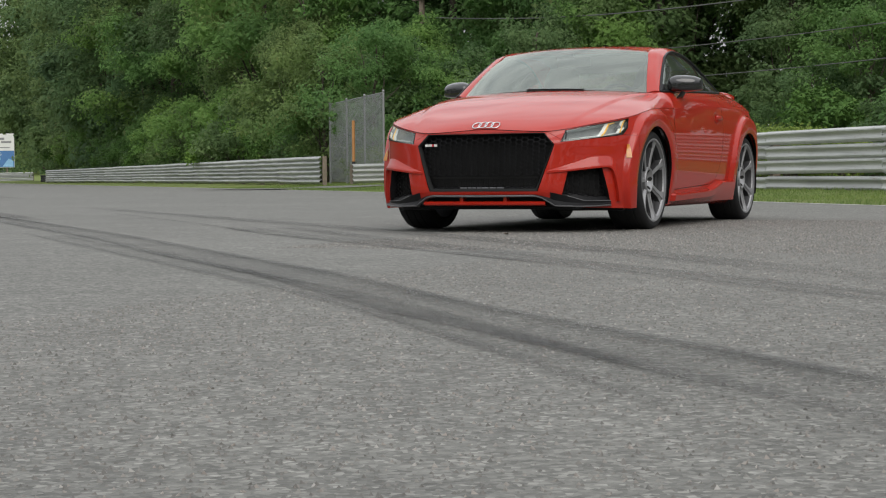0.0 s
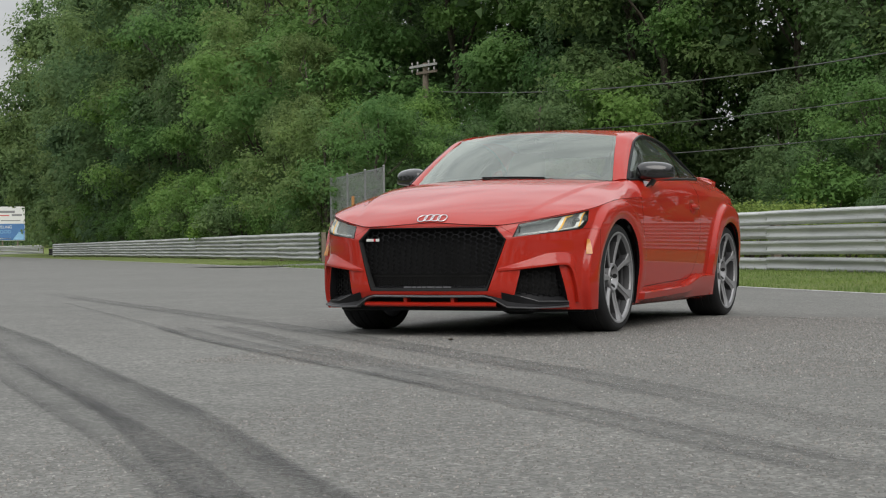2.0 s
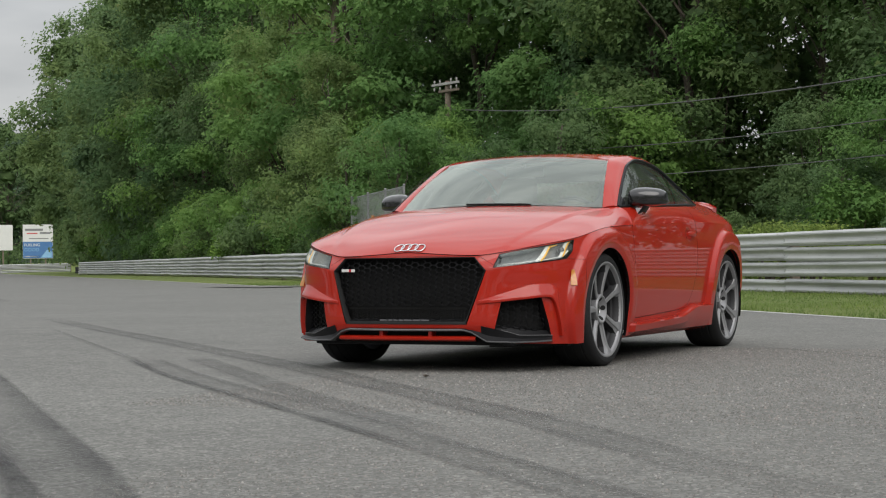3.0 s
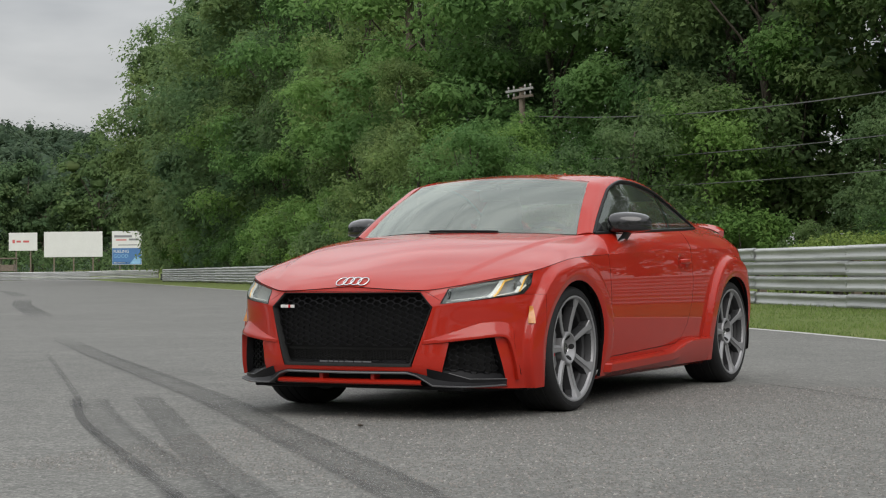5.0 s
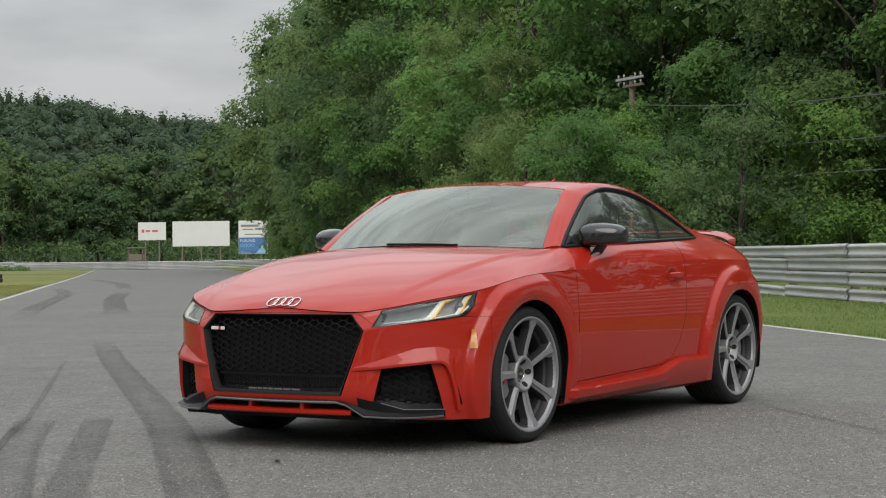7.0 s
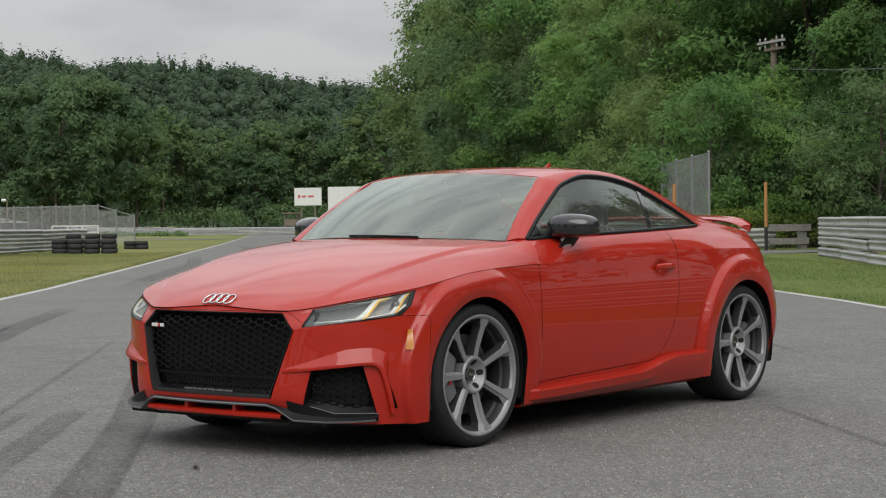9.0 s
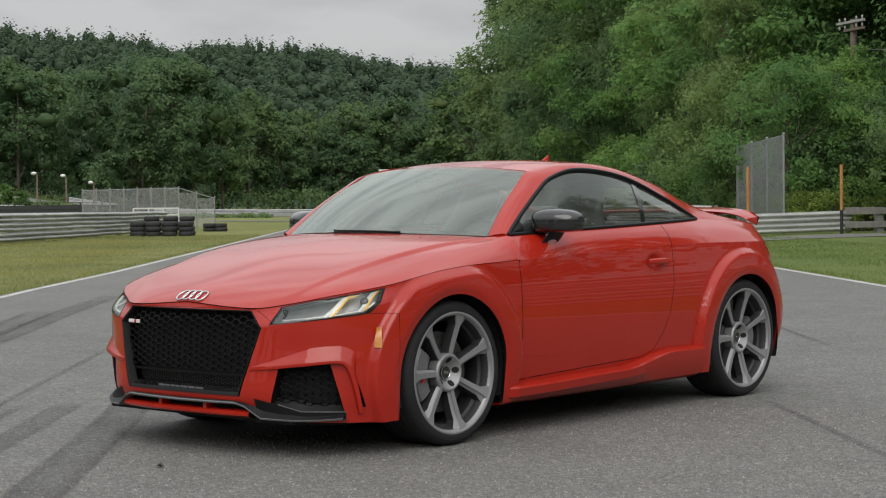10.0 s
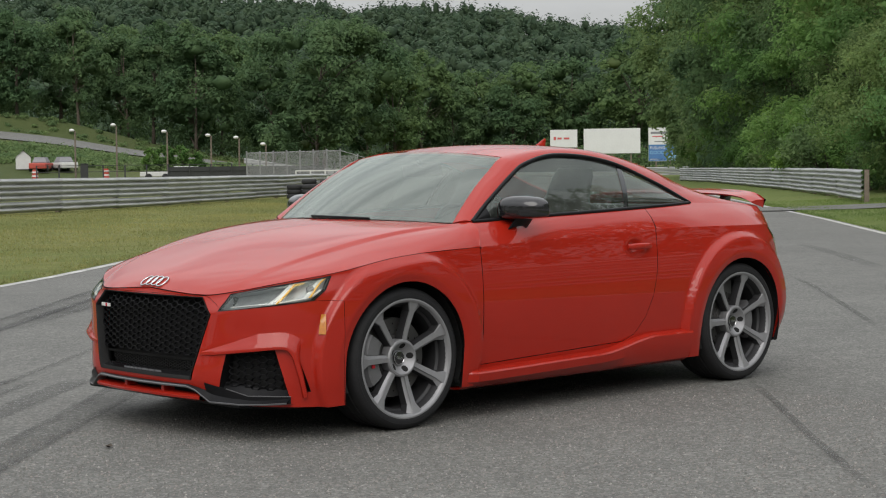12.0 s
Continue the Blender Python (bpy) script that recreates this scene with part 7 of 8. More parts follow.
# --- splitter: a black blade with a satin edge, kinked at each side, and the red bar in the slot ---
def splitter_line(n=70):
    """Front edge of the splitter from the middle to the left end."""
    pts = [(2.118, 0.0, 0.236), (2.112, 0.20, 0.237), (2.095, 0.36, 0.238), (2.085, 0.405, 0.226), (2.062, 0.485, 0.176), (2.0, 0.62, 0.170), (1.935, 0.715, 0.172), (1.868, 0.795, 0.178)]
    P = np.array(pts)
    t = np.concatenate([[0], np.cumsum(np.linalg.norm(np.diff(P, axis=0), axis=1))])
    u = np.linspace(0, t[-1], n)
    return np.stack([np.interp(u, t, P[:, k]) for k in range(3)], 1)


def splitter():
    L = splitter_line()
    bm = bmesh.new()
    rows = []
    for x, y, z in L:
        k = smooth01((y - 0.37) / 0.08)
        up = 0.016 + 0.045 * k * smooth01((0.86 - y) / 0.3)
        rows.append([bm.verts.new(p) for p in ((x - 0.09 + 0.05 * k, y * 0.97, z + up + 0.012 + 0.016 * k), (x - 0.045 + 0.035 * k, y * 0.985, z + up * (1 - 0.25 * k)), (x + 0.012, y, z + 0.008), (x + 0.018, y * 1.004, z + 0.003))])
    for a, b in zip(rows, rows[1:]):
        for j in range(3):
            bm.faces.new((a[j], b[j], b[j + 1], a[j + 1]))
    return finish(mirrored(bm), 30)


split = part("splitter", splitter(), BLACK_PLASTIC, car, "black front splitter")


def splitter_edge():
    L = splitter_line()
    bm = bmesh.new()
    rows = []
    for x, y, z in L:
        rows.append([bm.verts.new(p) for p in ((x + 0.016, y, z + 0.005), (x + 0.020, y * 1.004, z + 0.001), (x + 0.018, y * 1.003, z - 0.005), (x - 0.03, y * 0.99, z - 0.008))])
    for a, b in zip(rows, rows[1:]):
        for j in range(3):
            bm.faces.new((a[j], b[j], b[j + 1], a[j + 1]))
    return finish(mirrored(bm), 40)


part("splitter_edge", splitter_edge(), TRIM_GREY, split, "satin grey edge of the splitter")
bm = bmesh.new()
rows = []
for y in np.linspace(-0.425, 0.425, 40):
    x = 2.122 - 0.28 * abs(y) ** 2.6
    rows.append([bm.verts.new(p) for p in ((x - 0.06, y, 0.205), (x - 0.008, y, 0.202), (x + 0.002, y, 0.192), (x, y, 0.182), (x - 0.02, y, 0.174), (x - 0.10, y, 0.172))])
for a, b in zip(rows, rows[1:]):
    for j in range(5):
        bm.faces.new((a[j], b[j], b[j + 1], a[j + 1]))
slotbar = part("lower_bar", finish(bm, 50), PAINT, car)
for y in (-0.15, 0.155):
    bm = bmesh.new()
    box(bm, 2.03, 2.108, y - 0.011, y + 0.011, 0.19, 0.238, 0.004)
    part("bar_strut", bm, PAINT, slotbar)
bm = bmesh.new()
rows = [[bm.verts.new((2.05 - 0.28 * abs(y) ** 2.6, y, z)) for z in (0.17, 0.26)] for y in np.linspace(-0.5, 0.5, 20)]
for a, b in zip(rows, rows[1:]):
    bm.faces.new((a[0], b[0], b[1], a[1]))
part("slot_backing", bm, BLACK_MATT, slotbar)
bm = bmesh.new()
box(bm, 1.62, 2.02, -0.62, 0.62, 0.150, 0.176, 0.01)
part("undertray", bm, BLACK_PLASTIC, car)


def air_flap():
    bm = bmesh.new()
    box(bm, 1.60, 1.66, 0.56, 0.80, 0.135, 0.168, 0.008)
    return bm


both("wheel_deflector", air_flap, BLACK_PLASTIC, car)

# --- headlights ---
HEAD_BM = pieces["head"]


def head_at(s, z, back):
    p = body(np.array([s]), np.array([z]))[0]
    _, _, nx, ny = plan(np.array([s]))
    return Vector((p[0] - nx[0] * back, p[1] - ny[0] * back, p[2]))


def lamp_bowl():
    bm = piece(HEAD_BM, lambda s, z: body(s, z))
    bm.normal_update()
    orient(bm)
    bm.normal_update()
    for v in bm.verts:
        v.co = v.co - v.normal * (0.055 if not v.is_boundary else 0.004)
    return finish(bm, 60)


def lamp_lens():
    return finish(piece(HEAD_BM, body), 60)


for sgn in (1, -1):
    lamp = part("headlight", lamp_bowl() if sgn > 0 else flipped(lamp_bowl()), LAMP_INNER, car, "clear headlight with white and amber light guides")
    part("lens", lamp_lens() if sgn > 0 else flipped(lamp_lens()), LENS, lamp)
    rim = []
    for p, q in zip(HEAD, HEAD[1:] + HEAD[:1]):
        rim += [(p[0] + (q[0] - p[0]) * k / 8, p[1] + (q[1] - p[1]) * k / 8) for k in range(8)]
    bz = outline_strip(rim, body, 0.0012, -0.03, 0.0065, None, "bezel", None)
    part("bezel", bz if sgn > 0 else flipped(bz), BLACK_PLASTIC, lamp, "black rim of the headlight")
    s0, s1 = HEAD[0][0], HEAD[4][0]

    def guide(a, b, wa, wb, back, n=10):
        """A flat light guide bar between two spots (share of the length, height share)."""
        bm = bmesh.new()
        rows = []
        for k in np.linspace(0, 1, n):
            fs, fz = a[0] + (b[0] - a[0]) * k, a[1] + (b[1] - a[1]) * k
            s = s0 + (s1 - s0) * fs
            lo, hi = np.interp(fs, [0, 0.55, 0.8, 1.0], [0.586, 0.612, 0.632, 0.70]), np.interp(fs, [0, 0.1, 1.0], [0.60, 0.650, 0.728])
            z = lo + (hi - lo) * fz
            w = wa + (wb - wa) * k
            dv = (b[0] - a[0], b[1] - a[1])
            if abs(dv[1]) > abs(dv[0]):
                p, q = head_at(s - w, z, back), head_at(s + w, z, back)
            else:
                p, q = head_at(s, z - w, back), head_at(s, z + w, back)
            out = head_at(s, z, back - 0.008)
            rows.append([bm.verts.new((v.x, v.y * sgn, v.z)) for v in (p, out, q)])
        for r0, r1 in zip(rows, rows[1:]):
            for j in range(2):
                f = (r0[j], r1[j], r1[j + 1], r0[j + 1])
                bm.faces.new(f)
        return finish(bm, 60)

    part("light_guide", guide((0.47, 0.02), (0.66, 0.97), 0.019, 0.014, 0.022), WHITE_PIPE, lamp, "white light guide")
    part("light_guide", guide((0.76, 0.04), (0.93, 0.95), 0.016, 0.011, 0.020), WHITE_PIPE, lamp, "white light guide")
    part("light_guide", guide((0.10, 0.10), (0.90, 0.06), 0.003, 0.005, 0.022, 20), WHITE_PIPE, lamp, "white light guide")
    part("turn_signal", guide((0.515, 0.04), (0.685, 0.95), 0.007, 0.007, 0.018), AMBER_PIPE, lamp, "amber turn signal strip")
    part("turn_signal", guide((0.80, 0.08), (0.955, 0.92), 0.007, 0.006, 0.017), AMBER_PIPE, lamp, "amber turn signal strip")
    part("turn_signal", guide((0.665, 0.90), (0.77, 0.93), 0.006, 0.004, 0.019), AMBER_PIPE, lamp, "amber turn signal strip")
    bm = bmesh.new()
    c = head_at(s0 + (s1 - s0) * 0.82, 0.672, 0.03)
    bmesh.ops.create_uvsphere(bm, u_segments=20, v_segments=12, radius=0.020, matrix=Matrix.Translation((c.x, c.y * sgn, c.z)))
    part("projector", finish(bm, 80), TRIM_GREY, lamp)
    # amber side marker
    bm = bmesh.new()
    rows = []
    for z in np.linspace(0.478, 0.565, 8):
        sm = s_at(1.735) + 0.010 + (z - 0.52) * 0.16
        a, b = head_at(sm - 0.011, z, -0.010), head_at(sm + 0.011, z, -0.010)
        m = head_at(sm, z, -0.0125)
        rows.append([bm.verts.new((v.x, v.y * sgn, v.z)) for v in (a, m, b)])
    for r0, r1 in zip(rows, rows[1:]):
        for j in range(2):
            bm.faces.new((r0[j], r1[j], r1[j + 1], r0[j + 1]))
    part("side_marker", finish(bm), AMBER, car, "amber side marker reflector")
    tl = finish(piece(pieces["tail"], lambda s, z: body(s, z)), 60)
    part("tail_light", tl if sgn > 0 else flipped(tl), TAIL_RED, car)

# ---- the car: wheels ----
def lathe(profile, n=64):
    """A turned body round the y axis from (radius, y) pairs."""
    bm = bmesh.new()
    rings = [[bm.verts.new((r * math.cos(2 * math.pi * k / n), y, r * math.sin(2 * math.pi * k / n))) for k in range(n)] for r, y in profile]
    for a, b in zip(rings, rings[1:]):
        for k in range(n):
            bm.faces.new((a[k], b[k], b[(k + 1) % n], a[(k + 1) % n]))
    return bm


def wheel(m):
    """One wheel with its face towards +y, hub in the origin."""
    w = part("wheel", finish(lathe([(0.262, -0.13), (0.330 * 0.965, -0.128), (0.326, -0.112), (0.3302, -0.09), (0.3305, -0.06), (0.3265, -0.057), (0.3265, -0.05), (0.3305, -0.047), (0.3305, -0.01), (0.3265, -0.007), (0.3265, 0.0), (0.3305, 0.003),
                                    (0.3305, 0.045), (0.3265, 0.048), (0.3265, 0.055), (0.330, 0.058), (0.328, 0.092), (0.321, 0.106), (0.312, 0.114), (0.302, 0.118), (0.300, 0.117), (0.292, 0.119), (0.280, 0.116), (0.272, 0.112), (0.266, 0.104)], 96), 30), TYRE, car, "low-profile black tyre on a seven-spoke alloy wheel")
    w.matrix_basis = m
    part("rim", finish(lathe([(0.258, 0.096), (0.262, 0.106), (0.268, 0.111), (0.277, 0.114), (0.2785, 0.117), (0.272, 0.118), (0.264, 0.114)], 96), 30), RIM_GREY, w, "grey alloy rim")
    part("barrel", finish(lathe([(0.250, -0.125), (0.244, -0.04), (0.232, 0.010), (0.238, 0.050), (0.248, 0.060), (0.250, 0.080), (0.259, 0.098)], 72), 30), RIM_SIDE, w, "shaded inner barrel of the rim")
    prof = np.linspace(0, 1, 9)
    for k in range(7):
        bm = bmesh.new()
        ang = 2 * math.pi * k / 7 + math.pi / 2 + 0.05
        rows = []
        for t in prof:
            r = 0.076 + t * 0.190
            half = 0.0165 + 0.0060 * t + 0.026 * smooth01((t - 0.76) / 0.24)
            y = 0.080 + 0.029 * t ** 1.6
            rows.append([(r, -half - 0.004, y - 0.050), (r, -half, y - 0.006), (r, -half * 0.90, y), (r, half * 0.30, y + 0.001), (r, half * 0.46, y - 0.006), (r, half, y - 0.014), (r, half + 0.004, y - 0.052)])
        V = []
        for row in rows:
            V.append([bm.verts.new((r * math.cos(ang) - o * math.sin(ang), y, r * math.sin(ang) + o * math.cos(ang))) for r, o, y in row])
        for a, b in zip(V, V[1:]):
            for j in range(6):
                # side walls take the darker grey, their shade as colour
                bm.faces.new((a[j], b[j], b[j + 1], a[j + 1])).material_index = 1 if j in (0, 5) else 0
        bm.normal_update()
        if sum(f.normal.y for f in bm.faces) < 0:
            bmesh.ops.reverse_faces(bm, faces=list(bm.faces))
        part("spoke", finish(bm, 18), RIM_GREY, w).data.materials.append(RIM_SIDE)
    # the hub is a hollow cone with the cap at its bottom; black discs on its wall stand for the shade in five holes
    hub = part("hub", finish(lathe([(0.088, 0.030), (0.088, 0.078), (0.083, 0.085), (0.075, 0.086), (0.037, 0.050), (0.0005, 0.050)], 56), 30), RIM_GREY, w)
    cap = part("hub_cap", finish(lathe([(0.032, 0.048), (0.032, 0.058), (0.028, 0.061), (0.0005, 0.062)], 36), 30), BLACK_GLOSS, w, "black hub cap with a chrome ring")
    bm = bmesh.new()
    tube(bm, [(0.0305 * math.cos(a), 0.0602, 0.0305 * math.sin(a)) for a in np.linspace(0, 2 * math.pi, 36)], 0.0022, 6, False)
    for i in range(4):
        tube(bm, [((i - 1.5) * 0.0078 + 0.0054 * math.cos(a), 0.0632, 0.0054 * math.sin(a)) for a in np.linspace(0, 2 * math.pi, 18)], 0.0011, 5, False)
    part("cap_ring", bm, CHROME, cap)
    for k in range(5):
        a = 2 * math.pi * k / 5 + 0.3
        out, up, side = Vector((math.cos(a), 0, math.sin(a))), Vector((0, 1, 0)), Vector((-math.sin(a), 0, math.cos(a)))
        nrm, slope = (up * 0.726 - out * 0.688), (out * 0.726 + up * 0.688)
        bm = bmesh.new()
        rim_ = [bm.verts.new(out * 0.057 + up * 0.069 + nrm * 0.0012 + side * 0.0150 * math.cos(q_) + slope * 0.0175 * math.sin(q_)) for q_ in np.linspace(0, 2 * math.pi, 20, endpoint=False)]
        deep_ = [bm.verts.new(v.co - nrm * 0.02) for v in rim_]
        bm.faces.new(rim_)
        for i in range(20):
            bm.faces.new((rim_[i], deep_[i], deep_[(i + 1) % 20], rim_[(i + 1) % 20]))
        bmesh.ops.recalc_face_normals(bm, faces=bm.faces)
        part("bolt_hole", bm, BLACK_MATT, hub)
    return w


def brake(xc, sgn, front):
    root = part("brake_disc", finish(lathe([(0.06, 0.03), (0.10, 0.035), (0.105, 0.022), (0.185 if front else 0.155, 0.022), (0.185 if front else 0.155, -0.01), (0.06, -0.01)], 64), 30), DISC_STEEL, car, "drilled steel brake disc")
    root.matrix_basis = Matrix.Translation((xc, sgn * 0.765, HUB_Z)) @ Matrix.Rotation(0 if sgn > 0 else math.pi, 4, "Z")
    bm = bmesh.new()
    # flat black dots stand for the dark inside the drillings
    for k in range(18):
        for j in range(2):
            a = 2 * math.pi * (k + 0.5 * j) / 18
            r = 0.127 + 0.03 * j
            bmesh.ops.create_circle(bm, cap_ends=True, segments=8, radius=0.0042, matrix=Matrix.Translation((r * math.cos(a), 0.0226, r * math.sin(a))) @ Matrix.Rotation(radians(90), 4, "X"))
    tagged(part("drill_hole", bm, BLACK_MATT, root), kind="stuff")
    bm = bmesh.new()
    mid = (0.0 if front else math.pi) if sgn > 0 else (math.pi if front else 0.0)
    lines = []
    for a in np.linspace(mid - 0.62, mid + 0.62, 12):
        row = []
        for r, y in ((0.215, -0.03), (0.218, 0.055), (0.20, 0.074), (0.165, 0.078), (0.128, 0.070), (0.122, 0.03)):
            r2 = r * (1.0 if front else 0.86)
            row.append(bm.verts.new((r2 * math.cos(a), y * (1 - 0.12 * abs(a - mid)), r2 * math.sin(a))))
        lines.append(row)
    for p, q_ in zip(lines, lines[1:]):
        for j in range(5):
            bm.faces.new((p[j], q_[j], q_[j + 1], p[j + 1]))
    bm.faces.new(lines[0])
    bm.faces.new(lines[-1][::-1])
    bm.normal_update()
    cal = part("brake_caliper", finish(bm, 30), CALIPER, root)
    if front:
        bm = bmesh.new()
        r = 0.168
        box(bm, r * math.cos(mid) - 0.010, r * math.cos(mid) + 0.010, 0.075, 0.0805, -0.034, -0.008, 0.002)
        part("caliper_mark", bm, RED_MARK, cal)


for xc in (WB, -WB):
    for sgn in (1, -1):
        wheel(Matrix.Translation((xc, sgn * 0.772, HUB_Z)) @ Matrix.Rotation(0 if sgn > 0 else math.pi, 4, "Z") @ Matrix.Rotation(-0.20, 4, "Y"))
        brake(xc, sgn, xc > 0)

# ---- the car: mirrors, handles, wing, aerial, wipers ----
def mirror_head():
    bm = bmesh.new()
    bmesh.ops.create_uvsphere(bm, u_segments=40, v_segments=24, radius=1.0)
    for v in bm.verts:
        x, y, z = v.co
        sq = lambda t, e: math.copysign(abs(t) ** e, t)
        x2, y2, z2 = sq(x, 0.8), sq(y, 0.52), sq(z, 0.72)
        if z < 0:
            z2 = -0.62 * abs(z) ** 0.34
        if x < 0:
            x2 *= 0.45
        k = 1 - 0.18 * max(0, y2)
        v.co = Vector((0.455 + 0.088 * x2 * k - 0.035 * y2, 0.882 + 0.118 * y2, 0.994 + 0.070 * z2 * k + (0.006 if z > 0 else 0)))
    return finish(bm, 60)


def mirror_foot():
    bm = bmesh.new()
    rows = []
    for k in np.linspace(0, 1, 8):
        c = Vector((0.474, 0.822, 0.886)).lerp(Vector((0.448, 0.868, 0.958)), k)
        w, h = 0.068 - 0.004 * k, 0.032 + 0.014 * k * k
        rows.append([bm.verts.new((c.x + w * math.cos(a), c.y + 0.036 * math.sin(a), c.z + h * math.sin(a))) for a in np.linspace(0, 2 * math.pi, 14, endpoint=False)])
    for a, b in zip(rows, rows[1:]):
        for j in range(14):
            bm.faces.new((a[j], b[j], b[(j + 1) % 14], a[(j + 1) % 14]))
    return finish(bm, 60)


mirrors = both("door_mirror", mirror_head, BLACK_GLOSS, car, "gloss black door mirror")
for mm, sgn in zip(mirrors, (1, -1)):
    f = mirror_foot()
    part("mirror_foot", f if sgn > 0 else flipped(f), BLACK_PLASTIC, mm)
    bm = bmesh.new()
    rows = []
    for a in np.linspace(-0.3, 1.0, 16):
        y = 0.88 + 0.104 * a
        x = 0.455 + 0.0895 * (1 - abs(a) ** 2.6) ** 0.6 * (1 - 0.16 * max(0, a)) - 0.035 * a + 0.0015
        rows.append([bm.verts.new((x, y * sgn, z)) for z in (0.985, 0.9895, 0.994)])
    for p, q_ in zip(rows, rows[1:]):
        for j in range(2):
            bm.faces.new((p[j], q_[j], q_[j + 1], p[j + 1]))
    part("indicator_strip", bm, BLACK_MATT, mm)


def handle():
    bm = bmesh.new()
    rows = []
    for k in np.linspace(0, 1, 14):
        x = -0.285 - 0.185 * k
        e = math.sin(math.pi * min(max(k, 0.03), 0.97)) ** 0.35
        y0 = 0.8835
        rows.append([bm.verts.new((x, y0 + 0.010 + 0.022 * e * 0.9 + 0.010 * math.cos(a) * e, 0.787 + 0.017 * math.sin(a) * (0.55 + 0.45 * e))) for a in np.linspace(0, 2 * math.pi, 12, endpoint=False)])
    for a, b in zip(rows, rows[1:]):
        for j in range(12):
            bm.faces.new((a[j], b[j], b[(j + 1) % 12], a[(j + 1) % 12]))
    bm.faces.new(rows[0])
    bm.faces.new(rows[-1][::-1])
    return finish(bm, 60)


for d, sgn in zip(doors, (1, -1)):
    h = handle()
    part("door_handle", h if sgn > 0 else flipped(h), PAINT, d)

# rear wing on two black struts
bm = bmesh.new()
rows = []
for y in np.linspace(-0.66, 0.66, 45):
    k = abs(y) / 0.66
    x0, x1 = -1.60 - 0.05 * k ** 3, -1.83 + 0.05 * k ** 4
    z = 1.048 - 0.028 * k ** 3 - 0.03 * k ** 12
    th = 0.020 + 0.018 * smooth01((k - 0.86) / 0.12)
    rows.append([bm.verts.new(p) for p in ((x0, y, z), (x0 - 0.05, y, z + 0.010), (x0 - 0.15, y, z + 0.012), (x1, y, z + 0.018), (x1 - 0.006, y, z + 0.006), (x1 + 0.01, y, z - th), (x0 - 0.12, y, z - th * 0.9), (x0 - 0.02, y, z - 0.010))])
for a, b in zip(rows, rows[1:]):
    for j in range(8):
        bm.faces.new((a[j], b[j], b[(j + 1) % 8], a[(j + 1) % 8]))
bm.faces.new(rows[0])
bm.faces.new(rows[-1][::-1])
bmesh.ops.recalc_face_normals(bm, faces=bm.faces)
wing = part("rear_wing", finish(bm, 45), PAINT, car, "fixed red rear wing")
for y in (-0.42, 0.42):
    bm = bmesh.new()
    rows = [[bm.verts.new((cx + 0.055 * math.cos(a), y + 0.012 * math.sin(a), z)) for a in np.linspace(0, 2 * math.pi, 14, endpoint=False)] for cx, z in ((-1.70, 0.95), (-1.71, 0.99), (-1.735, 1.034))]
    for a, b in zip(rows, rows[1:]):
        for j in range(14):
            bm.faces.new((a[j], b[j], b[(j + 1) % 14], a[(j + 1) % 14]))
    part("wing_strut", finish(bm, 60), BLACK_GLOSS, wing)

bm = bmesh.new()
rows = [[bm.verts.new((x + w * math.cos(a), 0.014 * math.sin(a) * h, z)) for a in np.linspace(0, 2 * math.pi, 14, endpoint=False)] for x, z, w, h in ((-0.55, 1.296, 0.065, 1.0), (-0.565, 1.323, 0.045, 0.8), (-0.59, 1.348, 0.026, 0.5), (-0.61, 1.368, 0.008, 0.2))]
for a, b in zip(rows, rows[1:]):
    for j in range(14):
        bm.faces.new((a[j], b[j], b[(j + 1) % 14], a[(j + 1) % 14]))
bm.faces.new(rows[-1])
part("roof_aerial", finish(bm, 60), PAINT, car)

for y0, y1 in ((0.30, -0.12),):
    bm = bmesh.new()
    pts = []
    for k in np.linspace(0, 1, 8):
        y = y0 + (y1 - y0) * k
        p = screen_point(np.array([abs(y) / 0.688]), np.array([0.006 + 0.012 * k]))[0]
        pts.append((p[0] + 0.004, y, p[2] + 0.003))
    tube(bm, pts, 0.0045, 6)
    part("wiper", bm, BLACK_PLASTIC, car)

# ---- the car: cabin ----
bm = bmesh.new()
box(bm, -1.35, 0.95, -0.76, 0.76, 0.30, 0.62, 0.03)
part("cabin_floor", bm, CABIN, car)
bm = bmesh.new()
rows = []
for y in np.linspace(-0.72, 0.72, 25):
    k = (abs(y) / 0.72) ** 4
    hump = 0.028 * math.exp(-(((y - 0.36) / 0.16) ** 2))
    rows.append([bm.verts.new(p) for p in ((0.98 - 0.24 * (abs(y) / 0.72) ** 2, y, 0.925), (0.72 - 0.06 * k, y, 0.918 + hump), (0.56, y, 0.895 + hump), (0.535, y, 0.82), (0.56, y, 0.55))])
for a, b in zip(rows, rows[1:]):
    for j in range(4):
        bm.faces.new((a[j], b[j], b[j + 1], a[j + 1]))
part("dashboard", finish(bm, 45), CABIN, car)
bm = bmesh.new()
tube(bm, [(0.40 + 0.05 * math.sin(a), 0.37 + 0.18 * math.cos(a), 0.84 + 0.175 * math.sin(a)) for a in np.linspace(0, 2 * math.pi, 36)], 0.015, 8, False)
box(bm, 0.40, 0.46, 0.30, 0.44, 0.79, 0.88, 0.015)
box(bm, 0.41, 0.43, 0.20, 0.54, 0.825, 0.85, 0.006)
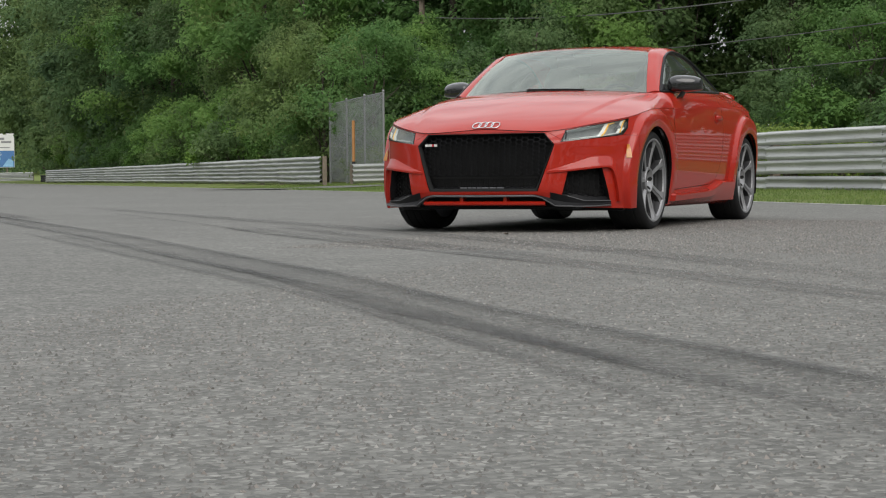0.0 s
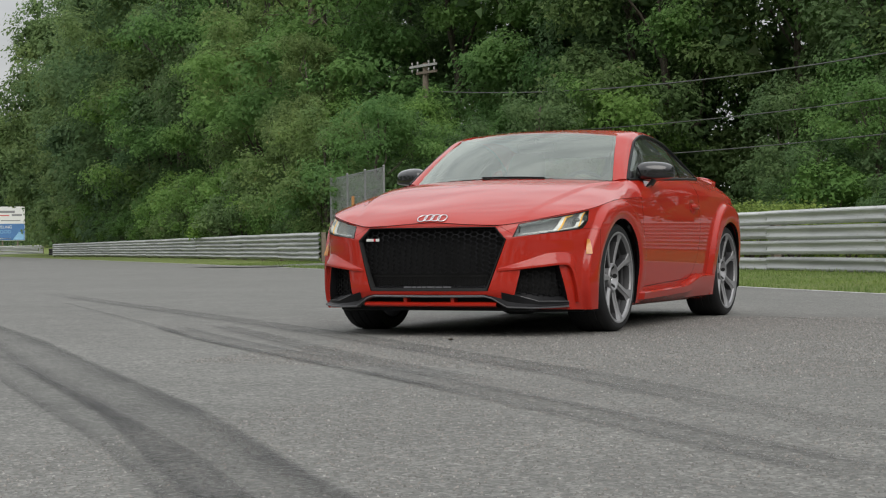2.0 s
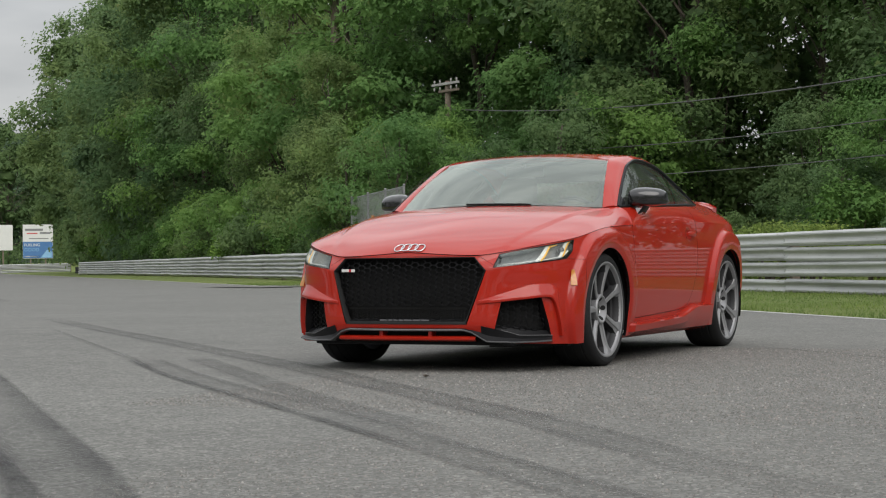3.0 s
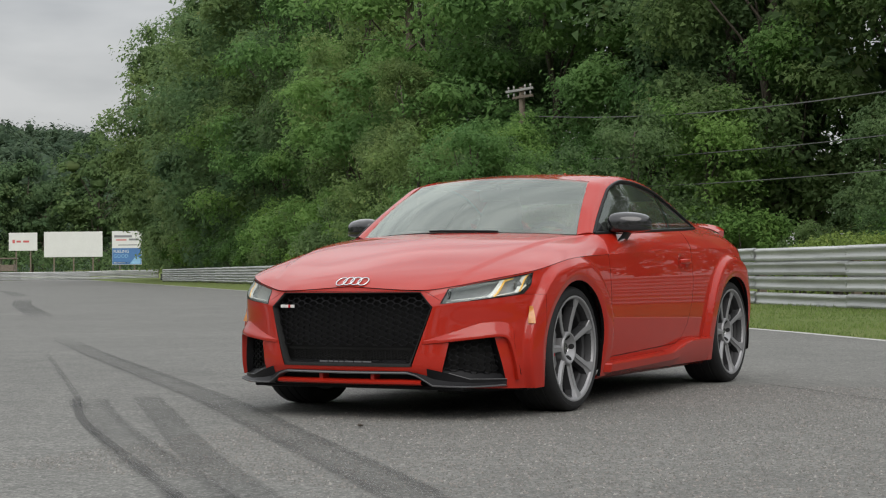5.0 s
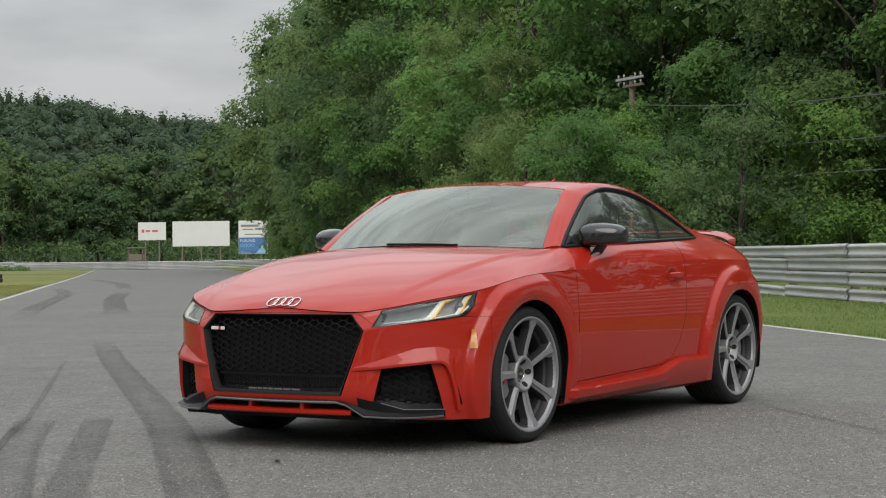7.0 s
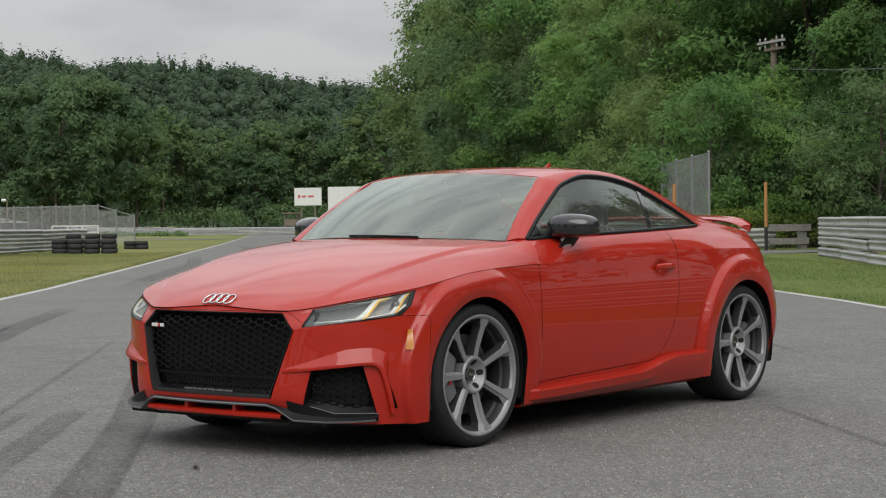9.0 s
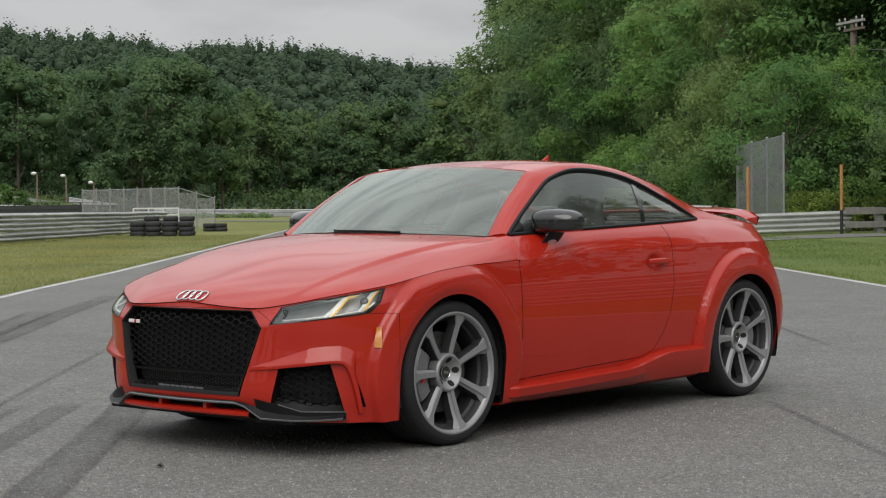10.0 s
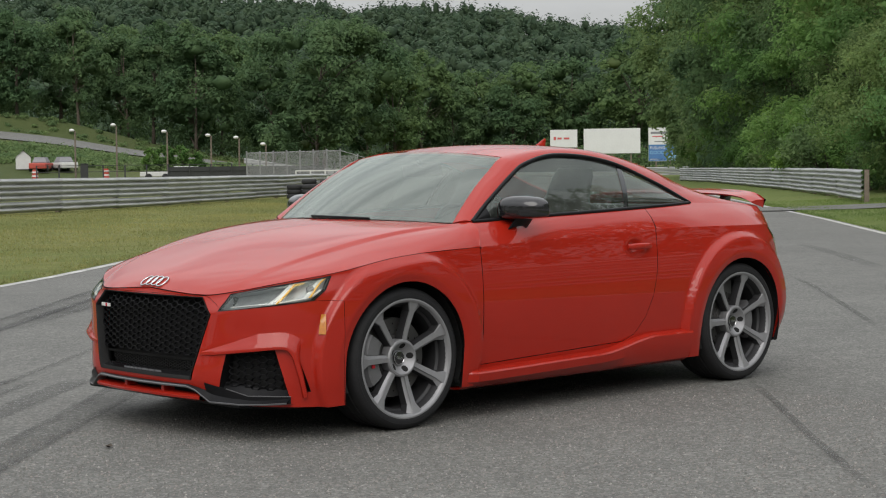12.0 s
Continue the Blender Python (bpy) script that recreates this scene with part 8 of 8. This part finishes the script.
part("steering_wheel", finish(bm, 50), BLACK_PLASTIC, car)
for y in (0.37, -0.37):
    bm = bmesh.new()
    box(bm, -0.32, 0.20, y - 0.25, y + 0.25, 0.50, 0.66, 0.05)
    seat = part("seat", finish(bm, 60), LEATHER, car)
    bm = bmesh.new()
    rows = []
    for k in np.linspace(0, 1, 14):
        z = 0.60 + 0.60 * k
        w = 0.25 - 0.05 * k - 0.07 * smooth01((k - 0.55) / 0.2) - 0.02 * smooth01((k - 0.9) / 0.1)
        cx = -0.26 - 0.20 * k + 0.02 * math.sin(math.pi * k)
        d = 0.075 - 0.03 * k
        rows.append([bm.verts.new((cx + d * math.copysign(abs(math.cos(a)) ** 0.6, math.cos(a)), y + w * math.copysign(abs(math.sin(a)) ** 0.6, math.sin(a)), z)) for a in np.linspace(0, 2 * math.pi, 20, endpoint=False)])
    for a, b in zip(rows, rows[1:]):
        for j in range(20):
            bm.faces.new((a[j], b[j], b[(j + 1) % 20], a[(j + 1) % 20]))
    bm.faces.new(rows[-1])
    part("seat_back", finish(bm, 60), LEATHER, seat)
bm = bmesh.new()
box(bm, -1.12, -0.92, -0.58, 0.58, 0.55, 0.99, 0.05)
part("rear_bench", finish(bm, 60), LEATHER, car)
bm = bmesh.new()
box(bm, -0.012, 0.012, -0.125, 0.125, -0.035, 0.035, 0.010)
tube(bm, [(0.0, 0, 0.03), (0.03, 0, 0.06)], 0.012, 8)
rv = part("rear_view_mirror", finish(bm, 50), BLACK_PLASTIC, car)
rv.matrix_basis = Matrix.Translation((0.34, 0.0, 1.195)) @ Matrix.Rotation(0.15, 4, "Y") @ Matrix.Rotation(0.2, 4, "Z")
bm = bmesh.new()
rows = [[bm.verts.new((x, y, z - 0.022)) for y in np.linspace(-0.54, 0.54, 9)] for x, z in ((0.30, 1.258), (0.0, 1.30), (-0.4, 1.285), (-0.8, 1.20))]
for a, b in zip(rows, rows[1:]):
    for j in range(8):
        bm.faces.new((a[j], b[j], b[j + 1], a[j + 1]))
part("headlining", bm, CABIN, car)
